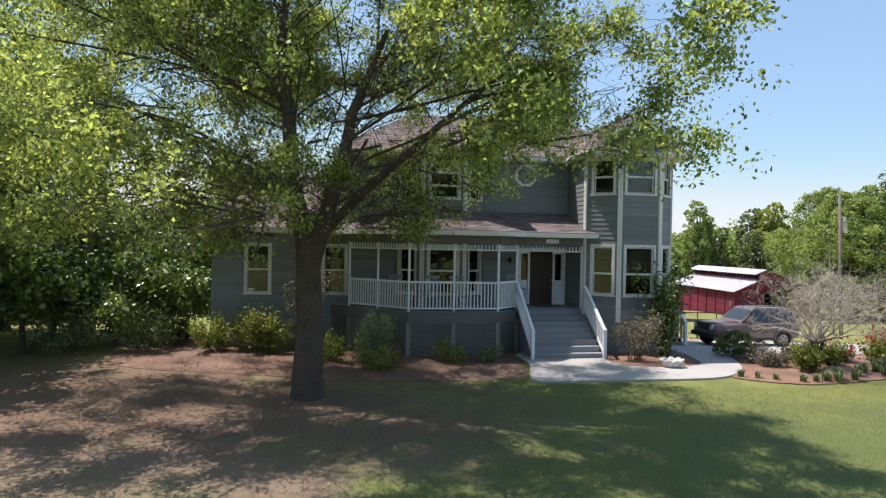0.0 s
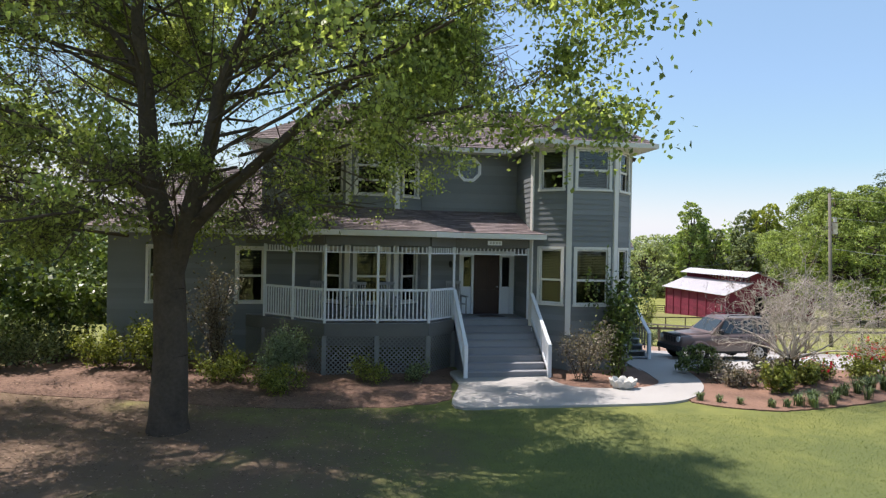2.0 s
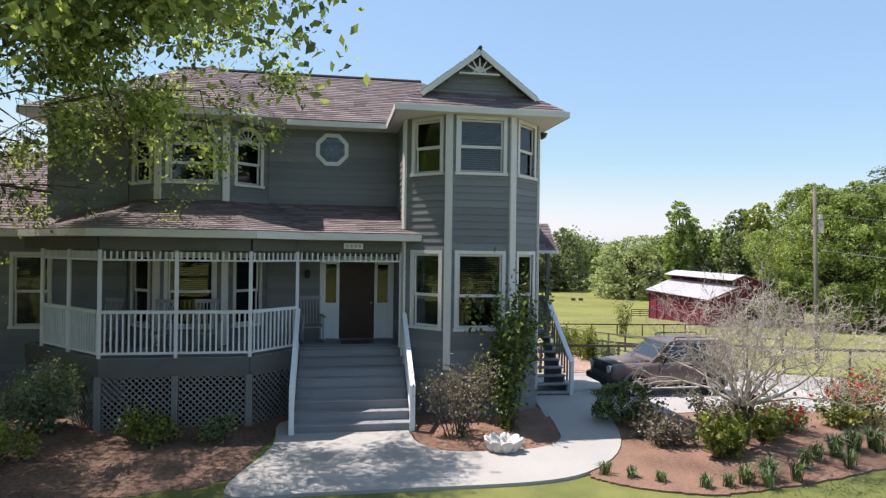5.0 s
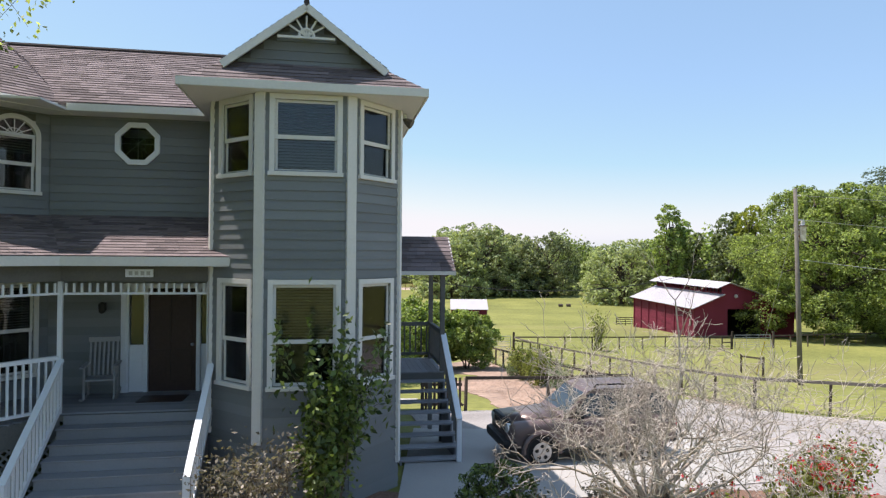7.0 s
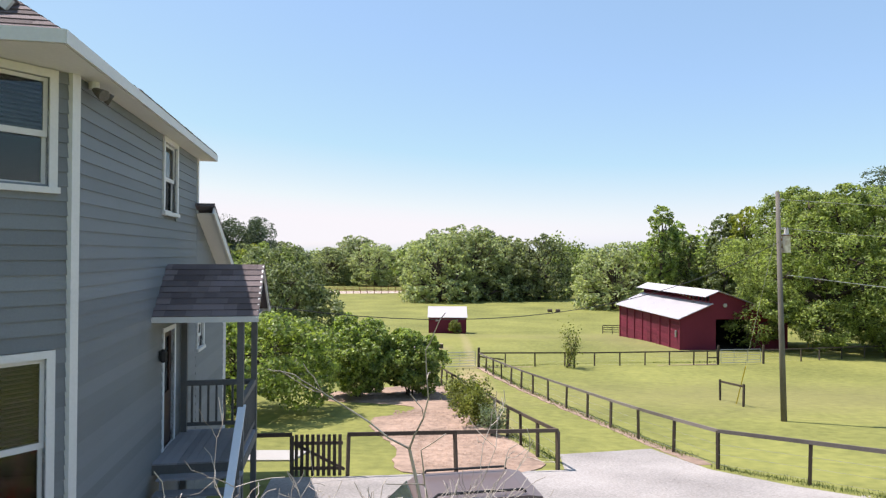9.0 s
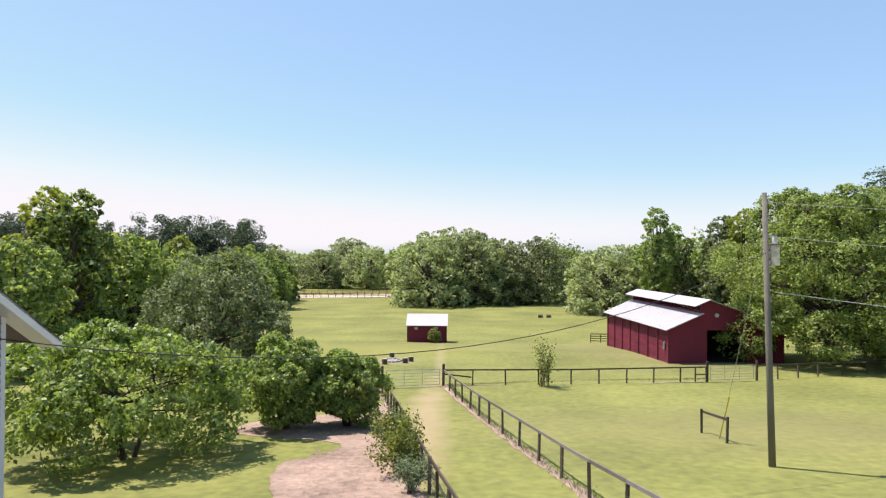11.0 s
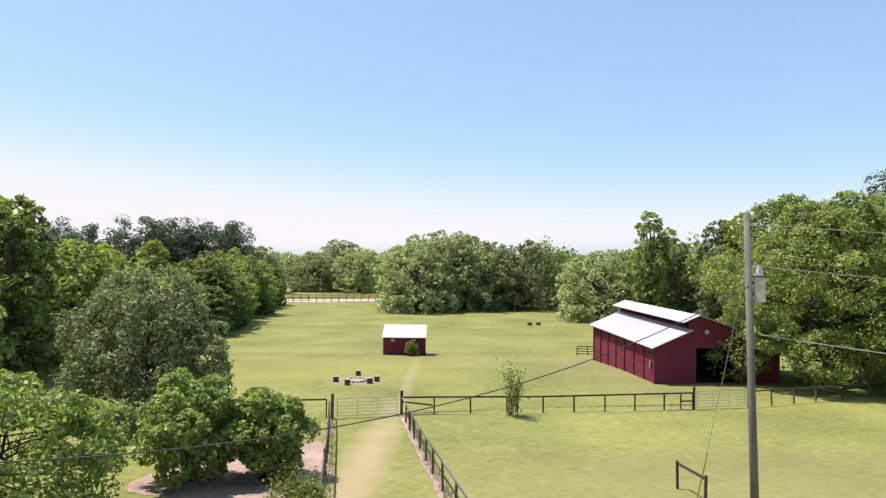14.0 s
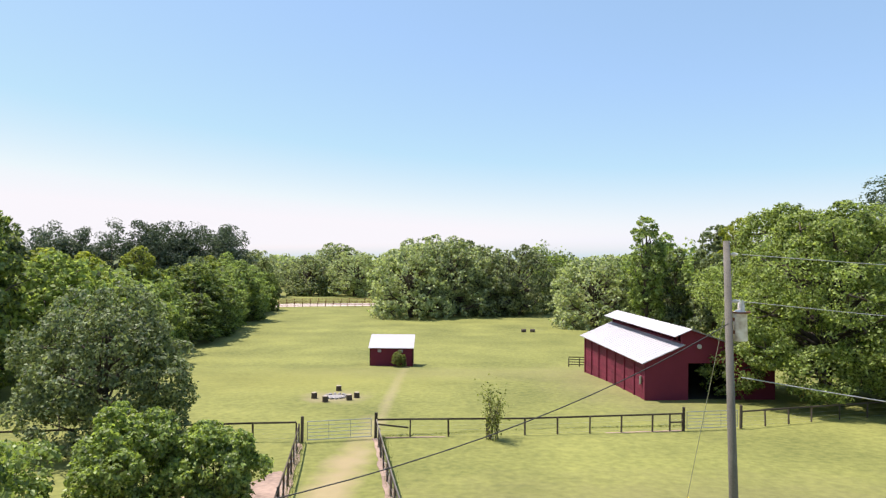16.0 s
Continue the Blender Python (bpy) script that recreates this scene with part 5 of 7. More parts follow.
def wire(a, b, sag, r, mat, label):
    bm = bmesh.new()
    a, b = Vector(a), Vector(b)
    rod(bm, [a.lerp(b, t) - Vector((0, 0, 4 * sag * t * (1 - t))) for t in np.linspace(0, 1, 25)], r, 5)
    solid("overhead_wire", bm, mat, label, "cable", group="overhead wires")


pz = gz(PX, PY)
hb = HOUSE.matrix_world @ Vector((2.45, 10.9, 3.6))
wire((PX - 0.15, PY, pz + 8.15), hb, 1.75, 0.014, WIRE, "black service cable from the pole to the house")
wire((PX + 0.1, PY, pz + 10.0), (PX + 60, PY - 6, pz + 10.4), 1.2, 0.009, LIGHTWIRE, "pale bare power line")
wire((PX + 0.1, PY, pz + 8.7), (PX + 60, PY - 6, pz + 8.9), 1.5, 0.009, LIGHTWIRE, "pale neutral power line")
wire((PX + 0.1, PY, pz + 6.6), (PX + 45, PY - 12, pz + 6.0), 1.4, 0.015, LIGHTWIRE, "twisted pale service cable")
wire((PX - 0.1, PY + 0.05, pz + 9.6), (31.0, 50.6, gz(31, 50.6)), 0.0, 0.01, GALV, "taut steel guy wire")
bm = bmesh.new()
gp0, gp1 = Vector((31.0, 50.6, gz(31, 50.6))), Vector((PX, PY, pz + 9.6))
rod(bm, [gp0, gp0.lerp(gp1, 0.22)], 0.03, 6)
solid("guy_guard", bm, material("yellow_plastic", (0.55, 0.42, 0.05), 0.6), "yellow plastic guy wire guard", "guard")

# fire ring with log seats
STUMP_ENDS = material("cut_log_end", (0.40, 0.33, 0.25), 0.9, vary=0.2)
for x, y in ((11.45, 82.1), (12.71, 80.5), (15.06, 82.4), (12.94, 85.8), (14.57, 81.3)):
    t = thing("log_stool", Matrix.Translation((x, y, gz(x, y) - 0.05)), "sawn log stool round the fire ring", "stool", "log stools")
    bm = bmesh.new()
    rod(bm, [(0, 0, 0), (0, 0, 0.1), (0, 0, 0.5)], [0.27, 0.25, 0.24], 12)
    part("log", bm, BARK, t)
    bm = bmesh.new()
    rod(bm, [(0, 0, 0.495), (0, 0, 0.52)], 0.225, 12)
    part("cut_face", bm, STUMP_ENDS, t)
fr = thing("fire_ring", Matrix.Translation((13.2, 82.6, gz(13.2, 82.6))), "low ring of grey stones with ash", "fire pit")
bm = bmesh.new()
rod(bm, [(0, 0, -0.1), (0, 0, 0.06)], 0.75, 18)
part("ash_bed", bm, GRAVEL, fr)
bm = bmesh.new()
bmesh.ops.create_icosphere(bm, subdivisions=1, radius=0.16, matrix=Matrix.Diagonal((1.2, 0.9, 0.8, 1)))
ST = mesh_of("stone", bm, GRAVEL)
for k in range(14):
    a = k * 2 * math.pi / 14
    piece("stone", ST, fr, Matrix.Translation((0.9 * math.cos(a), 0.9 * math.sin(a), 0.08)) @ Matrix.Rotation(a * 3, 4, "Z"))
for x, y in ((38.2, 152.8), (39.95, 152.9)):
    bm = bmesh.new()
    rod(bm, [(x - 0.45, y, gz(x, y) + 0.3), (x + 0.45, y, gz(x, y) + 0.3)], 0.36, 12)
    solid("hay_roll", bm, BARK, "dark round bale lying in the pasture", "bale", group="round bales")

# low yellow feeder under the big tree
hf = thing("hay_feeder", Matrix.Translation((54.2, 84.2, gz(54, 84))), "small yellow-railed hay feeder under the tree", "feeder")
YELLOW = material("yellow_paint", (0.5, 0.36, 0.05), 0.6, vary=0.2)
for a, b in (((0, 0, 0.62), (0.95, 0, 0.62)), ((0, 0, 0.3), (0.95, 0, 0.3))):
    bm = bmesh.new()
    beam(bm, a, b, 0.05, 0.06)
    part("rail", bm, YELLOW, hf)
for x in (0.0, 0.3, 0.62, 0.95):
    bm = bmesh.new()
    box(bm, x - 0.03, -0.03, -0.1, x + 0.03, 0.03, 0.66)
    part("post", bm, YELLOW, hf)

# stone planter by the walk
pl = thing("stone_planter", Matrix.Translation((9.75, 20.35, gz(9.7, 20.3) + 0.02)) @ Matrix.Diagonal((0.68, 0.68, 0.95, 1)), "deeply scalloped white stone shell planter", "planter")
bm = bmesh.new()
N = 90
rings = []
for r, z, f, w in ((0.20, 0.02, 0.10, 0.0), (0.33, 0.05, 0.20, 0.0), (0.43, 0.14, 0.17, 0.02), (0.48, 0.24, 0.12, 0.04), (0.50, 0.29, 0.10, 0.05), (0.47, 0.30, 0.10, 0.05), (0.40, 0.22, 0.08, 0.03), (0.3, 0.15, 0.05, 0.0)):
    ring = []
    for k in range(N):
        a = k * 2 * math.pi / N
        lobe = abs(math.cos(4.5 * a)) ** 0.6 * 1.6 - 1
        q = r * (1 + f * lobe)
        ring.append(bm.verts.new((q * 1.12 * math.cos(a), q * 0.8 * math.sin(a), z + w * lobe + 0.08 * z * math.sin(a))))
    rings.append(ring)
for a, b in zip(rings, rings[1:]):
    for k in range(N):
        bm.faces.new((a[k], a[(k + 1) % N], b[(k + 1) % N], b[k]))
bm.faces.new(rings[0][::-1])
bm.faces.new(rings[-1])
part("bowl", bm, material("white_cast_stone", (0.55, 0.53, 0.49), 0.8, vary=0.2, fine=20, coarse=3, bump=0.3), pl, smooth=True)

# ---- the parked off-road wagon ----
CARPAINT = material("dusty_bronze_paint", (0.175, 0.125, 0.115), 0.3, metal=0.3, vary=0.1, fine=8, coarse=1.0, spec=0.5)
CLADDING = material("tan_cladding", (0.24, 0.19, 0.16), 0.5, vary=0.12)
CARDARK = material("black_plastic", (0.02, 0.02, 0.021), 0.6)
CARGLASS = material("tinted_car_glass", (0.03, 0.04, 0.045), 0.05, spec=0.8, vary=0.02)
TYRE = material("tyre_rubber", (0.018, 0.018, 0.018), 0.85)
ALLOY = material("alloy_wheel", (0.45, 0.45, 0.45), 0.35, metal=0.7)
LAMPGLASS = material("headlamp_glass", (0.7, 0.7, 0.68), 0.1, spec=0.8)
CAR = thing("parked_car", pose(14.95, 26.5, gz(15, 26.4) + 0.035, 0, 0, 191) @ Matrix.Scale(0.9, 4), "dusty bronze boxy off-road wagon parked on the slab", "car")


def loft(bm, sections):
    """Joins cross-sections, each a list of points of the same count."""
    rings = [[bm.verts.new(p) for p in s] for s in sections]
    n = len(rings[0])
    for a, b in zip(rings, rings[1:]):
        for k in range(n):
            bm.faces.new((a[k], a[(k + 1) % n], b[(k + 1) % n], b[k]))
    bm.faces.new(rings[0][::-1])
    bm.faces.new(rings[-1])


def section(x, w, z0, z1, r=0.06):
    return [(x, -w + r, z0), (x, w - r, z0), (x, w, z0 + r), (x, w, z1 - 2 * r), (x, w - r, z1 - r * 0.4), (x, w - 3 * r, z1), (x, -w + 3 * r, z1), (x, -w + r, z1 - r * 0.4), (x, -w, z1 - 2 * r), (x, -w, z0 + r)]


bm = bmesh.new()
loft(bm, [section(2.12, 0.70, 0.55, 0.94), section(2.08, 0.80, 0.48, 0.99), section(1.95, 0.85, 0.44, 1.03), section(1.5, 0.885, 0.40, 1.07), section(0.72, 0.90, 0.38, 1.11), section(0.4, 0.905, 0.38, 1.12), section(-1.0, 0.905, 0.38, 1.13), section(-1.9, 0.90, 0.38, 1.13), section(-2.12, 0.88, 0.45, 1.11), section(-2.2, 0.84, 0.5, 1.05)])
body = part("body", bm, CARPAINT, CAR, smooth=True)
bm = bmesh.new()
slab(bm, [(2.02, -0.56, 1.045), (2.02, 0.56, 1.045), (0.75, 0.68, 1.15), (0.75, -0.68, 1.15)], 0.03)
bmesh.ops.bevel(bm, geom=bm.edges[:], offset=0.02, segments=2, affect="EDGES")
part("hood", bm, CARPAINT, CAR, smooth=True)
for s in (-1, 1):
    bm = bmesh.new()
    box(bm, -0.88, s * 0.905 - 0.012, 0.44, 0.88, s * 0.905 + 0.012, 0.66)
    part("cladding", bm, CLADDING, CAR, "tan lower door cladding")
    for x in (0.55, -0.42, -1.0):
        bm = bmesh.new()
        box(bm, x - 0.004, s * 0.907 - 0.006, 0.5, x + 0.004, s * 0.907 + 0.006, 1.1)
        part("door_gap", bm, CARDARK, CAR)
bm = bmesh.new()
loft(bm, [[(0.78, -0.82, 1.08), (0.78, 0.82, 1.08), (0.77, 0.80, 1.12), (0.77, -0.80, 1.12)], [(0.18, -0.70, 1.08), (0.18, 0.70, 1.08), (0.05, 0.66, 1.72), (0.05, -0.66, 1.72)], [(-0.1, -0.8, 1.08), (-0.1, 0.8, 1.08), (-0.15, 0.66, 1.77), (-0.15, -0.66, 1.77)], [(-1.75, -0.82, 1.08), (-1.75, 0.82, 1.08), (-1.75, 0.66, 1.77), (-1.75, -0.66, 1.77)], [(-2.14, -0.8, 1.08), (-2.14, 0.8, 1.08), (-1.98, 0.64, 1.73), (-1.98, -0.64, 1.73)]])
part("cabin", bm, CARPAINT, CAR)
for s in (-1, 1):
    for a, b in ((0.12, -0.62), (-0.72, -1.32), (-1.40, -1.92)):
        bm = bmesh.new()
        y0, y1 = s * 0.825, s * 0.69
        front = 0.32 if a > 0 else 0.0
        slab(bm, [(a + front, y0, 1.15), (b, y0, 1.15), (b, y1, 1.66), (a - 0.05, y1, 1.66)], 0.012)
        part("side_window", bm, CARGLASS, CAR)
    bm = bmesh.new()
    box(bm, 0.32, s * 0.92 - 0.1, 1.12, 0.46, s * 0.92 + 0.1, 1.28)
    part("mirror", bm, CARDARK, CAR)
    for a in (-0.5, -1.25):
        bm = bmesh.new()
        box(bm, a - 0.09, s * 0.905 - 0.012, 0.98, a + 0.05, s * 0.905 + 0.012, 1.02)
        part("door_handle", bm, CARDARK, CAR)
    for x in (1.33, -1.32):
        bm = bmesh.new()
        rod(bm, [(x + 0.46 * math.cos(t), s * 0.91, 0.37 + 0.46 * math.sin(t)) for t in np.linspace(-0.1, math.pi + 0.1, 12)], 0.055, 6)
        part("fender_flare", bm, CARPAINT, CAR)
        bm = bmesh.new()
        rod(bm, [(x, s * 0.80, 0.38), (x, s * 0.906, 0.38)], 0.43, 18)
        part("wheel_arch", bm, CARDARK, CAR)
    bm = bmesh.new()
    box(bm, -0.85, s * 0.88 - 0.03, 0.36, 0.85, s * 0.91 + 0.02, 0.44)
    part("sill", bm, CARDARK, CAR)
    bm = bmesh.new()
    rod(bm, [(2.05, s * 0.62, 0.9), (2.13, s * 0.62, 0.9)], 0.115, 14)
    part("headlight", bm, LAMPGLASS, CAR, "round clear headlamp")
    bm = bmesh.new()
    box(bm, -2.22, s * 0.78 - 0.06, 0.8, -2.17, s * 0.78 + 0.06, 1.05)
    part("tail_light", bm, PETAL, CAR)
    bm = bmesh.new()
    rod(bm, [(-1.7, s * 0.58, 1.80), (-1.65, s * 0.58, 1.85), (-0.2, s * 0.58, 1.85), (-0.12, s * 0.58, 1.79)], 0.022, 6)
    part("roof_rail", bm, CARDARK, CAR)
bm = bmesh.new()
slab(bm, [(0.70, -0.70, 1.14), (0.70, 0.70, 1.14), (0.13, 0.62, 1.68), (0.13, -0.62, 1.68)], 0.012)
for v in bm.verts:
    v.co.x += 0.035
part("windshield", bm, CARGLASS, CAR)
bm = bmesh.new()
loft(bm, [section(2.24, 0.80, 0.42, 0.62, 0.04), section(2.1, 0.88, 0.40, 0.64, 0.04), section(1.95, 0.90, 0.42, 0.62, 0.04)])
part("front_bumper", bm, CARDARK, CAR)
bm = bmesh.new()
loft(bm, [section(-2.1, 0.88, 0.42, 0.62, 0.04), section(-2.28, 0.82, 0.44, 0.62, 0.04)])
part("rear_bumper", bm, CARDARK, CAR)
bm = bmesh.new()
box(bm, 2.085, -0.46, 0.72, 2.12, 0.46, 1.0)
gr = part("grille", bm, CARPAINT, CAR)
bm = bmesh.new()
box(bm, 1.98, -0.62, 0.985, 2.14, 0.62, 1.062)
bmesh.ops.bevel(bm, geom=bm.edges[:], offset=0.025, segments=2, affect="EDGES")
part("hood_guard", bm, CARDARK, CAR, "black hood guard", True)
for k in range(7):
    bm = bmesh.new()
    box(bm, 2.118, -0.40 + k * 0.125, 0.76, 2.126, -0.34 + k * 0.125, 0.97)
    part("slot", bm, CARDARK, gr)
bm = bmesh.new()
rod(bm, [(-2.2, 0.1, 0.95), (-2.38, 0.1, 0.95)], 0.35, 18)
part("spare_wheel", bm, TYRE, CAR)
for x in (1.33, -1.32):
    for s in (-1, 1):
        bm = bmesh.new()
        rod(bm, [(x, s * 0.70, 0.36), (x, s * 0.72, 0.36), (x, s * 0.89, 0.36), (x, s * 0.92, 0.36)], [0.33, 0.365, 0.365, 0.32], 24)
        wh = part("wheel", bm, TYRE, CAR, "black tyre", True)
        bm = bmesh.new()
        rod(bm, [(x, s * 0.905, 0.36), (x, s * 0.925, 0.36)], 0.235, 20)
        part("rim", bm, ALLOY, wh)
        for k in range(5):
            a = k * 2 * math.pi / 5 + 0.3
            bm = bmesh.new()
            rod(bm, [(x + 0.14 * math.cos(a), s * 0.922, 0.36 + 0.14 * math.sin(a)), (x + 0.14 * math.cos(a), s * 0.93, 0.36 + 0.14 * math.sin(a))], 0.05, 8)
            part("hole", bm, CARDARK, wh)

# ---- trees and plants ----
def limbs_mesh(name, segs, mat, n=6):
    """Tapered round limbs from rows p0, p1, r0, r1."""
    s = np.asarray(segs, float)
    p0, p1, r0, r1 = s[:, 0:3], s[:, 3:6], s[:, 6:7], s[:, 7:8]
    d = p1 - p0
    d /= np.linalg.norm(d, axis=1, keepdims=True) + 1e-9
    ref = np.where(np.abs(d[:, 2:3]) < 0.9, [[0, 0, 1.0]], [[1.0, 0, 0]])
    a = np.cross(d, ref)
    a /= np.linalg.norm(a, axis=1, keepdims=True)
    b = np.cross(d, a)
    ang = np.arange(n) * 2 * np.pi / n
    circ = a[:, None] * np.cos(ang)[None, :, None] + b[:, None] * np.sin(ang)[None, :, None]
    v = np.concatenate([p0[:, None] + circ * r0[:, None], p1[:, None] + circ * r1[:, None]], 1).reshape(-1, 3)
    k = np.arange(n)
    f = np.stack([k, (k + 1) % n, (k + 1) % n + n, k + n], 1)
    f = (np.arange(len(s))[:, None, None] * 2 * n + f[None]).reshape(-1, 4)
    return raw_mesh(name, v, f, mat, True)


def grow(rng, p, d, length, radius, level, out, tips, kids=(4, 4, 3), bend=0.22, lift=0.05, ratio=0.62, spread=0.9, steps=4):
    """A limb and all that grows from it."""
    p, d = np.array(p, float), np.array(d, float) / np.linalg.norm(d)
    nodes = []
    for i in range(steps):
        d = d + rng.normal(size=3) * bend * 0.5
        d[2] += lift
        d /= np.linalg.norm(d)
        q = p + d * length / steps
        r0, r1 = radius * (1 - 0.6 * i / steps), radius * (1 - 0.6 * (i + 1) / steps)
        out.append((*p, *q, r0, r1))
        p = q
        nodes.append((p.copy(), d.copy(), r1))
    if level <= 0:
        tips.extend(n[0] for n in nodes[1:])
        return
    for k in range(kids[min(level, len(kids)) - 1]):
        at, dd, rr = nodes[min(steps - 1, 1 + int(rng.integers(0, steps - 1)) if k else steps - 1)]
        nd = dd + rng.normal(size=3) * spread * (0.45 if k == 0 else 0.8)
        nd[2] += 0.05
        grow(rng, at, nd, length * ratio * rng.uniform(0.75, 1.2), rr * 0.72, level - 1, out, tips, kids, bend, lift, ratio, spread, steps)


def leafy_tree(name, m, label, category, bark, leaf, segs, tips, per_tip, sigma, size, seed, stems=0, forks=(), sides=7, droop=0.2, width=0.55):
    """A tree from rows of limbs and the places of its leaf tufts: the first rows are the trunk, then come the great limbs."""
    rng = np.random.default_rng(seed)
    t = thing(name, m, label, category)
    tips = np.array(tips)
    at = stems
    for n in forks:
        new("limb", limbs_mesh("limb", segs[at:at + n], bark, sides)).parent = t
        at += n
    rest = segs[at:]
    for part_name, rows, n in (("trunk", segs[:stems], sides + 4), ("branch_tangle", [g for g in rest if g[6] > 0.02], sides), ("twig_tangle", [g for g in rest if g[6] <= 0.02], 3)):
        if rows:
            o = new(part_name, limbs_mesh(part_name, rows, bark, n))
            o.parent = t
            if part_name != "trunk":
                o["kind"] = "stuff"
    c = np.repeat(tips, per_tip, 0) + rng.normal(size=(len(tips) * per_tip, 3)) * sigma * np.array([1, 1, 0.75])
    new("crown", leaves("crown", c, size, leaf, rng, droop, width)).parent = t
    return t


# the large shade tree beside the camera's way
rng = np.random.default_rng(11)
segs, tips = [], []
base = gz(-1.1, 15.9)
trunk_pts = [(0, 0, -0.3, 0.5), (0.0, 0, 0.25, 0.40), (0.02, 0.02, 1.6, 0.345), (-0.03, 0.03, 3.0, 0.32), (-0.1, 0.05, 4.0, 0.28)]
stem_a = [(-0.1, 0.05, 3.9, 0.27), (-0.5, 0.05, 5.5, 0.2), (-0.6, 0.0, 7.2, 0.17), (-0.85, 0.05, 8.8, 0.12), (-0.6, 0.0, 11.6, 0.06), (-0.3, 0.1, 14.0, 0.03)]
stem_b = [(0.0, 0.03, 3.3, 0.25), (0.3, 0.0, 4.3, 0.22), (0.85, -0.15, 6.1, 0.16), (1.05, -0.2, 7.2, 0.13), (1.9, -0.2, 9.3, 0.06)]
fork_c = [(0.25, 0.0, 4.1, 0.14), (1.25, -0.1, 5.15, 0.12), (2.55, -0.2, 6.3, 0.1), (4.0, -0.3, 7.6, 0.07), (5.2, -0.5, 8.5, 0.03)]
fork_d = [(-0.6, 0.0, 7.1, 0.1), (-0.95, 0.0, 7.9, 0.09), (-1.85, -0.1, 9.2, 0.06), (-2.6, -0.2, 10.6, 0.03)]
fork_e = [(-0.35, 0.05, 4.9, 0.11), (-1.4, -0.3, 5.7, 0.09), (-3.0, -0.8, 6.6, 0.06), (-4.6, -1.1, 7.3, 0.03)]
for pts in (trunk_pts, stem_a, stem_b, fork_c, fork_d, fork_e):
    for a, b in zip(pts, pts[1:]):
        segs.append((*a[:3], *b[:3], a[3], b[3]))
framework = len(segs)
for k in range(46):
    stem = stem_a if k % 2 or k >= 30 else stem_b
    f = 0.1 + 3.7 * (k / 29) ** 0.9 if k < 30 else 3.0 + 1.8 * (k - 30) / 15
    i = min(len(stem) - 2, int(f))
    at = np.array(stem[i][:3]) + (np.array(stem[i + 1][:3]) - np.array(stem[i][:3])) * (f - i)
    a = k * 2.4 + 0.5
    el = rng.uniform(0.35, 0.95)
    ln = (5.6 - 0.42 * max(0.0, at[2] - 4)) * rng.uniform(0.85, 1.15)
    grow(rng, at, (math.cos(a) * math.cos(el), math.sin(a) * math.cos(el), math.sin(el)), ln, 0.026, 3, segs, tips, kids=(4, 4, 4), bend=0.34, lift=-0.05, ratio=0.5, spread=0.85)
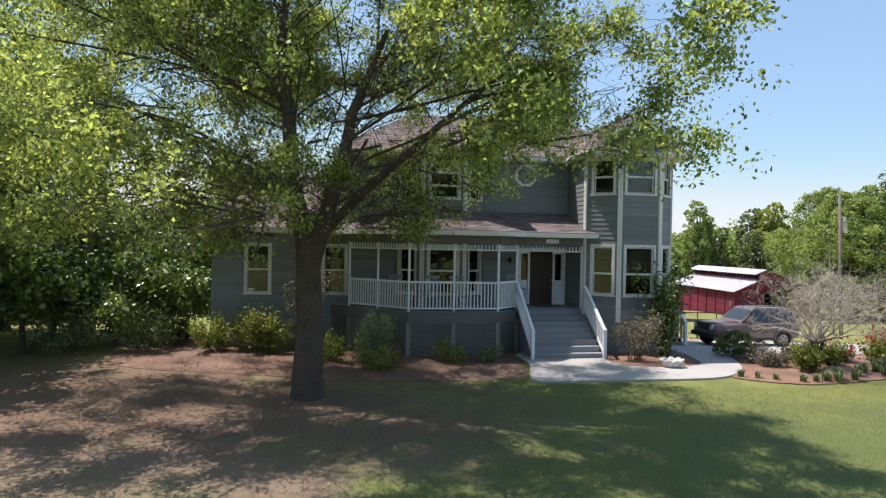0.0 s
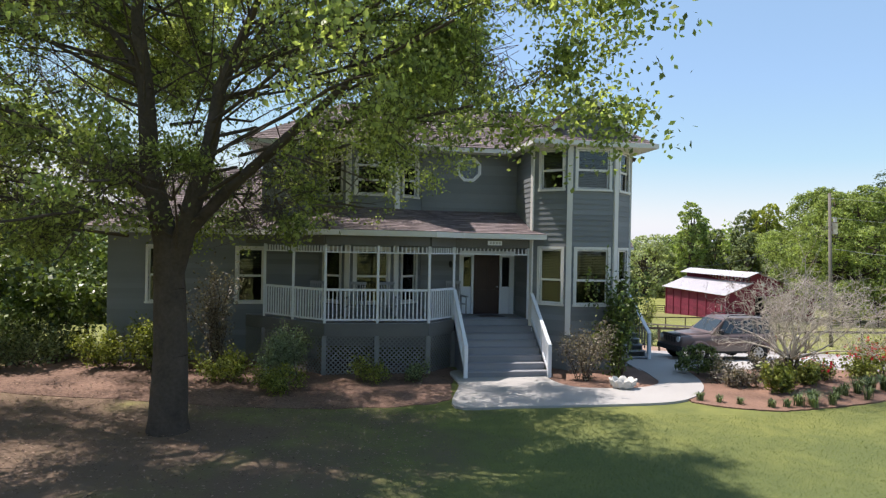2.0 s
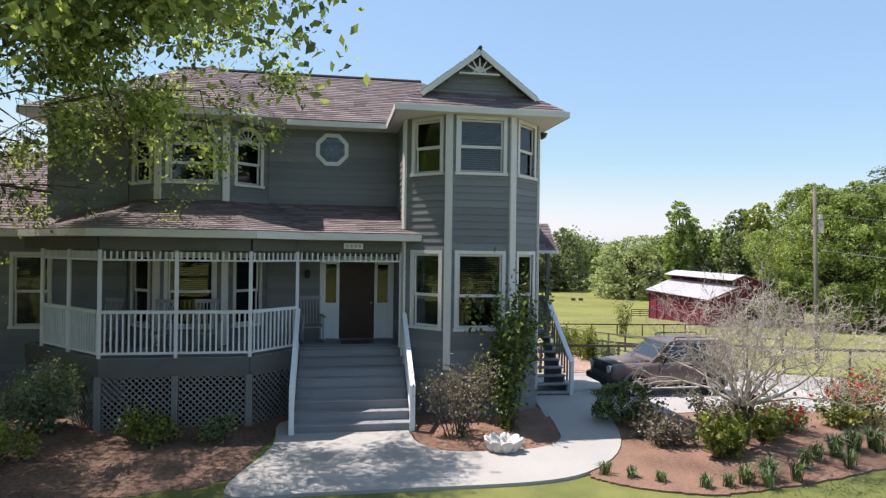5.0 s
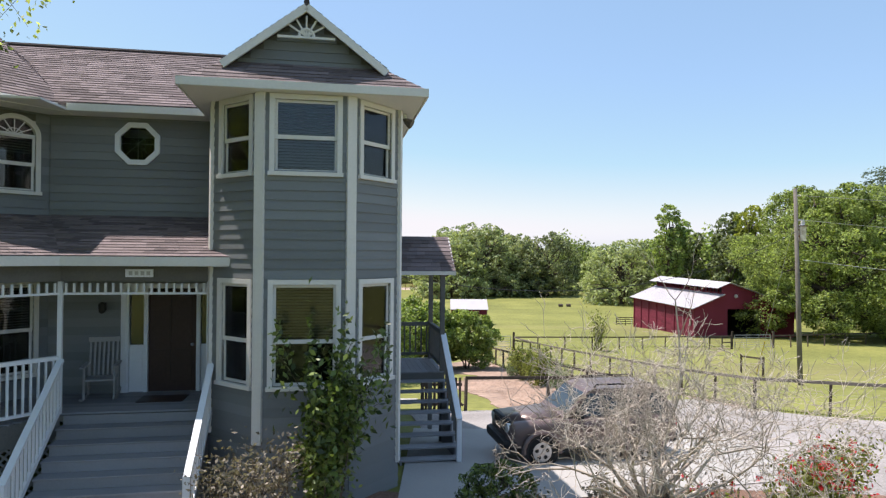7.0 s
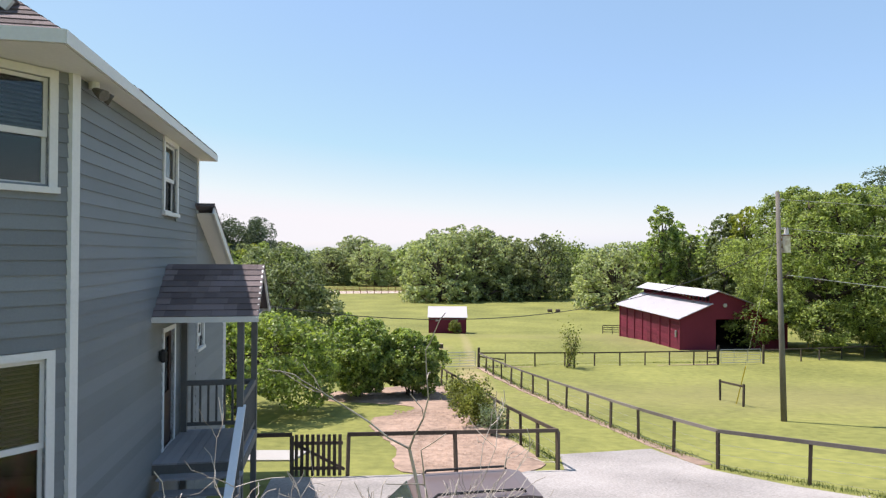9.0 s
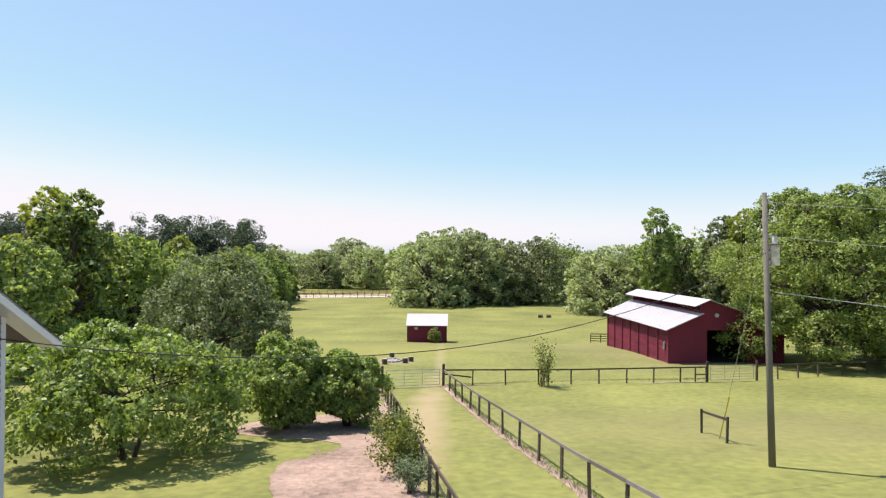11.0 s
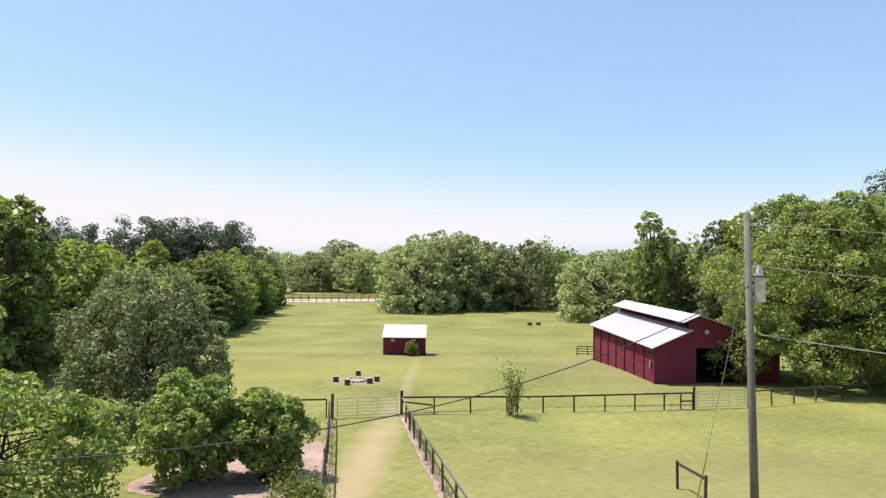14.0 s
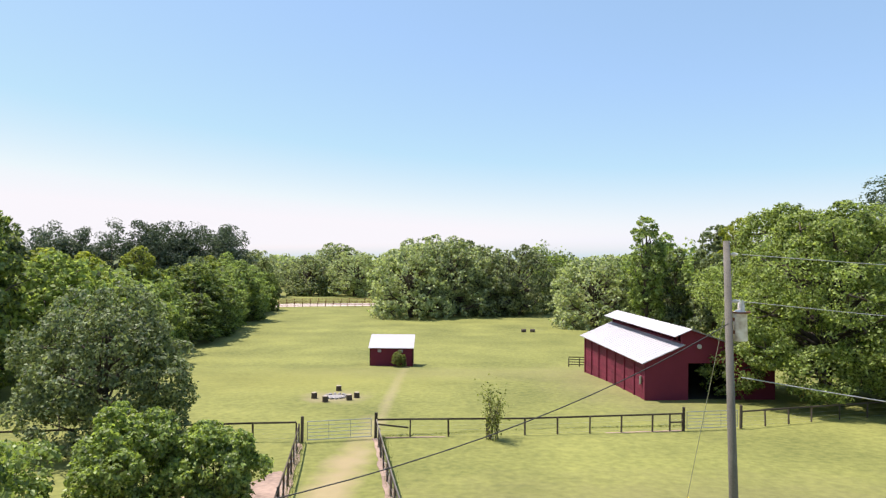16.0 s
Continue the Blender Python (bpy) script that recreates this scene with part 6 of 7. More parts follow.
# long limbs: over the walk, over the lawn, low in front of the trunk
# limbs above ten metres stay out of view, added to shade the ground
for at, d, ln, lift in (((0.6, -0.15, 4.9), (0.83, -0.5, 0.42), 9.6, -0.035), ((0.7, -0.2, 5.7), (0.8, -0.56, 0.42), 9.0, -0.03), ((0.75, -0.2, 6.4), (0.85, -0.4, 0.45), 8.6, -0.02), ((0.8, -0.2, 6.8), (0.75, -0.62, 0.6), 8.2, -0.03), ((-0.4, 0.05, 10.4), (1.00, 0.00, 0.20), 5.6, 0.0), ((-0.4, 0.05, 10.6), (-0.74, 0.68, 0.23), 5.5, 0.0), ((-0.4, 0.05, 10.8), (0.09, -1.00, 0.26), 5.4, 0.0), ((-0.4, 0.05, 11.1), (0.61, 0.79, 0.29), 5.2, 0.0), ((-0.4, 0.05, 11.3), (-0.98, -0.17, 0.32), 5.1, 0.0), ((-0.4, 0.05, 11.5), (0.84, -0.54, 0.35), 5.0, 0.0), ((-0.4, 0.05, 11.7), (-0.26, 0.97, 0.38), 4.9, 0.0), ((-0.4, 0.05, 11.9), (-0.46, -0.89, 0.41), 4.8, 0.0), ((-0.4, 0.05, 12.2), (0.94, 0.34, 0.44), 4.6, 0.0), ((-0.4, 0.05, 12.4), (-0.92, 0.38, 0.47), 4.5, 0.0), ((-0.4, 0.05, 12.6), (0.42, -0.91, 0.50), 4.4, 0.0), ((-0.4, 0.05, 12.8), (0.30, 0.95, 0.53), 4.3, 0.0), ((-0.4, 0.05, 13.0), (-0.86, -0.50, 0.56), 4.2, 0.0), ((-0.4, 0.05, 13.3), (0.98, -0.21, 0.59), 4.0, 0.0), ((0.9, -0.2, 7.2), (0.85, -0.2, 0.4), 7.0, -0.02), ((0.6, -0.15, 5.2), (0.62, -0.78, 0.5), 8.0, -0.03), ((0.9, -0.2, 6.2), (0.8, 0.3, 0.35), 6.6, -0.02), ((0.6, -0.1, 5.4), (0.6, 0.6, 0.35), 6.2, -0.02), ((0.6, -0.15, 5.6), (0.9, -0.1, 0.3), 6.4, -0.02), ((-0.6, 0.1, 7.5), (-0.3, 0.95, 0.28), 7.6, -0.02), ((-0.7, 0.1, 8.4), (-0.5, 0.85, 0.28), 7.4, -0.02), ((-0.6, 0.1, 9.0), (0.0, 1.0, 0.22), 7.2, -0.02), ((1.0, -0.2, 7.0), (0.95, 0.1, 0.35), 6.6, -0.02), ((1.2, -0.2, 7.6), (0.9, -0.35, 0.35), 7.0, -0.02), ((0.6, 0.0, 8.0), (0.5, 0.85, 0.28), 6.2, -0.02), ((1.5, -0.2, 8.6), (0.55, 0.8, 0.2), 5.6, -0.02), ((-0.7, 0.1, 9.4), (-0.35, 0.9, 0.2), 7.4, -0.02), ((2.5, -0.2, 6.3), (0.9, -0.1, 0.5), 4.8, -0.04), ((3.2, -0.25, 6.9), (0.85, -0.4, 0.45), 4.6, -0.04), ((3.6, -0.3, 7.3), (0.8, 0.2, 0.5), 4.0, -0.04), ((4.0, -0.3, 7.6), (0.9, -0.2, 0.2), 3.4, -0.06), ((-0.5, 0.0, 6.8), (-0.95, 0.1, 0.32), 8.4, -0.02), ((-0.6, 0.0, 7.6), (-0.9, -0.35, 0.3), 8.0, -0.02), ((-0.6, 0.0, 7.2), (-0.75, -0.6, 0.3), 7.4, -0.02), ((-0.7, 0.0, 8.2), (-0.95, 0.25, 0.3), 7.6, -0.02), ((-0.1, 0.0, 4.2), (-0.5, -0.75, 0.25), 4.8, -0.05), ((-0.2, 0.0, 4.6), (-0.85, -0.3, 0.3), 6.5, -0.03), ((-0.2, 0.0, 5.0), (-0.9, 0.3, 0.3), 6.5, -0.03), ((-0.2, 0.0, 4.6), (-0.75, -0.6, 0.25), 7.0, -0.04), ((-0.1, 0.0, 4.0), (-0.95, 0.05, 0.25), 6.0, -0.04), ((-0.1, -0.1, 4.3), (-0.2, -0.95, 0.25), 5.2, -0.05), ((-0.2, 0.0, 5.2), (-0.6, -0.75, 0.35), 6.4, -0.05), ((0.3, -0.1, 4.6), (0.3, -0.92, 0.3), 4.6, -0.05), ((-0.2, 0.1, 5.5), (-0.5, 0.85, 0.3), 6.5, -0.03), ((-0.1, 0.1, 6.5), (0.2, 0.95, 0.3), 6.8, -0.03), ((0.5, 0.0, 7.0), (0.6, 0.8, 0.35), 7.0, -0.03), ((0.2, 0.0, 4.6), (0.9, 0.2, 0.22), 4.6, -0.03), ((0.2, 0.1, 4.8), (0.6, 0.7, 0.2), 4.8, -0.03), ((0.2, 0.0, 4.4), (0.75, -0.5, 0.2), 3.8, -0.03), ((0.1, 0.1, 4.5), (-0.2, 0.9, 0.2), 4.6, -0.03)):
    grow(rng, at, d, ln, 0.042, 2, segs, tips, kids=(5, 12), bend=0.12, lift=lift, ratio=0.27, spread=0.9, steps=7)


def in_crown(p):
    """The crown's outline: its underside climbs towards the drive."""
    if p[0] < -0.4:
        under = 3.6
    elif p[1] > -2:
        under = 4.15 + 0.6 * max(0.0, p[0] - 2.9)
    else:
        under = 5.1 if p[0] > 7.2 else 4.3 + min(1.2, max(0.0, (p[0] - 2.5) / 1.5))
    reach = (8.7 if p[1] < -3 else 6.9) - 0.2 * max(0.0, p[2] - 6.2)
    return p[2] > under and p[0] < reach and p[1] < 7.4 and p[0] ** 2 + p[1] ** 2 < 112


# fine hanging twigs clothe the limbs
sprays, bases = [], np.array([(*g[3:6], g[7]) for g in segs[4:] if g[7] < 0.075])
over_walk = bases[(bases[:, 0] > 4.5) & (bases[:, 1] < -2)]
# extra twigs in the high crown, added to shade the porch bed
over_bed = bases[(bases[:, 2] > 9.2) & (bases[:, 1] > -1.0) & (bases[:, 0] > -2.5)]
round_trunk = bases[(np.hypot(bases[:, 0], bases[:, 1]) < 2.8) & (bases[:, 2] > 4.0) & (bases[:, 2] < 9.5)]
over_lawn = bases[(bases[:, 0] < -1.5) & (bases[:, 2] > 4.0)]
bases = np.concatenate([round_trunk[rng.integers(0, len(round_trunk), 1700)], over_lawn[rng.integers(0, len(over_lawn), 2600)], over_bed[rng.integers(0, len(over_bed), 1800)], bases[rng.integers(0, len(bases), 4600)], over_walk[rng.integers(0, len(over_walk), 1700)]])
for x, y, z, r in bases:
    d = rng.normal(size=3) * (0.6, 0.6, 0.3)
    d[2] -= 0.35
    d *= rng.uniform(0.45, 1.0) / np.linalg.norm(d)
    p = np.array([x, y, z])
    sprays.append((*p, *(p + d), 0.006, 0.003))
    tips.extend((p + d * 0.55, p + d))
tips = [t for t in tips if in_crown(t)]
segs = segs[:framework] + [g for g in segs[framework:] if (in_crown(g[3:6]) and (g[7] < 0.022 or g[3] < (7.2 if g[4] < -3 else 5.0))) and (g[3] < 6.2 or g[7] < 0.009) or (g[6] > 0.03 and math.hypot(g[3], g[4]) < 1.6 and g[5] > 4.4)] + [g for g in sprays if in_crown(g[3:6])]
segs = segs[:framework] + [g for g in segs[framework:] if g[3] < 7.3 and (not 0.009 < g[6] < 0.05 or g[5] > 7.5 or rng.random() < 0.5)]
gap = np.random.default_rng(15).random((64, 64, 64))


def clothed(t):
    """Leaves keep to the crown's outer layer, in clumps with gaps; the inside is bare."""
    if t[1] > 1.0 and t[2] > 8.5:
        return rng.random() < (0.85 if t[0] < -1 else 0.5)
    e = (t[0] / 8.4) ** 2 + (t[1] / 7.0) ** 2 + ((t[2] - 8.8) / 5.6) ** 2
    if t[2] < 5.4:
        keep = 0.4 if t[0] < -1.5 else 0.24
    elif t[0] < 1.5:
        keep = 0.74 if t[1] < -1 else 0.6 if t[2] > 6.8 or t[0] < -1.5 else 0.44
    else:
        keep = 0.36 if t[2] < 6.4 and t[0] < 4 else 0.48 if t[0] < 3.5 else 0.62
    # gaps line up with the sun, shaped to let dapples onto the lawn
    if gap[int((t[0] + 0.43 * t[2]) // 0.6) % 64, int((t[1] - 0.18 * t[2]) // 0.6) % 64, 0] < (0.15 if t[0] < -1 else 0.26 if t[0] < 3.5 else 0.1):
        return False
    return (e > 0.42 or rng.random() < 0.5) and gap[int(t[0] // 1.2) % 64, int(t[1] // 1.2) % 64, int(t[2] // 0.9) % 64] < keep


tips = [t for t in tips if clothed(t)]
tips = [tips[i] for i in rng.permutation(len(tips))[:31000]]
leafy_tree("shade_tree", Matrix.Translation((-1.1, 15.9, base)), "tall broad shade tree with fresh green spring leaves", "tree", BARK, LEAF_OAK, segs, tips, 16, 0.17, 0.097, 5, stems=13, forks=(4, 3, 3), sides=6, droop=0.5, width=0.58)

def clumps(rng, lobes, per_lobe, per_clump, clump=(0.26, 0.44), up=0.25, cull=0.72):
    """Leaf sprays on the outer clumps of a crown of lobes (centre, radii): their places and the ways they face."""
    L = np.array([(*c, *r) for c, r in lobes])
    pts, face = [], []
    for i in range(len(L)):
        c, r = L[i, :3], L[i, 3:]
        v = rng.normal(size=(per_lobe, 3))
        v[:, 2] += up
        v /= np.linalg.norm(v, axis=1, keepdims=True)
        p = c + v * r * rng.uniform(0.8, 1.04, (per_lobe, 1))
        keep = np.ones(per_lobe, bool)
        for j in range(len(L)):
            if j != i:
                keep &= np.linalg.norm((p - L[j, :3]) / L[j, 3:], axis=1) > cull
        p, v = p[keep], v[keep]
        rc = r.mean() * rng.uniform(*clump, (len(p), 1, 1))
        w = rng.normal(size=(len(p), per_clump, 3)) + v[:, None] * 0.6 + (0, 0, 0.35)
        w /= np.linalg.norm(w, axis=2, keepdims=True)
        q = p[:, None] + w * rc * rng.uniform(0.5, 1.1, (len(p), per_clump, 1)) * (1, 1, 0.75)
        pts.append(q.reshape(-1, 3))
        face.append((w + (0, 0, 0.25)).reshape(-1, 3))
    return np.concatenate(pts), np.concatenate(face)


def crown_lobes(rng, n, height, radius, foot, top=0.75, low=0.8, fat=(0.36, 0.54), flat=0.8, skirt=0):
    """Lobes of a rounded uneven crown from foot to height; top and low: how wide it is at both ends."""
    lobes = []
    for k in range(n):
        f = (k + 0.5) / n
        prof = (low + (1 - low) * min(1.0, f / 0.45)) if f < 0.45 else 1 - (1 - 0.35 * top) * ((f - 0.45) / 0.55) ** 1.6
        lr = radius * rng.uniform(*fat) * (0.75 + 0.25 * prof)
        ring = max(0.0, prof * radius - lr * 0.8) * rng.uniform(0.7, 1.1)
        a = k * 2.4 + rng.uniform(-0.4, 0.4)
        z = foot + lr * flat * 0.8 + (height - foot - 1.8 * lr * flat) * f + rng.uniform(-0.3, 0.3) * lr
        lobes.append((np.array([ring * math.cos(a), ring * math.sin(a), z]), np.array([lr, lr, lr * flat]) * rng.uniform(0.85, 1.15, 3)))
    for k in range(skirt):                            # boughs that hang low round the rim
        a = k * 2 * math.pi / skirt + rng.uniform(-0.25, 0.25)
        lr = radius * rng.uniform(*fat) * 0.8
        q = radius * rng.uniform(0.62, 0.88)
        lobes.append((np.array([q * math.cos(a), q * math.sin(a), foot + lr * rng.uniform(0.4, 1.0)]), np.array([lr, lr, lr * 0.9])))
    lobes.append((np.array([0, 0, foot + (height - foot) * 0.45]), np.array([radius * 0.6, radius * 0.6, (height - foot) * 0.36])))
    return lobes


def crowned_tree(name, x, y, height, radius, foot, leaf, label, seed, n=16, per_lobe=26, per_clump=18, size=0.4, category="tree", stems=1, group="", bark=None, width=0.6, up=0.15, clump=(0.26, 0.44), trunk=0.026, cull=0.72, lean=0.0, shape=None):
    """A tree with a trunk, limbs that reach each lobe, and a crown of leaf clumps with gaps between."""
    rng = np.random.default_rng(seed)
    lobes = crown_lobes(rng, n, height, radius, foot, **(shape or {}))
    segs = []
    for s in range(stems):
        a = s * 2 * math.pi / stems + 0.6
        off = np.array([math.cos(a), math.sin(a), 0]) * (0.08 * radius if stems > 1 else 0)
        mid = off * 2 + (lean, 0, foot + 0.12 * (height - foot))
        tip = off * 3 + (lean * 1.3, 0, foot + 0.7 * (height - foot))
        r0 = trunk * height / (1.5 if stems > 1 else 1.0)
        segs += [(*(off * 0.5 + (0, 0, -0.4)), *(off + (lean * 0.3, 0, 0.3)), r0 * 1.25, r0), (*(off + (lean * 0.3, 0, 0.3)), *mid, r0, r0 * 0.75), (*mid, *tip, r0 * 0.75, r0 * 0.25)]
        for c, r in lobes[s::stems]:
            at = mid + (tip - mid) * min(0.9, max(0.0, (c[2] - mid[2]) / max(0.1, tip[2] - mid[2]) * 0.7 * rng.uniform(0.4, 1)))
            m1 = (at + c) / 2 + rng.normal(size=3) * 0.08 * radius
            segs += [(*at, *m1, r0 * 0.4, r0 * 0.28), (*m1, *c, r0 * 0.28, r0 * 0.14)]
            for _ in range(3):
                v = rng.normal(size=3)
                segs.append((*c, *(c + v / np.linalg.norm(v) * r * 0.9), r0 * 0.13, r0 * 0.04))
    pts, face = clumps(rng, lobes, per_lobe, per_clump, clump, up, cull)
    keep = pts[:, 2] > 0.15
    t = thing(name, Matrix.Translation((x, y, gz(x, y))), label, category, group)
    o = new("trunk", limbs_mesh("trunk", segs, bark or BARK, 7))
    o.parent = t
    o = new("crown", leaves("crown", pts[keep], size, leaf, rng, 0.2, width, face[keep], 0.75))
    o.parent = t
    return t


def another(tree, x, y, turn, sx, sz):
    """The same kind of tree once more, turned and stretched."""
    return copy_thing(tree, Matrix.Translation((x, y, gz(x, y) - 0.1)) @ Matrix.Rotation(turn, 4, "Z") @ Matrix.Diagonal((sx, sx, sz, 1)))


crowned_tree("fruit_tree", 5.9, 45.9, 5.1, 4.6, 0.95, LEAF_FIG, "low spreading fruit tree with glossy green leaves", 21, n=26, per_lobe=56, per_clump=34, size=0.19, stems=3, clump=(0.24, 0.4), trunk=0.03, shape=dict(fat=(0.24, 0.36), top=1.2, low=0.9))
crowned_tree("fruit_tree", 10.5, 52.2, 4.6, 2.5, 0.35, LEAF_FIG, "bushy many-stemmed fruit tree on bare soil", 22, n=18, per_lobe=46, per_clump=30, size=0.18, stems=5, clump=(0.26, 0.46), trunk=0.02, shape=dict(fat=(0.24, 0.38), top=1.2, low=0.7))
crowned_tree("fruit_tree", 13.4, 53.0, 3.9, 2.2, 0.3, LEAF_FIG, "smaller bushy fruit tree on bare soil", 23, n=16, per_lobe=46, per_clump=30, size=0.18, stems=5, clump=(0.26, 0.48), trunk=0.02, shape=dict(fat=(0.24, 0.38), top=1.2, low=0.7))
crowned_tree("evergreen_tree", 2.5, 65.3, 9.4, 5.3, 0.5, LEAF_DARK, "dense dark evergreen tree with rounded crown", 24, n=30, per_lobe=46, per_clump=34, size=0.23, clump=(0.24, 0.4), shape=dict(fat=(0.26, 0.4), top=1.3, low=0.9))
crowned_tree("pasture_tree", 56.0, 83.4, 17.3, 10.0, 1.2, LEAF_BROAD, "huge spreading green tree beside the barn", 25, n=58, per_lobe=64, per_clump=44, size=0.26, clump=(0.24, 0.44), trunk=0.034, shape=dict(fat=(0.19, 0.3), top=1.4, low=1.0, skirt=13))
OAK = crowned_tree("live_oak", 14, 187, 17.5, 10.5, 0.6, LEAF_GREY, "wide grey-green live oak at the pasture's edge", 30, n=30, per_lobe=26, per_clump=16, size=0.7, group="live oaks", trunk=0.045, shape=dict(fat=(0.25, 0.38), top=1.4, low=1.0, skirt=9))
OAK_TALL = crowned_tree("live_oak", 23.5, 193, 20.5, 11, 1.2, LEAF_GREY, "wide grey-green live oak at the pasture's edge", 31, n=32, per_lobe=26, per_clump=16, size=0.7, group="live oaks", trunk=0.04, shape=dict(fat=(0.24, 0.36), top=1.3, low=0.9, skirt=6))
for k, (x, y, r, h) in enumerate(((33.5, 199, 1.0, 1.0), (42.5, 198, 0.9, 0.9), (28, 212, 1.0, 1.12), (16, 208, 1.0, 1.0), (55.5, 165, 0.92, 0.86), (-12, 271, 1.0, 0.82), (-30, 274, 1.0, 0.85), (5, 280, 1.1, 0.9), (-48, 262, 1.0, 0.95), (-22, 295, 1.2, 1.0), (20, 290, 1.1, 1.0))):
    another((OAK, OAK_TALL)[k % 2] if k != 4 else OAK, x, y, 1.3 * k + 0.7, r, h)
crowned_tree("poplar", 62.0, 152, 23.5, 3.9, 2.5, LEAF_WOOD, "narrow tall bright green poplar", 40, n=20, per_lobe=26, per_clump=18, size=0.6, shape=dict(fat=(0.42, 0.62), top=1.0, low=0.7, flat=1.2))
crowned_tree("round_bush", 16.9, 106.0, 2.0, 0.95, 0.1, LEAF_BUSH, "clipped round olive-green bush before the shed", 41, n=12, per_lobe=30, per_clump=14, size=0.14, category="bush", shape=dict(fat=(0.34, 0.5), top=1.4, low=0.9))

# trees added, mostly out of view, to shade the low wing
for k, (x, y, h, r, f) in enumerate(((-15.0, 18.0, 11.5, 5.0, 2.6), (-16.5, 26.5, 13.5, 5.6, 2.4), (-21.5, 21.0, 13.0, 5.6, 1.5), (-24.0, 14.0, 12.0, 5.2, 1.5))):
    crowned_tree("shade_tree", x, y, h, r, f, LEAF_OAK, "leafy green tree added to shade the lawn by the house", 90 + k, n=26, per_lobe=40, per_clump=26, size=0.24, group="lawn trees", shape=dict(fat=(0.24, 0.38), top=1.3, low=0.9))

# trees that edge the pasture, in four builds
KINDS = [crowned_tree("woodland_tree", x, y, h, r, f, leaf, lab, 70 + k, n=n, per_lobe=24, per_clump=15, size=0.52, group="trees along the pasture", shape=dict(fat=fat, top=top, low=0.9, skirt=5))
         for k, (x, y, h, r, f, leaf, n, fat, top, lab) in enumerate((
             (-16.5, 80, 15.5, 4.8, 1.0, LEAF_WOOD, 22, (0.28, 0.42), 1.2, "green broadleaf tree at the edge of the wood"),
             (-21.0, 84, 17.0, 4.4, 1.5, LEAF_LIME, 20, (0.26, 0.4), 0.9, "yellow-green broadleaf tree at the edge of the wood"),
             (-17.0, 93, 13.0, 5.2, 0.6, LEAF_WOOD, 24, (0.26, 0.38), 1.4, "spreading green tree at the edge of the wood"),
             (-23.0, 92, 16.0, 4.0, 1.2, LEAF_DARK, 20, (0.28, 0.42), 1.0, "dark green broadleaf tree at the edge of the wood")))]


def woods(name, spots, leaf, label, seed, cards=520, size=0.8, cone=False):
    """Woodland that nobody could count: crowns of leaf sprays on bare trunks."""
    rng = np.random.default_rng(seed)
    centres, sizes, segs, faces_to = [], [], [], []
    for x, y, h, r in spots:
        z = gz(x, y)
        segs.append((x, y, z - 0.5, x, y, z + h * 0.7, 0.012 * h + 0.06, 0.05))
        nl = 16
        for k in range(nl):
            if cone:
                f = (k + 0.5) / nl
                a = rng.uniform(0, 6.28)
                q = r * (0.25 + 0.6 * math.sin(math.pi * min(1.0, 0.25 + 0.8 * f)))
                c = np.array([q * math.cos(a), q * math.sin(a), h * (0.42 + 0.56 * f) + rng.normal() * 0.4])
                rad = np.array([1, 1, 0.55]) * r * rng.uniform(0.32, 0.55)
            else:
                v = rng.normal(size=3)
                v /= np.linalg.norm(v)
                lo = 0.40 if k % 3 else 0.2
                c = v * np.array([r, r, h * 0.3]) * 0.74 + (0, 0, h * (lo + 0.16))
                rad = np.array([r, r, h * 0.34]) * rng.uniform(0.22, 0.42)
            v = rng.normal(size=(cards // nl, 3))
            v /= np.linalg.norm(v, axis=1, keepdims=True)
            p = c + v * rad * rng.uniform(0.72, 1.0, (len(v), 1)) + rng.normal(size=v.shape) * 0.15
            p = p[p[:, 2] > 0.2]
            centres.append(p + (x, y, z))
            sizes.append(np.full((len(p), 1), size))
            faces_to.append((p - c) / rad + (0, 0, 0.45))
    centres, sizes = np.concatenate(centres), np.concatenate(sizes)
    t = thing(name, Matrix.Identity(4), label, "woods", kind="stuff")
    o = new("crowns", leaves("crowns", centres, sizes, leaf, rng, width=0.45 if cone else 0.65, facing=np.concatenate(faces_to)))
    o.parent = t
    o = new("trunks", limbs_mesh("trunks", segs, BARK, 5))
    o.parent = t


rr = random.Random(4)


def belt(points, n, depth, h, r):
    out = []
    for _ in range(n):
        i = rr.randrange(len(points) - 1)
        t = rr.random()
        x = points[i][0] + (points[i + 1][0] - points[i][0]) * t
        y = points[i][1] + (points[i + 1][1] - points[i][1]) * t
        dx, dy = points[i + 1][1] - points[i][1], -(points[i + 1][0] - points[i][0])
        ll = math.hypot(dx, dy)
        o = rr.random() ** 1.3 * depth
        out.append((x + dx / ll * o, y + dy / ll * o, h * rr.uniform(0.62, 1.15), r * rr.uniform(0.75, 1.2)))
    return out


# the darkest leaf material stands in for deep shade on this thicket
woods("thicket", [(-7.6, 24.2, 3.4, 1.6), (-9.4, 22.4, 4.2, 2.0), (-11.6, 20.6, 4.5, 2.2), (-10.4, 25.5, 6, 2.6), (-14.5, 18.0, 4.5, 2.4), (-13, 24.5, 7, 3), (-14, 21, 8, 3.2), (-17, 25, 9, 3.4), (-19, 19, 9, 3.4), (-23, 23, 10, 4), (-15, 30, 9, 3.5), (-26, 17, 10, 4), (-21, 30, 10, 4)], LEAF_CLIMB, "thicket beside the house with deep shade in its leaf colour", 60, 3600, 0.2)
# the belts lie to the right-hand side of each line
rt = random.Random(31)


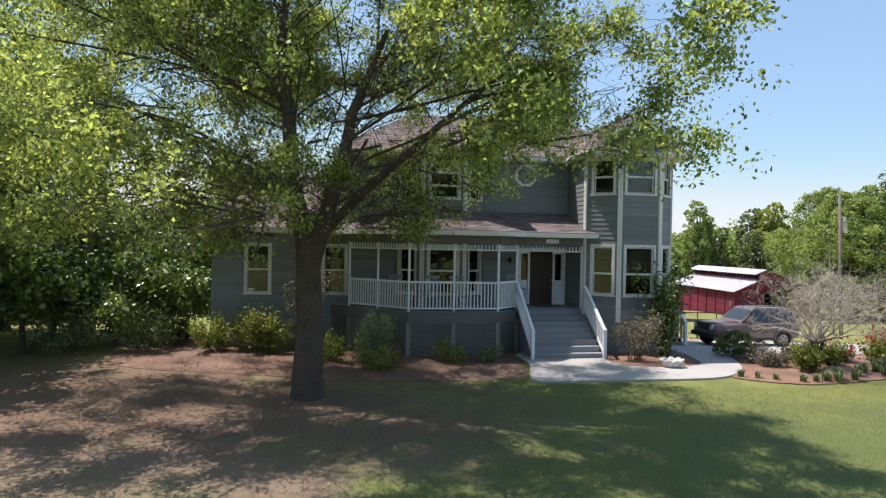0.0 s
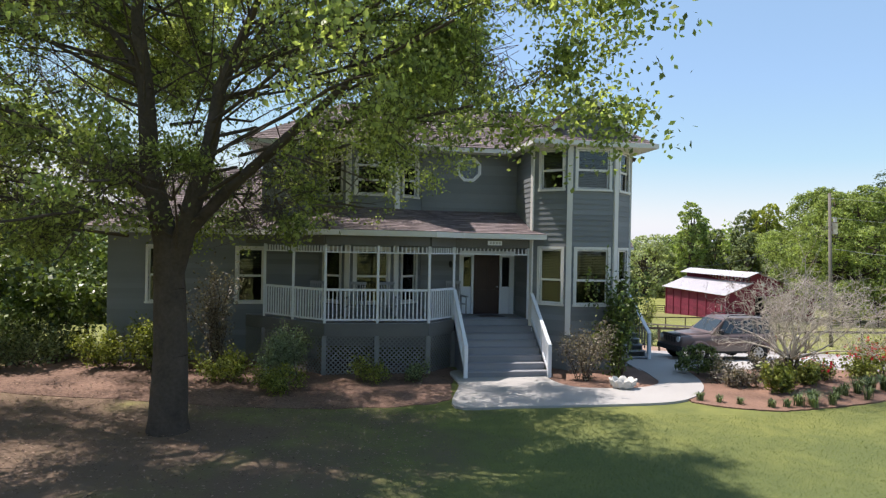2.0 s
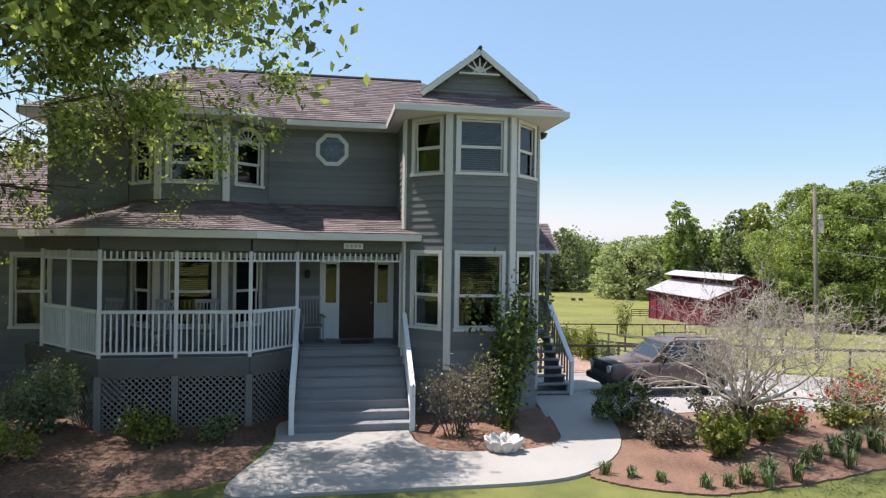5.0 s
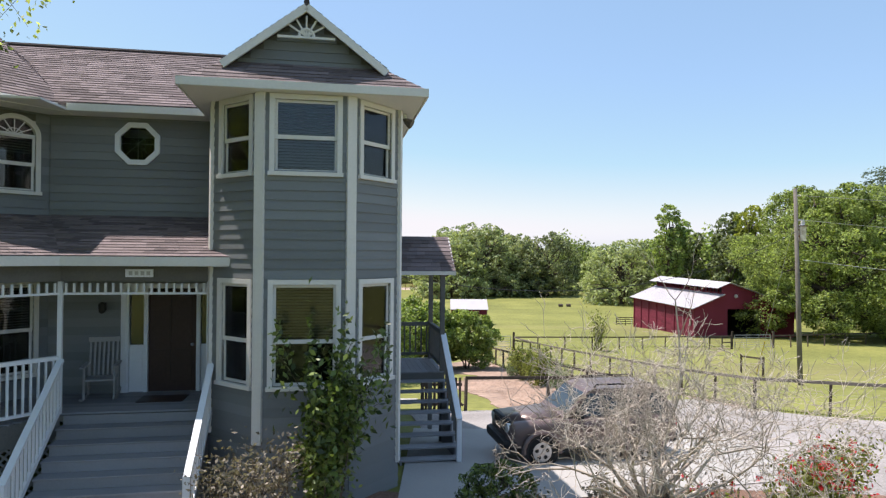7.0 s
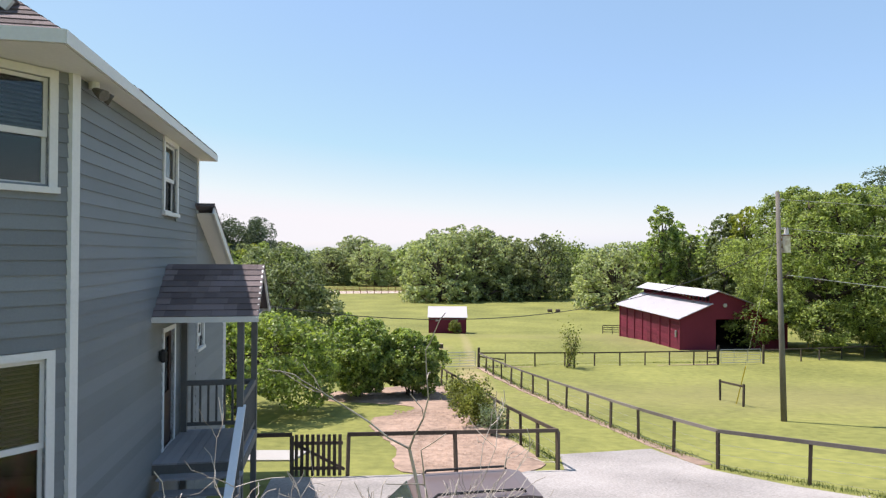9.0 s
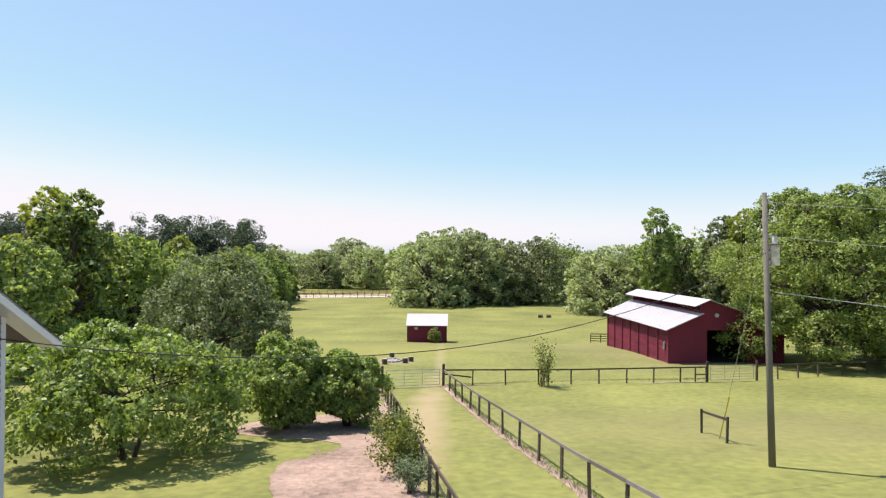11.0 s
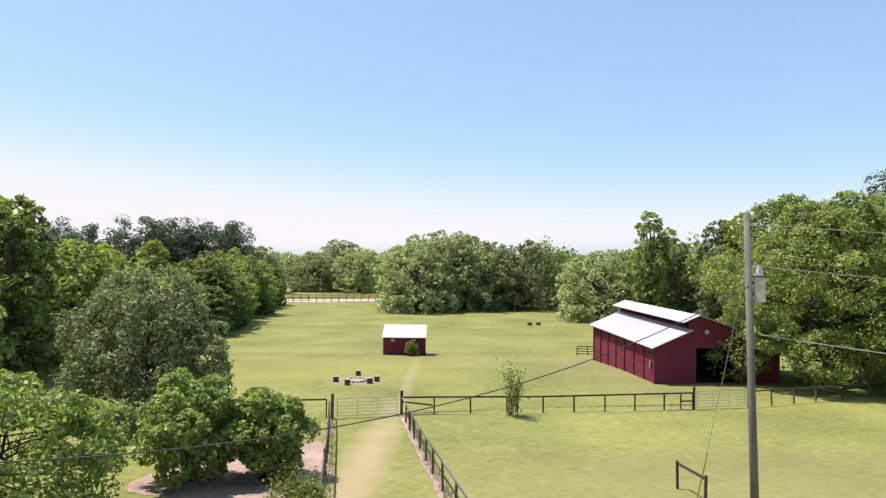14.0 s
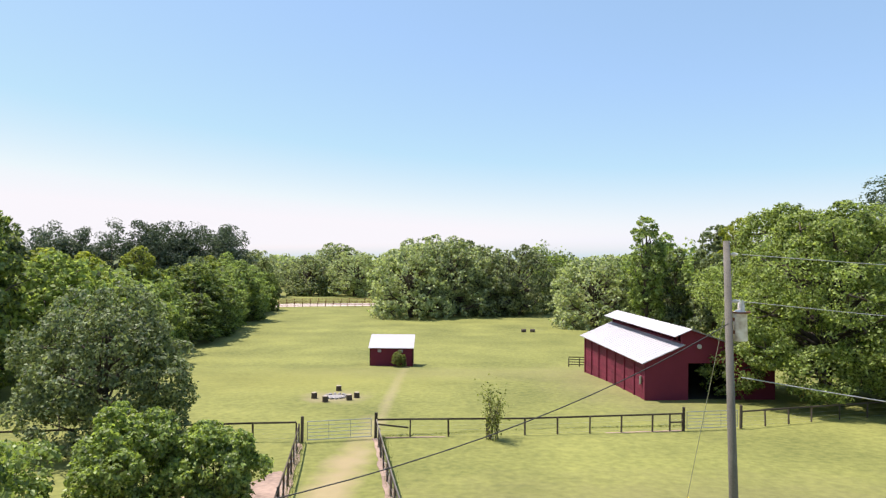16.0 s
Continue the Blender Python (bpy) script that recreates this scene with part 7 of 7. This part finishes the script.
def edge_row(points, spacing, back, h, r, kinds):
    """Trees one by one along a line, set back to its right-hand side."""
    for (x0, y0), (x1, y1) in zip(points, points[1:]):
        ln = math.hypot(x1 - x0, y1 - y0)
        n = max(1, round(ln / spacing))
        nx, ny = (y1 - y0) / ln, -(x1 - x0) / ln
        for i in range(n):
            t = (i + rt.uniform(0.25, 0.75)) / n
            o = back + rt.uniform(-1.5, 2.0)
            another(KINDS[rt.choice(kinds)], x0 + (x1 - x0) * t + nx * o, y0 + (y1 - y0) * t + ny * o, rt.uniform(0, 6.28), r * rt.uniform(0.85, 1.2), h * rt.uniform(0.82, 1.15))


LEFT = [(-29, 206), (-23, 165), (-21, 140), (-18, 118), (-16.5, 98)]
RIGHT = [(130, 95), (92, 108), (78, 126), (68, 150), (60, 186)]
edge_row(LEFT, 7.0, 0.5, 0.76, 1.0, (0, 0, 2, 2, 1))
edge_row(LEFT, 9.0, 7.5, 0.88, 1.05, (0, 1, 1, 2, 3))
edge_row(RIGHT, 8.0, 2.0, 1.02, 1.2, (0, 0, 2, 3))
edge_row(RIGHT, 11.0, 10.5, 1.25, 1.25, (0, 1, 0, 3))
edge_row([(-30, 40), (-29, 56), (-25, 70), (-20, 80)], 7.5, -3.0, 0.85, 1.0, (0, 1, 2, 3))
another(KINDS[2], -16.5, 72.5, 0.6, 0.9, 0.85)
another(KINDS[0], -22.0, 70.0, 2.1, 1.0, 1.15)
woods("woodland", belt(LEFT, 40, 30, 14.0, 4.8), LEAF_WOOD, "mixed green woodland along the pasture", 51, 700, 0.75)
woods("woodland", belt([(0, 236), (64, 222)][::-1], 34, 26, 21, 6.5), LEAF_WOOD, "mixed woodland behind the live oaks", 53, 700, 0.95)
woods("woodland", belt(RIGHT, 60, 34, 21.5, 5.4), LEAF_WOOD, "mixed green woodland behind the barn", 54, 700, 0.85)
woods("woodland", belt([(66, 100), (82, 88), (120, 70)][::-1], 30, 24, 17, 5), LEAF_WOOD, "green woodland beyond the fence", 55, 900, 0.65)
woods("pine_wood", belt([(-150, 200), (-75, 222), (-43, 233)][::-1], 190, 26, 23.0, 4.6), LEAF_PINE, "dark pine wood rising behind the green trees", 56, 900, 0.72, cone=True)
woods("pine_wood", [(88, 122, 26, 5), (93, 126, 28, 5.4), (98, 119, 27, 5), (104, 123, 28, 5.5), (110, 118, 29, 5.5), (118, 112, 27, 5)], LEAF_PINE, "tall dark pines beyond the barn", 57, 2000, 0.6, cone=True)
woods("far_woods", [(x + rr.uniform(-10, 10), 420 + rr.uniform(0, 380), rr.uniform(13, 20), 14) for x in np.linspace(-520, 640, 190)], LEAF_GREY, "blue-green wooded horizon", 58, 200, 3.6)
woods("far_woods", belt([(-130, 330), (-40, 318), (70, 300), (150, 290)][::-1], 70, 40, 14.5, 8.5), LEAF_GREY, "grey-green woods behind the paddock", 66, 420, 1.5)
woods("woodland", belt([(-34, 36), (-38, 50), (-34, 70)][::-1], 16, 14, 14, 4.6), LEAF_WOOD, "green woodland beside the house", 61, 900, 0.5)
woods("understorey", [(x, 206 + rr.uniform(-3, 6), rr.uniform(4, 6), 4.5) for x in np.linspace(6, 54, 14)], LEAF_GREY, "low bushy growth under the oaks", 63, 700, 0.6)
woods("understorey", belt(LEFT, 46, 8, 5.0, 3.0), LEAF_WOOD, "leafy edge of the wood", 64, 700, 0.42)
# stays out of view: added for the window reflections, dark needles to dim them
woods("woodland", belt([(-70, -40), (-20, -60), (60, -55), (120, -20)], 40, 20, 15, 6), LEAF_PINE, "unseen woodland added for the windows to reflect", 59, 420, 1.3)


def shrub(name, x, y, h, r, leaf, label, seed, n=900, size=0.085, category="shrub", stem=BARK, droop=0.1, flowers=None, zoff=0.03):
    rng = np.random.default_rng(seed)
    t = thing(name, Matrix.Translation((x, y, gz(x, y) + zoff)), label, category)
    segs, tips = [], []
    for k in range(12):
        a = rng.uniform(0, 2 * np.pi)
        grow(rng, (rng.normal() * 0.22 * r, rng.normal() * 0.22 * r, -0.05), (math.cos(a) * r / h * 0.9, math.sin(a) * r / h * 0.9, 1.0), h * rng.uniform(0.35, 0.85), 0.008 + 0.006 * h, 1, segs, tips, kids=(4,), ratio=0.45, spread=0.7, steps=3)
    o = new("stem", limbs_mesh("stem", segs, stem, 5))
    o.parent = t
    o["kind"] = "stuff"
    sg = np.array(segs)
    sg = sg[np.argsort(rng.random(len(sg)))]
    tips = np.concatenate([np.array(tips), (sg[:, 0:3] + sg[:, 3:6]) / 2, sg[:, 0:3] * 0.3 + sg[:, 3:6] * 0.7])
    tips = tips[tips[:, 2] > 0.12]
    tips[:, 2] = np.clip(tips[:, 2], 0.08, h)
    per = max(1, round(1.7 * n / len(tips)))
    c = np.repeat(tips, per, 0) + rng.normal(size=(len(tips) * per, 3)) * np.array([r, r, h]) * 0.13
    c[:, 2] = np.abs(c[:, 2])
    o = new("foliage", leaves("foliage", c, size, leaf, rng, droop))
    o.parent = t
    if flowers:
        f = c[c[:, 2] > h * 0.45]
        f = f[rng.integers(0, len(f), flowers)]
        f = np.repeat(f, 6, 0) + rng.normal(size=(flowers * 6, 3)) * 0.025
        o = new("bloom_cluster", leaves("bloom_cluster", f, 0.07, PETAL, rng, 0, 0.8))
        o.parent = t
        o["kind"] = "stuff"
    return t


for k, (x, y, h, r, leaf, n, size, lab) in enumerate((
        (-0.2, 21.2, 1.45, 1.05, LEAF_SAGE, 3600, 0.085, "grey-green feathery shrub before the porch"),
        (-1.5, 20.4, 0.9, 0.8, LEAF_BUSH, 1300, 0.09, "yellow-green low shrub in pine straw"),
        (0.3, 19.3, 0.75, 0.8, LEAF_BUSH, 1300, 0.08, "low yellow-green shrub at the bed's edge"),
        (-3.9, 21.6, 1.3, 0.9, LEAF_BUSH, 2200, 0.1, "lime-green broadleaf shrub by the wall"),
        (-2.3, 22.0, 2.7, 0.5, LEAF_RUST, 1700, 0.09, "tall thin sparse shrub before the window"),
        (-5.6, 21.8, 1.1, 0.9, LEAF_BUSH, 1500, 0.1, "green shrub beside the low wing"),
        (-8.0, 22.0, 1.6, 1.3, LEAF_DARK, 2200, 0.11, "dark green shrub in the shade"),
        (-10.5, 21.5, 1.8, 1.5, LEAF_DARK, 2200, 0.11, "dark shaded shrub at the lawn's edge"),
        (2.7, 20.6, 0.7, 0.6, LEAF_BUSH, 700, 0.08, "small dark shrub before the lattice"),
        (3.9, 20.9, 0.6, 0.5, LEAF_DARK, 500, 0.08, "small dark shrub beside the steps"),
        (10.0, 21.8, 2.75, 0.3, LEAF_CLIMB, 3600, 0.12, "tall climbing shrub against the bay"),
        (8.85, 21.35, 1.55, 0.62, LEAF_RUST, 1400, 0.075, "purple-leaved shrub below the bay window"),
        (13.1, 21.0, 0.85, 0.65, LEAF_RUST, 1200, 0.08, "brownish low shrub in the mulch"),
        (14.2, 20.4, 0.85, 0.5, LEAF_BUSH, 1100, 0.13, "broad-leaved yellow-green plant under the bare tree"),
        (15.4, 21.4, 0.65, 0.5, LEAF_BUSH, 700, 0.12, "leafy yellow-green plant beside the bare tree"),
        (14.9, 22.4, 0.75, 0.75, LEAF_RUST, 1300, 0.08, "brown-green low shrub before the parking slab"),
        (16.4, 22.3, 0.7, 0.7, LEAF_RUST, 900, 0.08, "brown-green shrub in the mulch"),
        (17.6, 22.4, 0.75, 0.6, LEAF_BUSH, 800, 0.1, "mixed green shrub in the mulch"),
        (16.7, 44.0, 1.7, 0.9, LEAF_BUSH, 2200, 0.12, "yellow-green garden shrub by the fence"),
        (16.3, 46.6, 1.6, 0.9, LEAF_BUSH, 2200, 0.12, "yellow-green garden shrub by the fence"),
        (15.9, 48.8, 1.3, 0.7, LEAF_SAGE, 1400, 0.1, "pale green garden shrub by the fence"),
        (25.7, 68.3, 3.3, 0.85, LEAF_BUSH, 420, 0.17, "thin young tree by the cross fence"),
        (17.3, 41.4, 1.2, 0.6, LEAF_SAGE, 700, 0.1, "pale green garden shrub by the fence"))):
    shrub("shrub", x, y, h, r, leaf, lab, 100 + k, n, size)
crowned_tree("clipped_bush", 12.7, 22.5, 1.0, 0.62, 0.02, LEAF_CLIMB, "clipped dark round bush at the slab's corner", 139, n=14, per_lobe=40, per_clump=16, size=0.07, category="bush", shape=dict(fat=(0.4, 0.55), top=1.6, low=1.0))
shrub("rose_bush", 18.4, 22.75, 1.25, 0.95, LEAF_BUSH, "rose bush covered in red blooms", 140, 1800, 0.075, "rose", flowers=110)
shrub("rose_bush", 16.1, 21.95, 0.75, 0.5, LEAF_BUSH, "small rose bush with red blooms", 141, 500, 0.07, "rose", flowers=26)


def clump(x, y, h, seed, n=46):
    """A clump of strap leaves."""
    rng = np.random.default_rng(seed)
    a = rng.uniform(0, 2 * np.pi, n)
    lean = rng.uniform(0.15, 0.8, n)
    vs, fs = [], []
    for i in range(n):
        d = np.array([math.cos(a[i]), math.sin(a[i]), 0])
        s = np.array([-d[1], d[0], 0]) * 0.011
        hh = h * rng.uniform(0.7, 1.1)
        p = [d * rng.uniform(0, 0.12), d * (0.04 + lean[i] * hh * 0.45) + (0, 0, hh * 0.75), d * (0.04 + lean[i] * hh * 1.05) + (0, 0, hh * (1.0 - lean[i] * 0.5))]
        b = len(vs)
        vs += [p[0] - s, p[0] + s, p[1] + s, p[1] - s, p[2] + s * 0.2, p[2] - s * 0.2]
        fs += [(b, b + 1, b + 2, b + 3), (b + 3, b + 2, b + 4, b + 5)]
    me = raw_mesh("lily_clump", np.array(vs), np.array(fs), STRAP)
    ob = new("lily_clump", me)
    ob.location = (x, y, gz(x, y) + 0.04)
    tagged(ob, "clump of green strap leaves edging the bed", "plant", "strap-leaf clumps")


rc = random.Random(9)
k = 0
for x, y, h in ((11.5, 19.3, 0.24), (12.0, 19.05, 0.22), (12.5, 18.95, 0.2), (13.0, 18.8, 0.25), (13.5, 18.75, 0.24), (14.0, 18.9, 0.26), (14.3, 19.1, 0.42), (13.8, 18.95, 0.4), (15.4, 19.8, 0.4), (15.8, 20.05, 0.4), (16.3, 20.3, 0.5), (16.9, 20.6, 0.5), (17.5, 20.9, 0.5), (18.2, 21.2, 0.45), (18.9, 21.5, 0.45), (19.6, 21.8, 0.45), (14.5, 19.25, 0.38), (14.9, 19.0, 0.4), (14.1, 18.85, 0.36), (16.2, 19.7, 0.4), (17.1, 20.95, 0.4), (17.3, 20.7, 0.4)):
    clump(x + rc.uniform(-0.1, 0.1), y + rc.uniform(-0.1, 0.1), h, 200 + k, 90 if h > 0.4 else 40)
    k += 1

# the leafless tree before the car
rng = np.random.default_rng(77)
segs, tips = [], []
for k in range(24):
    a = k * 2.4
    el = (0.35, 0.75, 1.15)[k % 3] + rng.uniform(-0.1, 0.1)
    d = (math.cos(a) * math.cos(el), math.sin(a) * math.cos(el), math.sin(el))
    grow(rng, (0.12 * d[0], 0.12 * d[1], 0.85), d, (1.55, 1.5, 1.35)[k % 3] * rng.uniform(0.7, 1.25), 0.04, 4, segs, tips, kids=(3, 4, 4, 4), bend=0.6, lift=0.015, ratio=0.63, spread=1.05, steps=3)
grow(rng, (0.0, 0.0, 0.9), (0.12, 0, 1), 3.0, 0.03, 2, segs, tips, kids=(3, 5), bend=0.3, lift=0.05, ratio=0.3, spread=0.6, steps=5)
segs = [g for g in segs if g[5] > 0.9 + 0.12 * math.hypot(g[3], g[4]) and math.hypot(g[3] * (1.4 if g[3] < 0 else 1.0), g[4]) < 3.15]
for a, b in (((0, 0, -0.2, 0.11), (0.04, 0, 0.3, 0.08)), ((0.04, 0, 0.3, 0.08), (0, 0, 0.95, 0.06)), ((0.0, 0.02, -0.2, 0.09), (-0.16, 0.05, 1.0, 0.045)), ((0.02, 0, -0.2, 0.09), (0.22, -0.03, 1.05, 0.045))):
    segs.append((*a[:3], *b[:3], a[3], b[3]))
s = np.array(segs)
s[:, 6:8] = np.maximum(s[:, 6:8], 0.0036)
bt = thing("bare_tree", Matrix.Translation((14.78, 21.0, gz(14, 20.9) + 0.03)), "small leafless tree with a tangle of bleached twigs", "tree")
o = new("twig_tangle", limbs_mesh("twig_tangle", s[:-4], DEADWOOD, 3))
o.parent = bt
o["kind"] = "stuff"
o = new("trunk", limbs_mesh("trunk", s[-4:], BARK, 8))
o.parent = bt

# grass blades on the near lawn, fallen leaves under the tree
rng = np.random.default_rng(3)
n = 190000
gx_ = rng.uniform(-9, 19, n)
gy_ = rng.uniform(3.5, 19.2, n)
keep = ((gx_ + 2.5) / 8.5) ** 2 + ((gy_ - 14.5) / 4.6) ** 2 + rng.normal(size=n) * 0.3 > 0.9
keep &= ~((gy_ > 18.0) & (gx_ < 13))
gx_, gy_ = gx_[keep], gy_[keep]
n = len(gx_)
gz_ = ground_z(gx_, gy_) - 0.005
a = rng.uniform(0, 2 * np.pi, n)
hh = rng.uniform(0.018, 0.045, n)
w = 0.005
b0 = np.stack([gx_ - np.cos(a) * w, gy_ - np.sin(a) * w, gz_], 1)
b1 = np.stack([gx_ + np.cos(a) * w, gy_ + np.sin(a) * w, gz_], 1)
tp = np.stack([gx_ + rng.normal(size=n) * 0.025, gy_ + rng.normal(size=n) * 0.025, gz_ + hh], 1)
BLADE = material("grass_blades", (0.095, 0.13, 0.04), 0.75, vary=0.35, fine=5, coarse=0.12, random_by="island", tint=(0.165, 0.19, 0.06), leafy=0.3)
tagged(new("grass", raw_mesh("grass", np.stack([b0, b1, tp], 1).reshape(-1, 3), np.arange(n * 3).reshape(-1, 3), BLADE)), "short mown lawn grass blades", "grass", kind="stuff")
def fence_strip(a, b, w):
    d = Vector((b[0] - a[0], b[1] - a[1])).normalized()
    side = Vector((-d.y, d.x)) * w
    n = 14
    left = [Vector(a).lerp(Vector(b), k / n) + side * EDGE.uniform(0.5, 1.2) for k in range(n + 1)]
    right = [Vector(a).lerp(Vector(b), k / n) - side * EDGE.uniform(0.5, 1.2) for k in range(n, -1, -1)]
    drape("fence_strip", [tuple(p) for p in left + right], 0.012, DIRT, "strip of bare brown earth under the fence", "ground")


for p, q, w in (((23.5, 36.4), (21.95, 45.9), 0.28), ((21.95, 45.9), (20.6, 54.0), 0.28), ((20.6, 54.0), (18.25, 68.4), 0.26), ((18.4, 68.6), (27.9, 69.4), 0.12), ((27.9, 69.4), (38.9, 71.4), 0.12), ((16.2, 51.6), (13.65, 67.0), 0.25)):
    fence_strip(p, q, w)

def scatter(name, inside, mat, label, category, n, lo, hi, seed, lift=0.03):
    """Small three-sided lumps that lie on the ground inside a stretch (x0, y0, x1, y1)."""
    g = np.random.default_rng(seed)
    x, y = g.uniform(inside[0], inside[2], n), g.uniform(inside[1], inside[3], n)
    r = g.uniform(lo, hi, n)
    a = g.uniform(0, 6.28, n)
    z = ground_z(x, y) + lift
    ring = [np.stack([x + r * np.cos(a + k * 2.094), y + r * np.sin(a + k * 2.094) * 0.8, z - 0.01], 1) for k in range(3)]
    v = np.stack(ring + [np.stack([x, y, z + r * 0.55], 1)], 1).reshape(-1, 3)
    i = np.arange(n)[:, None] * 4
    f = np.concatenate([np.concatenate([i + p, i + q, i + 3], 1) for p, q in ((0, 1), (1, 2), (2, 0))])
    tagged(new(name, raw_mesh(name, v, f, mat)), label, category, kind="stuff")


for k, area in enumerate(((14.4, 35.6, 17.8, 41.0), (13.0, 40.5, 17.0, 47.5), (9.2, 50.6, 15.5, 54.5))):
    scatter("soil_clods", area, DIRT, "loose clods on the bare garden soil", "soil", 900, 0.03, 0.11, 300 + k)
scatter("gravel", (19.6, 24.8, 26.0, 32.5), GRAVEL, "loose stones on the gravel driveway", "gravel", 2500, 0.015, 0.045, 310)
scatter("gravel", (19.4, 31.0, 23.0, 37.5), GRAVEL, "loose stones on the gravel driveway", "gravel", 1500, 0.015, 0.045, 311)

# taller unmown grass along the fences and the drive
lines = [((29.8, 27.6), (25.2, 33.8)), ((25.2, 33.8), (23.7, 36.0)), ((23.5, 37.5), (22.0, 46.0)), ((22.0, 46.0), (20.7, 54.0)), ((20.7, 54.0), (18.62, 68.9)), ((18.62, 68.9), (31.1, 71.6)), ((31.1, 71.6), (39.7, 72.8)), ((13.7, 67.2), (16.3, 51.6)), ((16.3, 51.6), (18.85, 37.0))]
pts = []
for (x0, y0), (x1, y1) in lines:
    m = int(math.hypot(x1 - x0, y1 - y0) * 90)
    t = rng.random(m)
    pts.append(np.stack([x0 + (x1 - x0) * t + rng.normal(size=m) * 0.16, y0 + (y1 - y0) * t + rng.normal(size=m) * 0.16], 1))
tall = np.concatenate([np.full(len(p), 0.15) for p in pts])
pts = np.concatenate(pts)
n = len(pts)
zz = ground_z(pts[:, 0], pts[:, 1]) - 0.01
a = rng.uniform(0, 2 * np.pi, n)
hh = tall * rng.uniform(0.5, 1.2, n)
side = np.stack([np.cos(a), np.sin(a), np.zeros(n)], 1) * 0.012
foot = np.stack([pts[:, 0], pts[:, 1], zz], 1)
tp = foot + np.stack([rng.normal(size=n) * 0.3 * hh, rng.normal(size=n) * 0.3 * hh, hh], 1)
tagged(new("tall_grass", raw_mesh("tall_grass", np.stack([foot - side, foot + side, tp], 1).reshape(-1, 3), np.arange(n * 3).reshape(-1, 3), BLADE)), "rough green grass along the fences", "grass", kind="stuff")
n = 13000
px = np.stack([rng.normal(-2.0, 5.0, n), rng.normal(15.8, 3.2, n)], 1)
px = px[(px[:, 1] > 5) & (px[:, 1] < 24.3) & (px[:, 0] < 4.6) & (px[:, 0] > -14)]
c = np.concatenate([px, (ground_z(px[:, 0], px[:, 1]) + 0.045)[:, None]], 1)
LITTER = material("dry_leaf_litter", (0.15, 0.095, 0.07), 0.9, vary=0.5, random_by="island", tint=(0.22, 0.15, 0.115))
me = leaves("leaf_litter", c, 0.065, LITTER, rng, 0)
co = np.empty(len(me.vertices) * 3, np.float32)
me.vertices.foreach_get("co", co)
co = co.reshape(-1, 3)
zc = np.repeat(c[:, 2], 4)
co[:, 2] = zc + (co[:, 2] - zc) * 0.3
me.vertices.foreach_set("co", co.ravel())
tagged(new("leaf_litter", me), "brown fallen leaves scattered under the tree", "leaf litter", kind="stuff")
